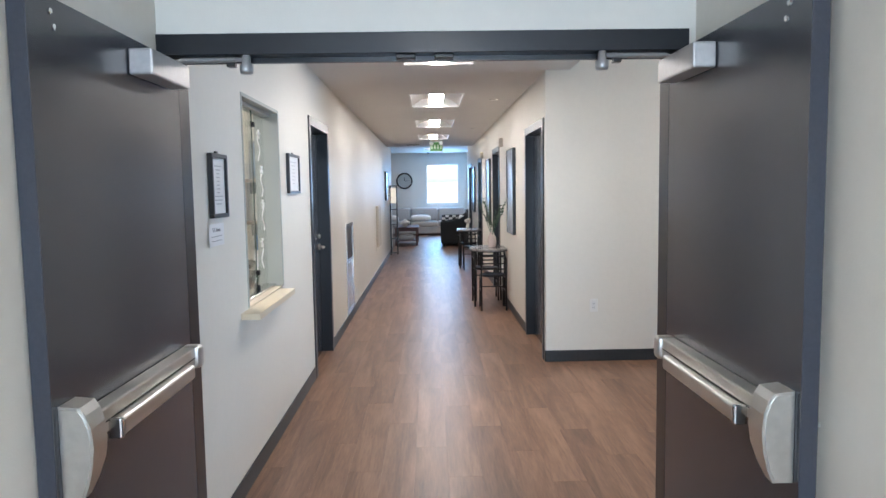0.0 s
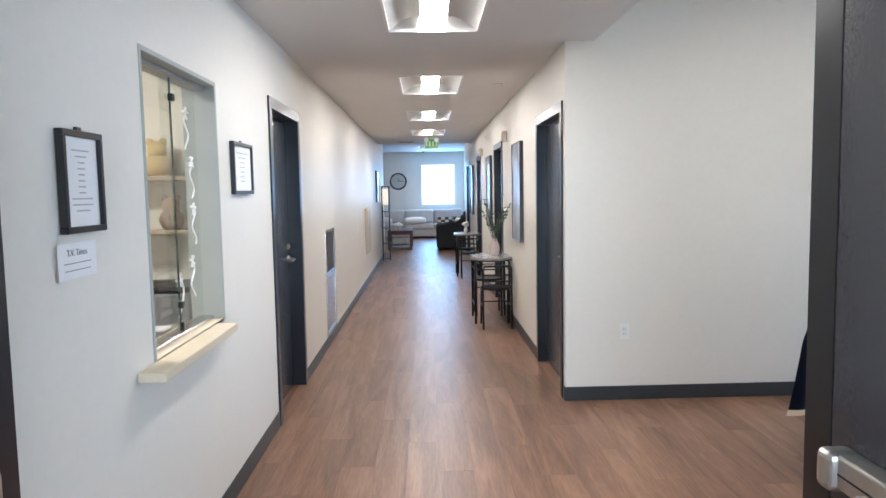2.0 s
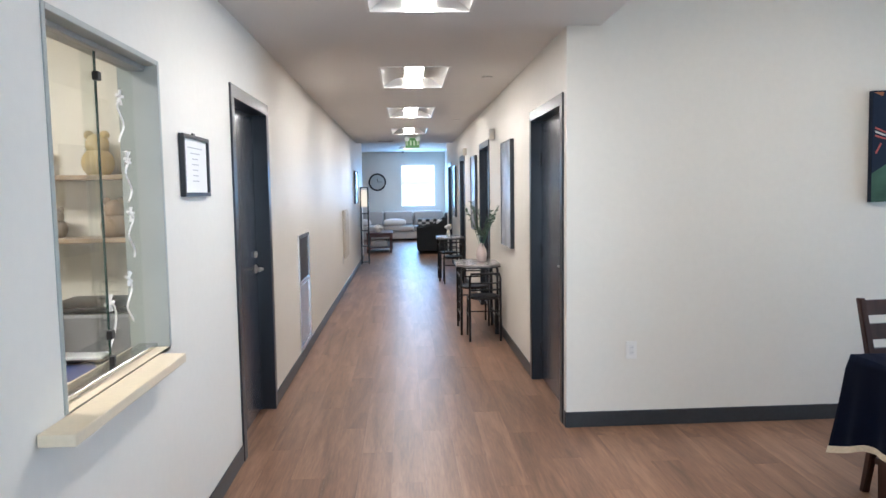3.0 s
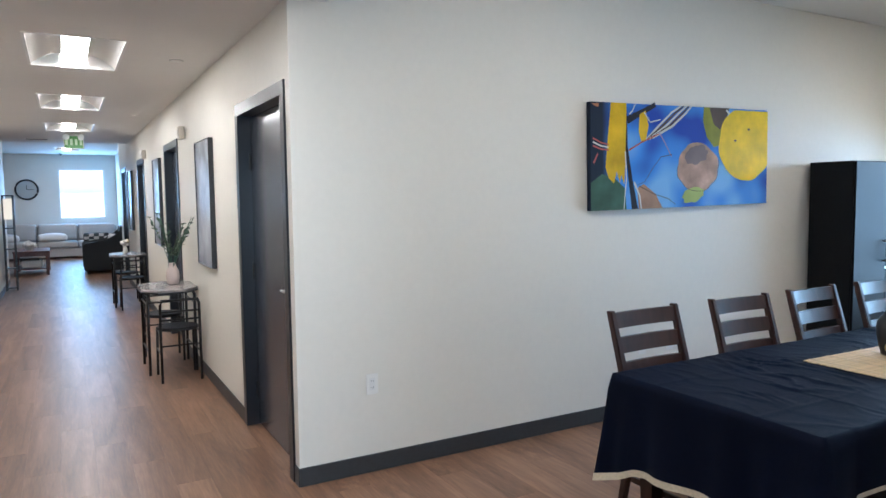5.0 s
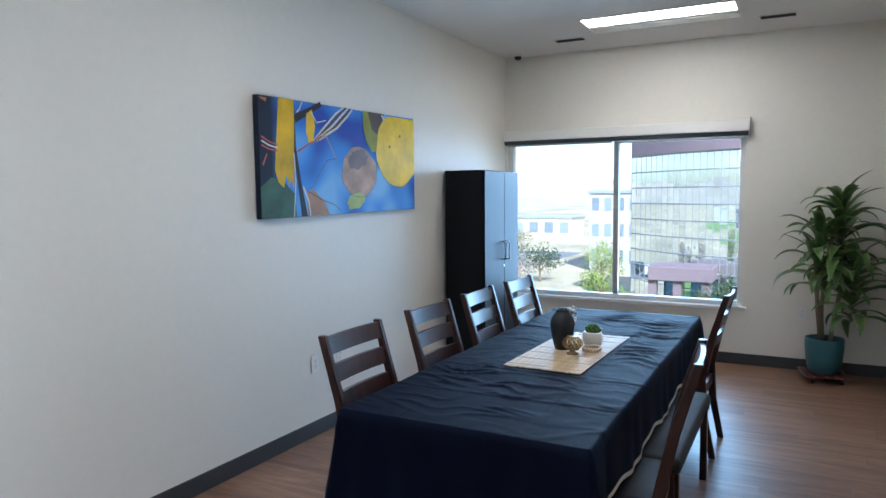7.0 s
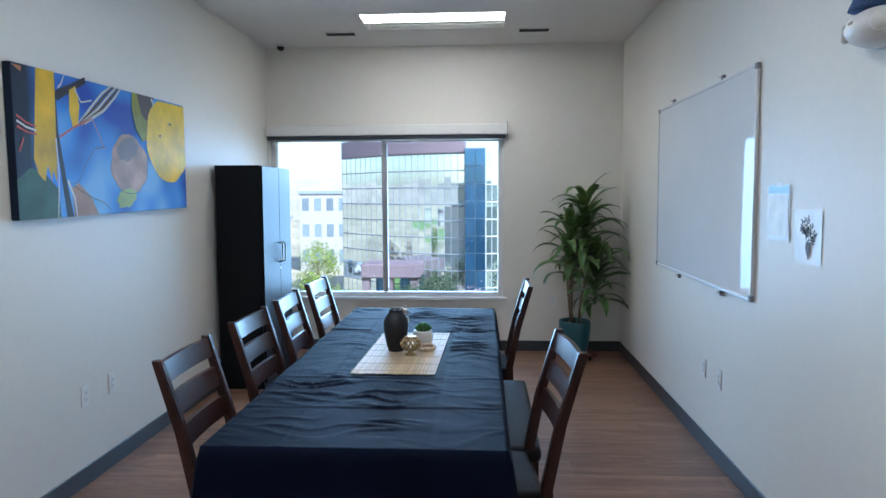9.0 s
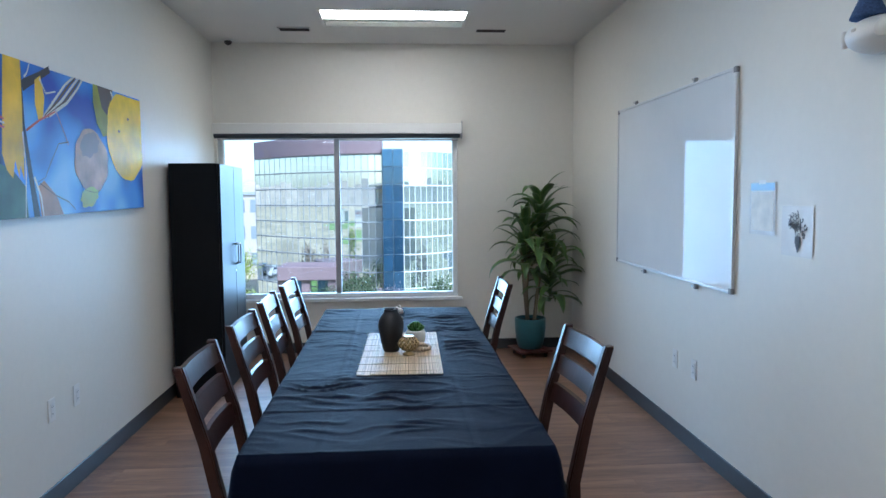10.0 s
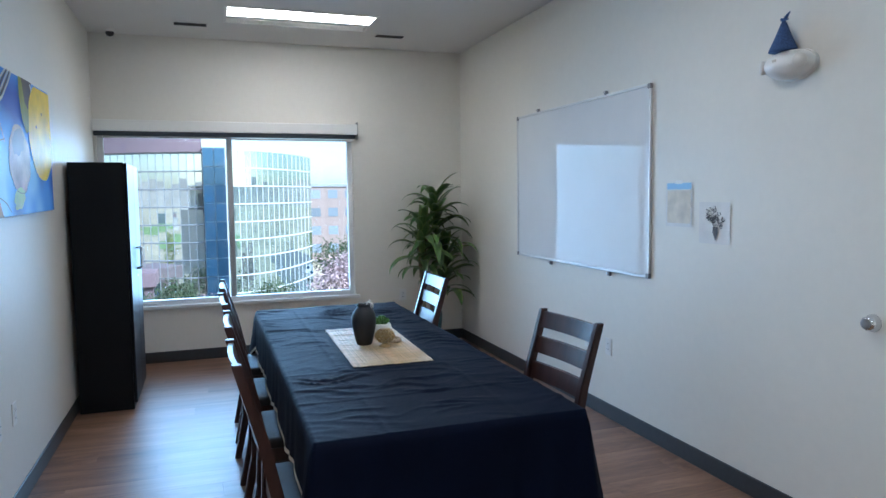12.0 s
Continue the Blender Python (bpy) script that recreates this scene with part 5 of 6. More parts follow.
tv = thing("paper_sign", (0, 0, 0), "white paper sign reading T.V. Times taped to the wall", "sign")
bm = bmesh.new()
g = [[bm.verts.new((0.005 + 0.004 * (abs(i - 3) / 3) ** 2, 5.560 + 0.215 * i / 6, 1.302 + 0.100 * j / 4)) for j in range(5)] for i in range(7)]
for i in range(6):
    for j in range(4):
        bm.faces.new((g[i][j], g[i + 1][j], g[i + 1][j + 1], g[i][j + 1]))
part("sheet", bm, PAPER, tv)
lettering("T.V. Times", 0.026, FAINT_DARK, tv, (0.0085, 5.667, 1.366), (90, 0, 90), "grey heading T.V. Times")
for k, q in enumerate((0.075, 0.070)):
    part("text_line", box(0.0085, 0.009, 5.667 - q, 5.667 + q, 1.344 - k * 0.020, 1.3465 - k * 0.020), FAINT_DARK, tv)

# recessed stainless cabinet low on the wall
rc = thing("recessed_wall_cabinet", (0, 0, 0), "recessed stainless wall cabinet with a dark upper window", "wall cabinet")
part("box", box(-0.13, -0.10, 10.47, 11.06, 0.15, 1.13), STAINLESS, rc)
for a, b, c, d in ((10.43, 11.10, 1.125, 1.165), (10.43, 11.10, 0.115, 0.155), (10.43, 10.47, 0.155, 1.125), (11.06, 11.10, 0.155, 1.125)):
    part("trim", box(-0.02, 0.014, a, b, c, d, 0.003), STAINLESS, rc, "brushed steel trim")
part("lower_panel", box(-0.018, 0.004, 10.472, 11.058, 0.158, 0.70, 0.003), STAINLESS, rc)
part("upper_panel", box(-0.018, 0.001, 10.472, 11.058, 0.71, 1.122, 0.003), material("dark_bronze_panel", (0.045, 0.034, 0.028), 0.55, grain=0.1, blotch=0.15), rc, "dark bronze upper panel")
part("towel_mouth", box(0.0015, 0.012, 10.50, 11.03, 0.715, 0.745, 0.003), STAINLESS, rc)

panel = thing("folding_wall_unit", (0, 0, 0), "flat beige wall-mounted unit with a rounded edge", "wall unit")
part("case", box(0.001, 0.040, 14.95, 15.55, 0.52, 1.27, 0.012, 3), SHADE_BEIGE, panel)
part("front_panel", box(0.0405, 0.050, 14.97, 15.53, 0.54, 1.25, 0.004, 2), SHADE_BEIGE, panel)
part("latch", box(0.0505, 0.058, 15.22, 15.28, 1.18, 1.21, 0.003), ALU, panel)


def wall_print(x, s, y0, y1, z0, z1, label, tones):
    """Framed picture on a wall along y. s: the way it looks along x."""
    it = thing("wall_picture", (x, 0, 0), label, "picture", "corridor pictures")
    part("canvas", box(*sorted((s * 0.002, s * 0.032)), y0, y1, z0, z1, 0.003), tones, it)
    for a, b in ((y0 - 0.006, y0 - 0.0005), (y1 + 0.0005, y1 + 0.006)):
        part("frame_bar", box(*sorted((s * 0.002, s * 0.040)), a, b, z0 - 0.006, z1 + 0.006, 0.001), BLACK, it)
    for a, b in ((z0 - 0.006, z0 - 0.0005), (z1 + 0.0005, z1 + 0.006)):
        part("frame_bar", box(*sorted((s * 0.002, s * 0.040)), y0, y1, a, b, 0.002), BLACK, it)


MIST = material("misty_print", (0.40, 0.42, 0.47), 0.25, blotch=0.5, blotch_scale=2.2, grain=0.1)
wall_print(RIGHT, -1, 10.62, 11.24, 1.0, 2.01, "tall misty grey-blue print in a thin black frame", MIST)
wall_print(RIGHT, -1, 13.80, 14.42, 1.0, 2.03, "tall pale print in a thin black frame", MIST)
wall_print(RIGHT, -1, 17.60, 18.20, 1.05, 2.03, "tall pale print in a thin black frame", MIST)
wall_print(0.0, 1, 17.60, 18.25, 1.33, 1.95, "pale print in a thin dark frame", MIST)


def signal_box(y, z):
    it = thing("wall_alarm", (RIGHT, y, z), "beige wall alarm box beside a door", "alarm", "wall alarms")
    part("case", box(-0.055, -0.001, -0.055, 0.055, -0.06, 0.06, 0.010, 3), SHADE_BEIGE, it)
    part("lens", box(-0.064, -0.0555, -0.025, 0.025, -0.02, 0.03, 0.006, 2), CERAMIC, it)


signal_box(12.02, 2.17)
signal_box(15.45, 2.17)


# ---- corridor: small tables with tucked chairs ----
def bistro_table(place):
    it = thing("bistro_table", place, "narrow table with a speckled grey top and black metal legs", "table", "corridor tables")
    w, d, c = 0.235, 0.36, 0.12
    outline = [(-w + c, -d), (w - c, -d), (w, -d + c * 1.3), (w, d - c * 1.3), (w - c, d), (-w + c, d), (-w, d - c * 1.3), (-w, -d + c * 1.3)]
    top = slab(outline, 0.026, "z", bevel=0.005)
    part("tabletop", top, MARBLE, it, "speckled grey top").matrix_basis = pose(0, 0, 0.735)
    rim = slab([(u * 1.012, v * 1.008) for u, v in outline], 0.012, "z")
    part("rim", rim, BLACK, it).matrix_basis = pose(0, 0, 0.722)
    for s in (-1, 1):
        for q in (-1, 1):
            part("leg", tube([(s * 0.195, q * 0.25, 0.0), (s * 0.195, q * 0.25, 0.70), (s * 0.185, q * 0.235, 0.722)], 0.0125, 10), BLACK_METAL, it, smooth=True)
        for z in (0.20, 0.62):
            part("side_bar", tube([(s * 0.195, -0.245, z), (s * 0.195, 0.245, z)], 0.008, 8), BLACK_METAL, it)
    return it


def low_chair(place, turn):
    """Low-backed metal chair. Its back stands on the -y side."""
    it = thing("bistro_chair", place, "low-backed black metal chair tucked under the narrow table", "chair", "corridor chairs", turn=turn)
    for s in (-1, 1):
        part("back_post", tube([(s * 0.158, -0.19, 0.0), (s * 0.158, -0.17, 0.42), (s * 0.155, -0.185, 0.66), (s * 0.140, -0.19, 0.695)], 0.0115, 10), BLACK_METAL, it, smooth=True)
        part("front_leg", tube([(s * 0.155, 0.16, 0.0), (s * 0.150, 0.14, 0.425)], 0.0115, 10), BLACK_METAL, it, smooth=True)
        part("side_stretcher", tube([(s * 0.157, -0.178, 0.24), (s * 0.154, 0.15, 0.24)], 0.007, 8), BLACK_METAL, it)
        part("side_rail", tube([(s * 0.157, -0.170, 0.415), (s * 0.151, 0.14, 0.415)], 0.008, 8), BLACK_METAL, it)
    for z in (0.53, 0.60, 0.695):
        part("back_bar", tube([(-0.150, -0.182, z), (0.150, -0.182, z)], 0.0085 if z < 0.69 else 0.0115, 8), BLACK_METAL, it)
    part("front_stretcher", tube([(-0.156, -0.180, 0.31), (0.156, -0.180, 0.31)], 0.007, 8), BLACK_METAL, it)
    part("seat", slab([(0.17 * math.cos(a), 0.175 * math.sin(a) - 0.01) for a in [k * math.pi / 14 for k in range(28)]], 0.028, "z", bevel=0.008), LEATHER, it, "dark padded round seat").matrix_basis = pose(0, 0, 0.426)
    return it


for ty in (11.76, 16.20):
    bistro_table((1.742, ty, 0))
    low_chair((1.765, ty - 0.40, 0), 0)
    low_chair((1.745, ty + 0.38, 0), 180)

VASE_PINK = material("blush_ceramic", (0.58, 0.47, 0.43), 0.45, blotch=0.06)
v2 = thing("plant_vase", (1.80, 11.80, 0.762), "blush ceramic vase with green leafy branches", "vase")
part("vase", lathe([(0.040, 0), (0.052, 0.01), (0.060, 0.07), (0.056, 0.12), (0.034, 0.165), (0.030, 0.19), (0.033, 0.2), (0.026, 0.2), (0.024, 0.15)], 28), VASE_PINK, v2, "blush ceramic body", smooth=True)
sprig = bmesh.new()
bmesh.ops.create_icosphere(sprig, subdivisions=1, radius=1)
bmesh.ops.scale(sprig, vec=(0.034, 0.014, 0.003), verts=sprig.verts)
sprig_leaf = mesh_of(sprig, "sprig_leaf", material("eucalyptus_green", (0.055, 0.085, 0.05), 0.6, vary=0.35), True)
rnd = random.Random(5)
for k in range(11):
    a, lean = k * 2.4, rnd.uniform(0.10, 0.34)
    h = rnd.uniform(0.30, 0.47)
    end = Vector((lean * 0.75 * math.cos(a), lean * math.sin(a), 0.19 + h))
    part("stem", tube([(0, 0, 0.12), tuple(end * 0.55 + Vector((0, 0, 0.1))), tuple(end)], 0.003, 6), MOSS, v2)
    for q in range(9):
        u = 0.30 + 0.70 * q / 8
        p = end * u * (0.55 + 0.45 * u) + Vector((0, 0, (0.2 + 0.05) * (1 - u)))
        ob = new("leaf", sprig_leaf)
        ob.parent = v2
        ob.matrix_basis = pose(*p, rnd.uniform(-40, 40), rnd.uniform(-70, 10), rnd.uniform(0, 360))
v3 = thing("flower_vase", (1.72, 16.25, 0.762), "small white vase with cream flowers", "vase")
part("vase", lathe([(0.026, 0), (0.036, 0.03), (0.03, 0.07), (0.018, 0.10), (0.022, 0.11)], 20), CERAMIC, v3, smooth=True)
for k in range(7):
    bm = bmesh.new()
    bmesh.ops.create_icosphere(bm, subdivisions=2, radius=0.03)
    for vv in bm.verts:
        vv.co *= 1 + 0.25 * noise.noise(vv.co * 60)
    part("blossom", bm, material("cream_blossom", (0.6, 0.5, 0.33), 0.8) if k % 2 else PLUSH, v3, smooth=True).matrix_basis = pose(0.035 * math.cos(k * 2.4), 0.045 * math.sin(k * 2.4), 0.14 + 0.02 * (k % 3))

# ---- lounge at the corridor's end ----
fl = thing("floor_lamp", (0.105, 19.15, 0), "black shelf floor lamp with a lit paper shade", "floor lamp")
for x in (-0.078, 0.078):
    for y in (-0.10, 0.10):
        part("post", box(x - 0.012, x + 0.012, y - 0.012, y + 0.012, 0.0, 1.66, 0.002), BLACK, fl)
for z in (0.04, 0.38, 0.72, 1.08):
    part("shelf", box(-0.066, 0.066, -0.088, 0.088, z, z + 0.018), BLACK, fl)
part("top_rail", box(-0.090, 0.090, -0.112, -0.092, 1.64, 1.66), BLACK, fl)
part("shade", box(-0.064, 0.064, -0.086, 0.086, 1.24, 1.60, 0.004), LAMP_PAPER, fl, "glowing paper shade")

ct = thing("coffee_table", (0.31, 22.35, 0), "red-brown wooden coffee table with a lower shelf", "coffee table")
part("tabletop", box(-0.33, 0.33, -0.62, 0.62, 0.47, 0.51, 0.008, 2), MAHOGANY, ct)
for x in (-0.29, 0.29):
    for y in (-0.57, 0.57):
        part("leg", box(x - 0.03, x + 0.03, y - 0.03, y + 0.03, 0.0, 0.469, 0.004), MAHOGANY, ct)
part("apron", box(-0.26, 0.26, -0.585, -0.565, 0.40, 0.469), MAHOGANY, ct)
part("lower_shelf", box(-0.29, 0.29, -0.57, 0.57, 0.12, 0.145), MAHOGANY, ct)
basket = thing("wire_basket", (0.31, 21.98, 0.146), "white wire basket with folded cloths on the coffee table shelf", "basket")
for k in range(9):
    part("wire", tube([(-0.21 + k * 0.0525, -0.13, 0), (-0.21 + k * 0.0525, -0.14, 0.2)], 0.004, 6), WHITE, basket)
part("contents", cushion(-0.19, 0.19, -0.10, 0.12, 0.002, 0.16, 0.04), PLUSH, basket, smooth=True)
fb = thing("flower_bowl", (0.26, 22.15, 0.511), "round white flower arrangement on the coffee table", "flowers")
for k in range(16):
    bm = bmesh.new()
    bmesh.ops.create_icosphere(bm, subdivisions=2, radius=0.055)
    for vv in bm.verts:
        vv.co *= 1 + 0.3 * noise.noise(vv.co * 40 + Vector((k, 0, 0)))
    part("blossom", bm, PLUSH, fb, smooth=True).matrix_basis = pose(0.10 * math.cos(k * 2.4) * (k / 16), 0.10 * math.sin(k * 2.4) * (k / 16), 0.16 - 0.06 * k / 16)
part("bowl", lathe([(0.05, 0), (0.06, 0.01), (0.085, 0.08), (0.08, 0.085)], 20), CERAMIC, fb, smooth=True)

so = thing("sectional_sofa", (0.35, 26.55, 0), "long pale grey sectional sofa under the window", "sofa")
part("base", box(-2.0, 1.9, -0.46, 0.40, 0.06, 0.30, 0.03, 2), SOFA, so)
for k in range(4):
    a = -1.98 + k * 0.965
    part("seat_cushion", cushion(a, a + 0.955, -0.50, 0.20, 0.302, 0.47, 0.05, 0.03), SOFA, so, smooth=True)
    part("back_cushion", cushion(a + 0.01, a + 0.945, 0.12, 0.34, 0.48, 0.93, 0.07), SOFA, so, smooth=True)
part("back_frame", box(-2.0, 1.9, 0.345, 0.46, 0.30, 0.86, 0.03, 2), SOFA, so)
part("arm", box(1.72, 1.93, -0.52, 0.40, 0.302, 0.66, 0.06, 3), SOFA, so)
for x in (-1.9, 0, 1.8):
    part("foot", box(x - 0.03, x + 0.03, -0.42, -0.36, 0.0, 0.059), BLACK, so)
for x, w, lab in ((0.30, 0.26, "white plush cushion"), (-0.75, 0.22, "white plush cushion")):
    cu = thing("throw_cushion", (0.35 + x, 26.22, 0.56), lab + " on the sofa", "cushion", "sofa cushions", turn=8)
    part("cushion", cushion(-w * 1.35, w * 1.35, -0.16, 0.16, -0.07, 0.10, 0.07, 0.05), PLUSH, cu, smooth=True)

ac = thing("armchair", (1.73, 21.75, 0), "dark charcoal upholstered armchair", "armchair")
part("base", box(-0.44, 0.44, -0.42, 0.42, 0.06, 0.32, 0.03, 2), SOFA_DARK, ac)
part("seat_cushion", cushion(-0.40, 0.25, -0.28, 0.28, 0.322, 0.48, 0.05, 0.03), SOFA_DARK, ac, smooth=True)
for y in (-0.44, 0.30):
    bm = slab([(-0.46, 0.07), (0.40, 0.07), (0.48, 1.00), (0.36, 0.98), (0.18, 0.80), (0.02, 0.70), (-0.30, 0.67), (-0.46, 0.66)], 0.14, "y")
    bmesh.ops.bevel(bm, geom=list(bm.edges), offset=0.025, segments=2, affect="EDGES")
    part("arm", bm, SOFA_DARK, ac).matrix_basis = pose(0, y, 0)
part("back", box(0.26, 0.45, -0.29, 0.29, 0.32, 1.00, 0.05, 3), SOFA_DARK, ac)
for x in (-0.38, 0.36):
    for y in (-0.37, 0.37):
        part("foot", lathe([(0.02, 0), (0.028, 0.06)], 12), BLACK, ac).matrix_basis = pose(x, y, 0)
cu = thing("throw_cushion", (1.90, 21.72, 0.60), "pale cushion on the dark armchair", "cushion", "sofa cushions", turn=20)
part("cushion", cushion(-0.08, 0.09, -0.20, 0.20, -0.13, 0.22, 0.06), PLUSH, cu, smooth=True)
check = thing("checked_blanket", (1.62, 22.6, 0.0), "black and white checked blanket over the sofa end", "blanket")
part("support", box(-0.30, 0.32, -0.20, 0.30, 0.0, 0.82, 0.04, 2), SOFA_DARK, check)
for i in range(6):
    for j in range(3):
        part("check_patch", box(-0.30 + i * 0.10, -0.202 + i * 0.10, -0.212, -0.202, 0.62 + j * 0.066, 0.685 + j * 0.066), PLUSH if (i + j) % 2 else BLACK, check)

clock = thing("wall_clock", (0.09, FAR, 1.88), "round wall clock with a black ring frame", "clock")
ring = bmesh.new()
pts = [(0.265 * math.cos(2 * math.pi * k / 40), -0.025, 0.265 * math.sin(2 * math.pi * k / 40)) for k in range(41)]
part("ring", tube(pts, 0.026, 10, into=ring), BLACK, clock, smooth=True)
face = lathe([(0.245, 0.0), (0.245, 0.012), (0.0, 0.013)], 40)
bmesh.ops.transform(face, matrix=pose(0, -0.002, 0, 90, 0, 0), verts=face.verts)
part("face", face, material("clock_face", (0.42, 0.45, 0.46), 0.5, blotch=0.05), clock)
part("hour_pointer", box(-0.008, 0.008, -0.024, -0.020, 0.0, 0.12), BLACK, clock)
part("minute_pointer", box(0.0, 0.17, -0.028, -0.0245, -0.006, 0.006), BLACK, clock)

ex = thing("exit_sign", (1.13, 17.0, LOW), "hanging green exit sign with two emergency lamps", "exit sign")
part("stem", lathe([(0.06, 0.0), (0.06, -0.012), (0.02, -0.022)], 18), WHITE, ex)
part("case", box(-0.135, 0.135, -0.028, 0.028, -0.215, -0.018, 0.006, 2), WHITE, ex)
part("green_face", box(-0.127, 0.127, -0.0315, -0.0285, -0.207, -0.026), GREEN_SIGN, ex, "green lit face")
for k in range(4):
    part("letter_bar", box(-0.115 + k * 0.065, -0.080 + k * 0.065, -0.0335, -0.032, -0.16, -0.07), material("pale_letter", (0.45, 0.6, 0.4), 0.5), ex)
for s in (-1, 1):
    bm = lathe([(0.03, 0), (0.045, 0.03), (0.04, 0.045), (0.0, 0.046)], 18)
    bmesh.ops.transform(bm, matrix=pose(s * 0.10, -0.035, -0.045, 90, 0, 0), verts=bm.verts)
    part("lamp_head", bm, SIGN_LIGHT, ex, "small lit emergency lamp", smooth=True)

# ---- office behind the service window ----
desk = thing("office_desk", (-0.62, 6.9, 0), "wooden office desk under the service window", "desk")
DESK = material("desk_laminate", (0.36, 0.27, 0.18), 0.4, grain=0.15, grain_scale=20)
part("desktop", box(-0.40, 0.44, -1.2, 1.1, 0.72, 0.75, 0.004), DESK, desk)
for y in (-1.17, 1.05):
    part("side_panel", box(-0.38, 0.42, y, y + 0.03, 0.0, 0.719), DESK, desk)
for k, (y, a, tone) in enumerate(((6.75, 10, PAPER), (7.05, -20, PAPER), (7.30, 30, material("blue_folder", (0.03, 0.06, 0.22), 0.5)), (6.5, 4, PAPER))):
    pp = thing("paper_stack", (-0.52 + 0.06 * (k % 2), y, 0.7505), "loose papers and folders on the desk", "papers", "desk papers", turn=a)
    part("sheets", box(-0.11, 0.11, -0.15, 0.15, 0, 0.008 + 0.006 * k), tone, pp)
mon = thing("office_chair", (-1.05, 7.35, 0), "dark office chair behind the desk", "chair", turn=-60)
part("backrest", cushion(-0.24, 0.24, 0.16, 0.26, 0.62, 1.22, 0.05), SOFA_DARK, mon, smooth=True)
part("seat", cushion(-0.25, 0.25, -0.25, 0.22, 0.46, 0.55, 0.04), SOFA_DARK, mon, smooth=True)
part("column", tube([(0, 0, 0.08), (0, 0, 0.46)], 0.03, 12), BLACK_METAL, mon)
for k in range(5):
    part("foot_bar", tube([(0, 0, 0.08), (0.27 * math.cos(k * 1.2566), 0.27 * math.sin(k * 1.2566), 0.03)], 0.02, 8), BLACK_METAL, mon)
pr = thing("printer", (-0.55, 7.72, 0.7505), "grey desktop printer on the office desk", "printer")
part("body", box(-0.22, 0.22, -0.20, 0.20, 0.0, 0.24, 0.02, 2), CORNER_GREY, pr)
part("lid", box(-0.22, 0.22, -0.20, 0.20, 0.2405, 0.27, 0.008, 2), BLACK, pr)
part("paper_tray", box(-0.12, 0.12, -0.32, -0.201, 0.05, 0.06), PAPER, pr)
for z in (1.62, 1.30):
    sf = thing("office_shelf", (-0.95, 8.05, z), "wooden wall shelf in the office", "shelf", "office shelves")
    part("board", box(-0.75, 0.70, -0.24, -0.001, 0.0, 0.025, 0.003), DESK, sf)
    for x in (-0.6, 0.55):
        part("bracket", box(x, x + 0.02, -0.20, -0.002, -0.09, -0.0005), BLACK_METAL, sf)
TOYS = [(-0.62, 1.645, 0.10, (0.50, 0.38, 0.18)), (-0.95, 1.645, 0.08, (0.45, 0.35, 0.25)), (-0.55, 1.325, 0.09, (0.30, 0.22, 0.15)), (-0.85, 1.325, 0.07, (0.35, 0.30, 0.25)), (-1.2, 1.325, 0.08, (0.25, 0.2, 0.2))]
for k, (x, z, r, colour) in enumerate(TOYS):
    toy = thing("stuffed_toy", (x, 7.93, z), "small plush toy on the office shelf", "toy", "shelf toys")
    m = material("plush_fabric", colour, 0.9, bump=0.6)
    for q, (dz, rr, dx) in enumerate(((0.7, 1.0, 0), (1.75, 0.72, 0), (2.3, 0.3, 0.4), (2.3, 0.3, -0.4))):
        bm = bmesh.new()
        bmesh.ops.create_icosphere(bm, subdivisions=3, radius=r * rr * 0.8)
        part(("body", "head", "ear", "ear")[q], bm, m, toy, smooth=True).matrix_basis = pose(dx * r, 0, dz * r * 0.9)
pf = thing("photo_frame", (-0.30, 7.90, 1.645), "grey photo frame on the office shelf", "picture frame")
part("frame", box(-0.11, 0.11, -0.012, 0.012, 0.0, 0.29, 0.003), CORNER_GREY, pf)
part("photo", box(-0.09, 0.09, -0.014, -0.0125, 0.02, 0.27), material("blue_grey_photo", (0.18, 0.24, 0.33), 0.3, blotch=0.5, blotch_scale=12), pf)
bp_ = thing("blue_notice", (-0.28, 8.048, 1.08), "blue printed notice on the office wall", "poster")
part("sheet", box(-0.15, 0.15, -0.002, 0.0, 0.0, 0.16), material("blue_print", (0.07, 0.17, 0.36), 0.5, blotch=0.3), bp_)
# lamp and panel added out of view to brighten the office
office_lamp = bpy.data.lights.new("office_fill_lamp", "AREA")
office_lamp.size, office_lamp.energy, office_lamp.color = 0.5, 15, LAMP_COLOUR
new("office_fill_lamp", office_lamp).matrix_world = look((-1.3, 6.4, 2.66), (-1.3, 6.4, 0))
ol = thing("ceiling_panel_light", (-1.3, 6.4, 2.7), "added square white ceiling light, unseen over the office", "ceiling light")
part("frame", box(-0.3, 0.3, -0.3, 0.3, -0.03, -0.001, 0.004), WHITE, ol)

# ---- outside the windows ----
GZ = -8.6
DRY = material("dry_grass_and_lots", (0.40, 0.34, 0.23), 0.95, grain=0.2, grain_scale=0.6, blotch=0.35, blotch_scale=0.035)
bm = bmesh.new()
bmesh.ops.create_grid(bm, x_segments=40, y_segments=40, size=1800)
structure("ground", bm, DRY, "dry tan open ground around the building", "ground").location = (0, 0, GZ)
ASPHALT = material("pale_asphalt", (0.16, 0.16, 0.165), 0.9, grain=0.2, grain_scale=2, blotch=0.15, blotch_scale=0.2)
for x0, x1, y0, y1 in ((60, 120, 40, 60), (70, 110, -60, -8)):
    structure("road", box(x0, x1, y0, y1, GZ - 0.02, GZ + 0.03), ASPHALT, "pale asphalt car park", "road")
GRASS = material("lawn", (0.15, 0.25, 0.06), 0.95, grain=0.3, grain_scale=3, blotch=0.3, blotch_scale=0.2)
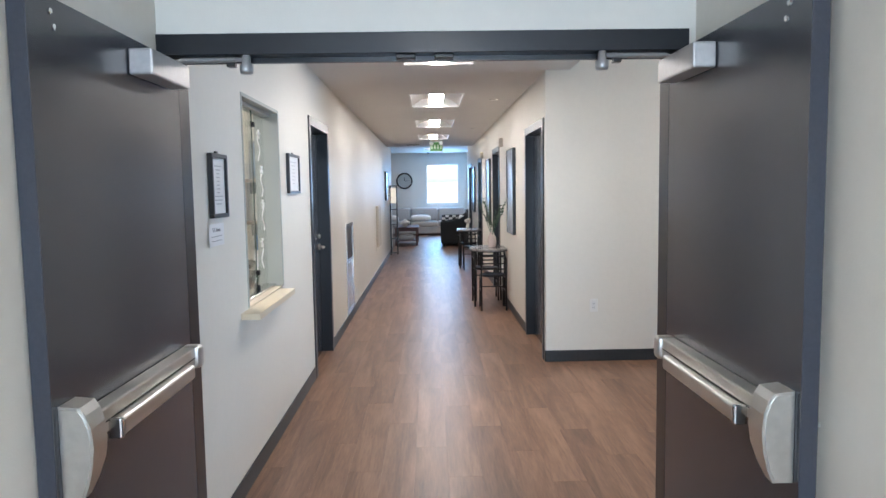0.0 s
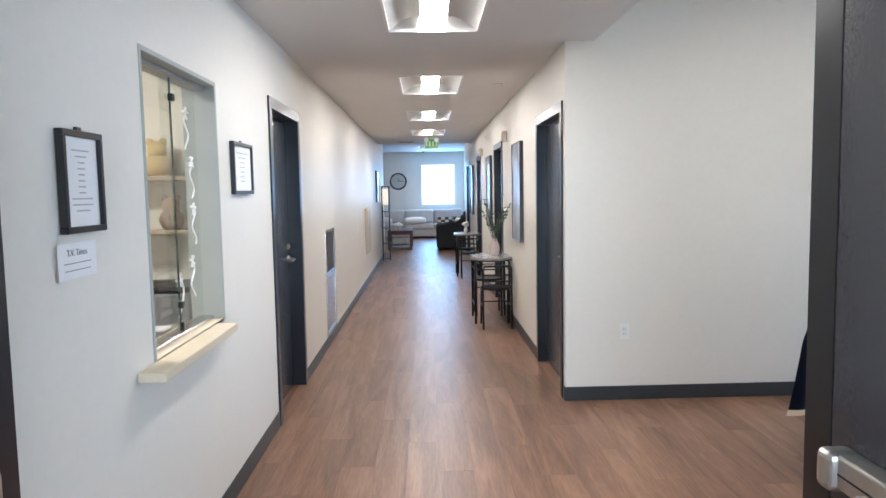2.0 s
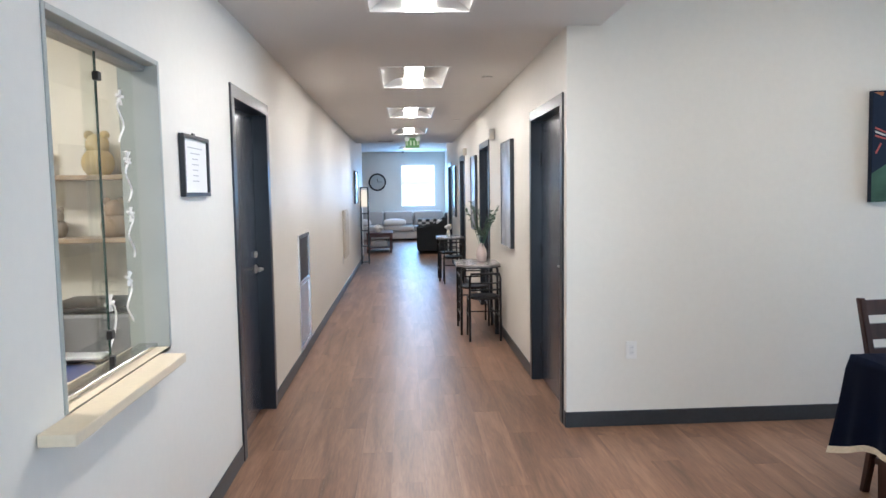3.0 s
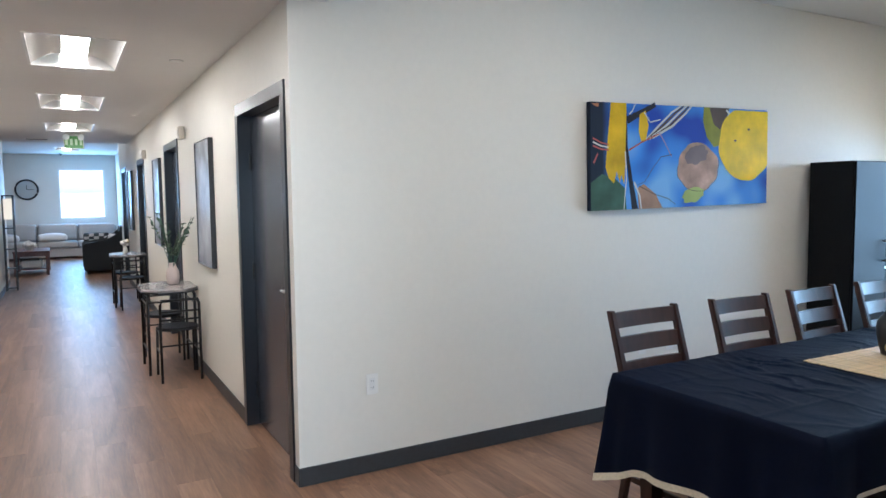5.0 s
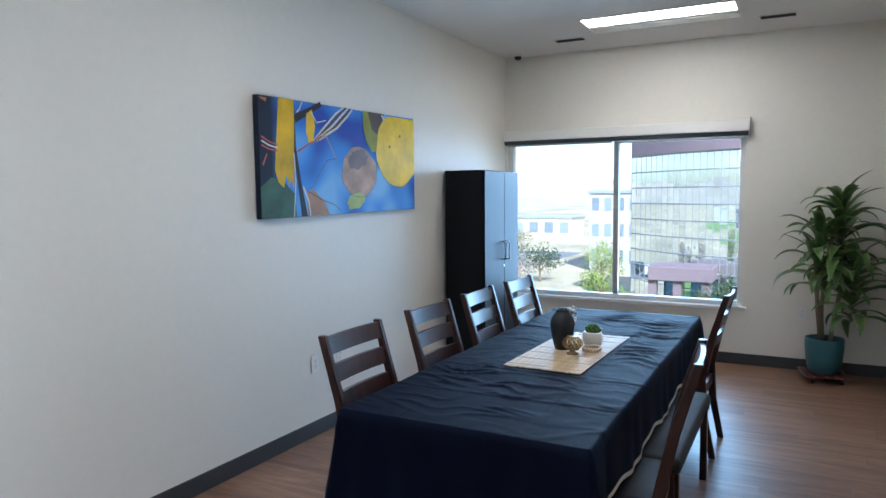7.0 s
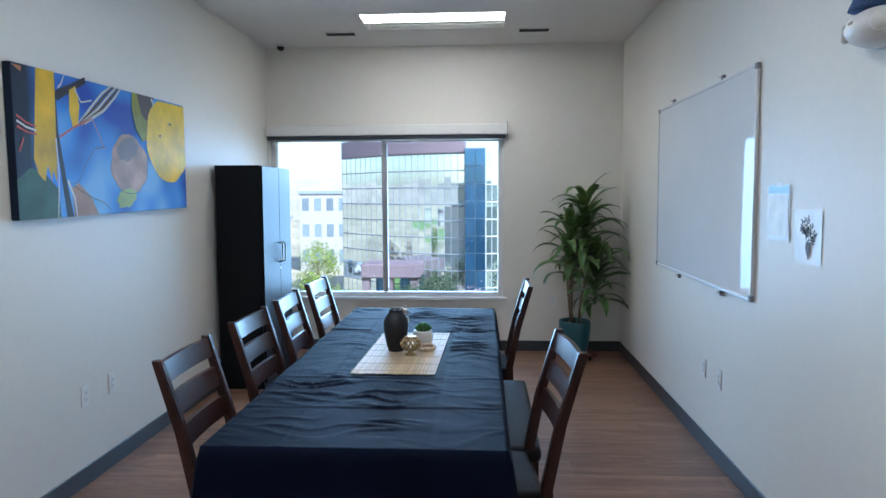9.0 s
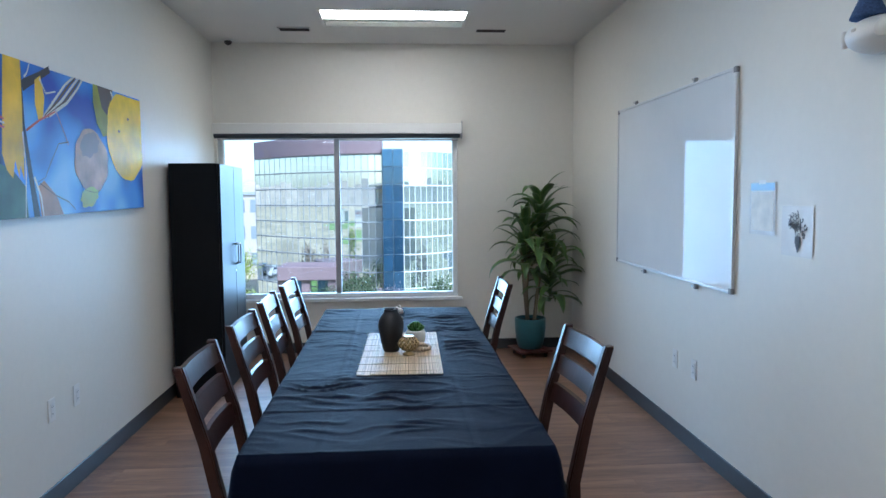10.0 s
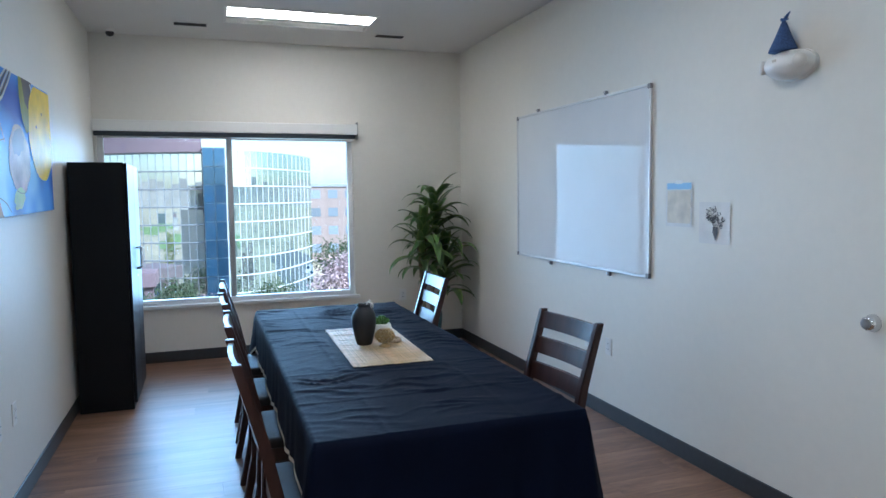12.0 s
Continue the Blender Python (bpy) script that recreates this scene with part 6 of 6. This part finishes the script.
for x0, x1, y0, y1 in ((51, 58, 24, 60), (40, 52, -12, 16), (-75, -20, -60, 60), (-70, -6, 66, 96), (-120, -20, 130, 190)):
    structure("lawn", box(x0, x1, y0, y1, GZ - 0.02, GZ + 0.06), GRASS, "green lawn strip", "ground")

MIRROR_GLASS = material("mirror_curtain_glass", (0.70, 0.745, 0.73), 0.02, 0.92, blotch=0.04, blotch_scale=0.3, vary=0.04)
TEAL_MIRROR = material("teal_mirror_glass", (0.42, 0.53, 0.53), 0.02, 0.90, blotch=0.05, blotch_scale=0.3, vary=0.05)
MULLION = material("pale_mullion", (0.30, 0.33, 0.35), 0.5)
DARK_BAR = material("grey_mullion", (0.24, 0.26, 0.29), 0.5, blotch=0.05)
PALE_BAR = material("white_mullion", (0.62, 0.64, 0.65), 0.5, blotch=0.05)
BAND = material("plum_brown_panel", (0.20, 0.145, 0.165), 0.7, blotch=0.06, blotch_scale=0.3)
PALE_GLASS = material("grey_window_glass", (0.22, 0.26, 0.30), 0.15, vary=0.3)
DARK_GLASS = material("blue_tower_glass", (0.05, 0.12, 0.22), 0.05, 0.6, vary=0.2)


def facade(name, points, z0, z1, rows, label, bars, panes):
    """A curtain wall over a line of plan points: one pane per bay and storey, with mullions between."""
    it = thing(name, (0, 0, 0), label, "building", kind="")
    core = bmesh.new()
    n = len(points)
    for k in range(n - 1):
        a, b = Vector((*points[k], 0)), Vector((*points[k + 1], 0))
        d = (b - a).normalized()
        out = Vector((d.y, -d.x, 0))
        if out.x > 0:
            out = -out
        for r in range(rows):
            za, zb = z0 + (z1 - z0) * r / rows, z0 + (z1 - z0) * (r + 1) / rows
            pane = bmesh.new()
            q = [a + d * 0.025, b - d * 0.025]
            tilt = random.uniform(-0.0015, 0.0015)
            vs = [pane.verts.new(q[0] + Vector((0, 0, za + 0.03))), pane.verts.new(q[1] + out * tilt + Vector((0, 0, za + 0.03))), pane.verts.new(q[1] + out * tilt + Vector((0, 0, zb - 0.06))), pane.verts.new(q[0] + Vector((0, 0, zb - 0.06)))]
            inner = [pane.verts.new(v.co - out * 0.03) for v in vs]
            pane.faces.new(vs), pane.faces.new(inner[::-1])
            for e in range(4):
                pane.faces.new((vs[e], inner[e], inner[(e + 1) % 4], vs[(e + 1) % 4]))
            part("window_pane", pane, panes, it)
        m = bmesh.new()
        for p in (a,):
            box(p.x - 0.024, p.x + 0.024, p.y - 0.020, p.y + 0.020, z0, z1, into=m)
        part("mullion", m, bars, it)
        for r in range(rows + 1):
            z = z0 + (z1 - z0) * r / rows
            vs = [a + out * 0.05, b + out * 0.05, b - out * 0.08, a - out * 0.08]
            lo = [core.verts.new(v + Vector((0, 0, z - 0.04))) for v in vs]
            hi = [core.verts.new(v + Vector((0, 0, z + 0.04))) for v in vs]
            core.faces.new(lo[::-1]), core.faces.new(hi)
            for e in range(4):
                core.faces.new((lo[e], lo[(e + 1) % 4], hi[(e + 1) % 4], hi[e]))
    part("transom", core, bars, it)
    return it


def arc(a, b, bulge, n):
    """Plan points from a to b on a curve that bulges towards the camera side."""
    out = []
    for k in range(n + 1):
        u = k / n
        out.append((a[0] + (b[0] - a[0]) * u - bulge * 4 * u * (1 - u), a[1] + (b[1] - a[1]) * u))
    return out


left_line = arc((64.0, 19.4), (56.0, 7.9), 1.8, 21)
right_line = arc((55.6, 6.2), (66.0, -1.6), 2.6, 17)
office_a = facade("glass_office", left_line, GZ, 4.85, 10, "curved mirror-glass office building with a plum roof band", DARK_BAR, MIRROR_GLASS)
cap = bmesh.new()
for (x0, y0), (x1, y1) in zip(left_line, left_line[1:]):
    vs = [(x0 - 0.25, y0), (x1 - 0.25, y1), (x1 + 6, y1), (x0 + 6, y0)]
    lo, hi = [cap.verts.new((x, y, 4.91)) for x, y in vs], [cap.verts.new((x, y, 6.35)) for x, y in vs]
    cap.faces.new(lo[::-1]), cap.faces.new(hi)
    for e in range(4):
        cap.faces.new((lo[e], lo[(e + 1) % 4], hi[(e + 1) % 4], hi[e]))
part("roof_band", cap, BAND, office_a, "plum-brown roof band")
part("core", slab([(x + 0.2, y) for x, y in left_line] + [(75, 7.9), (75, 19.4)], 13.3, "z"), BAND, office_a).matrix_basis = pose(0, 0, GZ)
office_b = facade("glass_wing", right_line, GZ, 5.1, 10, "lower curved mirror-glass wing of the office building", PALE_BAR, TEAL_MIRROR)
part("core", slab([(x + 0.2, y) for x, y in right_line] + [(78, -1.6), (78, 6.2)], 13.6, "z"), MULLION, office_b).matrix_basis = pose(0, 0, GZ)
tower = thing("glass_stair_tower", (55.2, 7.05, 0), "narrow dark blue glazed stair tower between the office wings", "building")
part("core", box(0.05, 4, -0.82, 0.82, GZ, 5.25), MULLION, tower)
for r in range(10):
    for y in (-0.78, 0.03):
        part("window_pane", box(-0.05, 0.03, y, y + 0.75, GZ + 0.08 + r * 1.375, GZ + 1.39 + r * 1.375), DARK_GLASS, tower)
entry = thing("office_entrance", (54.2, 13.9, GZ), "plum-brown entrance porch of the glass office", "building")
part("canopy", box(-0.6, 3.5, -2.6, 2.0, 3.75, 4.80, 0.05), BAND, entry)
for y in (-2.4, -0.4, 1.4):
    part("pillar", box(-0.3, 0.4, y, y + 0.6, 0.0, 3.74), BAND, entry)
for y in (-1.6, 0.4):
    part("doorway", box(1.8, 2.2, y, y + 0.8, 0.0, 3.5), DARK_GLASS, entry)


def block(name, place, w, d, h, storeys, bays, tone, label):
    """A plain building with its windows set in the face towards the dining room."""
    it = thing(name, place, label, "building")
    part("wall", box(0, d, -w / 2, w / 2, 0, h, 0.05), tone, it)
    part("roof", box(-0.2, d + 0.2, -w / 2 - 0.2, w / 2 + 0.2, h, h + 0.4), MULLION, it)
    for s in range(storeys):
        for b in range(bays):
            y = -w / 2 + (b + 0.5) * w / bays
            z = (s + 0.35) * h / storeys
            part("window", box(-0.06, 0.1, y - w / bays * 0.28, y + w / bays * 0.28, z, z + h / storeys * 0.48), PALE_GLASS, it)
    return it


block("grey_warehouse", (92, 27.7, GZ), 6.6, 12, 10.4, 3, 4, material("pale_stucco", (0.45, 0.42, 0.40), 0.9, blotch=0.05), "grey stucco building with a dark window grid")
block("brick_flats", (112, -10.2, GZ), 11, 14, 11.6, 4, 4, material("red_brown_brick", (0.33, 0.26, 0.23), 0.9, blotch=0.1), "red-brown block of flats beyond the glass office")
block("pale_flats", (116, -21.5, GZ), 10, 14, 10.6, 4, 4, material("cream_stucco", (0.50, 0.46, 0.40), 0.9, blotch=0.05), "cream block of flats beyond the glass office")
PALE_ROOF = material("pale_roof_sheet", (0.48, 0.47, 0.46), 0.8, blotch=0.1)
for k in range(9):
    block("far_house", (-70 - (k * 37) % 90, 40 + k * 24, GZ), 9 + (k * 5) % 6, 8, 3.6 + (k % 3) * 0.8, 1, 3, (PALE_ROOF, BAND)[k % 3 == 1], "small pale house in the distance behind the building")
block("low_house", (150, 60, GZ), 18, 10, 5.0, 1, 5, material("tan_stucco", (0.5, 0.42, 0.33), 0.9, blotch=0.05), "low tan house in the distance")

FOLIAGE = material("yellow_green_foliage", (0.20, 0.25, 0.045), 0.8, blotch=0.4, blotch_scale=0.8)
FOLIAGE_DARK = material("dark_green_foliage", (0.045, 0.075, 0.03), 0.8, blotch=0.4, blotch_scale=0.8)
BLOSSOM = material("pink_blossom", (0.42, 0.31, 0.32), 0.8, blotch=0.35, blotch_scale=1.0)
BARE = material("bare_twigs", (0.30, 0.24, 0.19), 0.9, blotch=0.2)


def tree(place, height, spread, crown_mat, leaves, label, seed):
    """A tapered trunk with limbs and a crown of many small leaf clumps."""
    it = thing("tree", place, label, "tree", "street trees")
    r = random.Random(seed)
    trunk = tube([(0, 0, 0), (0.05, 0.03, height * 0.25), (0.0, 0.08, height * 0.5), (0.06, 0.0, height * 0.8)], 0.14, 8, taper=[1.2, 0.9, 0.6, 0.2])
    ends = []
    for k in range(11):
        a, z = k * 2.4, height * (0.25 + 0.45 * k / 11)
        e = Vector((math.cos(a) * spread * r.uniform(0.4, 0.8), math.sin(a) * spread * r.uniform(0.4, 0.8), z + height * r.uniform(0.12, 0.3)))
        tube([(0, 0.05, z), tuple(e * 0.5 + Vector((0, 0, z * 0.5 + 0.1))), tuple(e)], 0.05, 5, taper=[1, 0.7, 0.3], into=trunk)
        ends.append(e)
    part("trunk", trunk, BARK, it)
    ends.append(Vector((0, 0, height * 0.9)))
    verts, faces = [], []
    for k in range(leaves):
        c = r.choice(ends) + Vector((r.gauss(0, 1), r.gauss(0, 1), r.gauss(0, 0.9))) * spread * 0.22
        if c.z < height * 0.22:
            continue
        u = Vector((r.gauss(0, 1), r.gauss(0, 1), r.gauss(0, 1))).normalized()
        v = u.orthogonal().normalized()
        s = r.uniform(0.05, 0.12) * (spread / 1.6)
        i = len(verts)
        verts += [c - u * s, c + v * s * 0.5, c + u * s, c - v * s * 0.5]
        faces.append((i, i + 1, i + 2, i + 3))
    me = bpy.data.meshes.new("crown")
    me.from_pydata([tuple(v) for v in verts], [], faces)
    me.materials.append(crown_mat)
    ob = new("crown", me)
    ob.parent = it
    return it


tree((48, 17.9, GZ), 7.2, 1.6, FOLIAGE, 3200, "rounded yellow-green tree beside the car park", 1)
tree((51, 10.0, GZ), 4.4, 1.8, FOLIAGE_DARK, 2400, "dark shrub tree in front of the glass office", 2)
tree((51.5, 11.6, GZ), 3.4, 1.5, FOLIAGE_DARK, 1800, "dark shrub tree in front of the glass office", 3)
tree((50, -1.2, GZ), 5.4, 2.4, BLOSSOM, 2600, "pale pink blossoming tree", 4)
tree((51, -3.6, GZ), 5.8, 2.6, BLOSSOM, 2600, "pale pink blossoming tree", 5)
tree((52, 7.7, GZ), 2.8, 1.6, BLOSSOM, 1600, "low pink blossoming bush", 6)
tree((51, 3.4, GZ), 4.0, 1.8, FOLIAGE_DARK, 1700, "dark shrub tree in front of the glass office", 7)
tree((52, 26.5, GZ), 5.0, 2.2, BARE, 1500, "bare pale tree beside the car park", 8)
tree((56, 30.5, GZ), 5.2, 2.4, BARE, 1500, "bare pale tree beside the car park", 9)
for k, (x, y, h) in enumerate(((84, -9.5, 5.5), (88, -13.5, 6.0), (80, -6.0, 4.5), (90, -18.0, 5.5), (100, 45, 5), (108, 54, 5), (78, 33, 4), (95, 62, 5))):
    tree((x, y, GZ), h, 2.6, FOLIAGE if k % 2 else FOLIAGE_DARK, 1300, "green tree in the distance", 20 + k)


def parked_car(place, turn, tone, label):
    it = thing("parked_car", place, label, "car", "parked cars", turn=turn)
    bm = slab([(-2.2, 0.35), (-2.2, 0.80), (-1.3, 0.95), (-0.7, 1.42), (0.8, 1.45), (1.5, 0.98), (2.15, 0.85), (2.2, 0.35)], 1.7, "y")
    bmesh.ops.bevel(bm, geom=list(bm.edges), offset=0.08, segments=2, affect="EDGES")
    part("body", bm, tone, it).matrix_basis = pose(0, -0.85, 0)
    for y in (-0.86, 0.845):
        part("side_window", slab([(-1.0, 0.98), (-0.6, 1.34), (0.72, 1.36), (1.2, 1.0)], 0.015, "y"), DARK_GLASS, it).matrix_basis = pose(0, y, 0)
    for x in (-1.35, 1.35):
        for y in (-0.88, 0.70):
            w = tube([(x, y, 0.33), (x, y + 0.18, 0.33)], 0.33, 18)
            part("wheel", w, BLACK, it)


CARS = [(material("white_car_paint", (0.7, 0.7, 0.7), 0.25, coat=0.5), "white parked car in the car park"), (material("dark_car_paint", (0.04, 0.045, 0.05), 0.25, coat=0.5), "dark parked car in the car park"), (material("silver_car_paint", (0.4, 0.41, 0.42), 0.3, 0.5, coat=0.5), "silver parked car in the car park")]
for k, (x, y, a) in enumerate(((38, 27, 80), (41, 27.5, 82), (44, 28, 80), (47, 25.0, 85), (40, 36, 10), (46, 38, 10), (70, 44, 90), (74, 46, 90), (80, -11, 90), (84, -15, 90))):
    parked_car((x, y, GZ + 0.03), a, *CARS[k % 3])

hills = bmesh.new()
for k in range(3):
    dist, base = 700 + k * 220, 14 + 16 * k
    row = []
    for q in range(61):
        a = math.pi * 2 * q / 60
        h = base * (0.5 + 0.9 * abs(noise.noise(Vector((math.cos(a) * 3, math.sin(a) * 3, k * 5.0)))))
        row.append((hills.verts.new((dist * math.cos(a), dist * math.sin(a), GZ - 1)), hills.verts.new((dist * 1.06 * math.cos(a), dist * 1.06 * math.sin(a), GZ + h))))
    for a, b in zip(row, row[1:]):
        hills.faces.new((a[0], b[0], b[1], a[1]))
structure("backdrop", hills, material("hazy_tan_hills", (0.36, 0.32, 0.27), 0.95, blotch=0.2, blotch_scale=0.02), "low hazy hills on the horizon", "backdrop")

# ---- floor planks ----
plank_w, plank_l = 0.182, 1.22
plank_data = mesh_of(box(-plank_w / 2 + 0.0002, plank_w / 2 - 0.0002, -plank_l / 2 + 0.0002, plank_l / 2 - 0.0002, -0.004, 0.0, 0.0004), "plank", PLANK)
floor_ob = bpy.data.objects["floor"]
REGIONS = [(-0.06, RIGHT + 0.12, -1.5, 27.2), (RIGHT + 0.12, EAST + 0.05, SOUTH - 0.05, NORTH + 0.05), (-3.05, -0.06, LEFT_END, 27.2), (RIGHT + 0.12, 2.4, 20.5, 27.2)]
spots = []
col = 0
x = -3.05
while x < EAST + 0.1:
    y = -1.5 - (col * 0.437) % plank_l
    while y < 27.3:
        for x0, x1, y0, y1 in REGIONS:
            if x0 <= x + plank_w / 2 and x - plank_w / 2 < x1 and y + plank_l / 2 > y0 and y - plank_l / 2 < y1:
                spots.append((x, y))
                break
        y += plank_l
    x += plank_w
    col += 1
near = [p for p in spots if 4.2 < p[1] < 13.2 and p[0] > -0.3]
near = sorted(near, key=lambda p: abs(p[1] - 7.5))[:300]
chosen = set(near)
for x, y in near:
    ob = new("plank", plank_data)
    ob.parent = floor_ob
    ya, yb = y - plank_l / 2, y + plank_l / 2
    if x - plank_w / 2 > RIGHT + 0.12:  # cut to length under the dining room's walls
        ya, yb = max(ya, SOUTH - 0.05), min(yb, NORTH + 0.05)
    ob.location = (x, (ya + yb) / 2, 0)
    ob.scale = (1, (yb - ya) / plank_l, 1)
verts, faces = [], []
for x, y in spots:
    if (x, y) in chosen:
        continue
    i = len(verts)
    a, b = plank_w / 2 - 0.0002, plank_l / 2 - 0.0002
    verts += [(x + u * a, y + v * b, z) for z in (-0.004, 0.0) for u, v in ((-1, -1), (1, -1), (1, 1), (-1, 1))]
    faces += [(i + 4, i + 5, i + 6, i + 7), (i, i + 4, i + 7, i + 3), (i + 1, i + 2, i + 6, i + 5), (i, i + 1, i + 5, i + 4), (i + 2, i + 3, i + 7, i + 6)]
me = bpy.data.meshes.new("far_planks")
me.from_pydata(verts, [], faces)
FAR_PLANK = PLANK.copy()
FAR_PLANK.name = "oak_vinyl_planks_joined"
nt = FAR_PLANK.node_tree
geo = nt.nodes.new("ShaderNodeNewGeometry")
for link in [k for k in nt.links if k.from_node.type == "OBJECT_INFO"]:
    to = link.to_socket
    nt.links.remove(link)
    nt.links.new(geo.outputs["Random Per Island"], to)
me.materials.append(FAR_PLANK)
ob = tagged(new("far_planks", me), "brown oak vinyl planks further along the floor", kind="stuff")
ob.parent = floor_ob
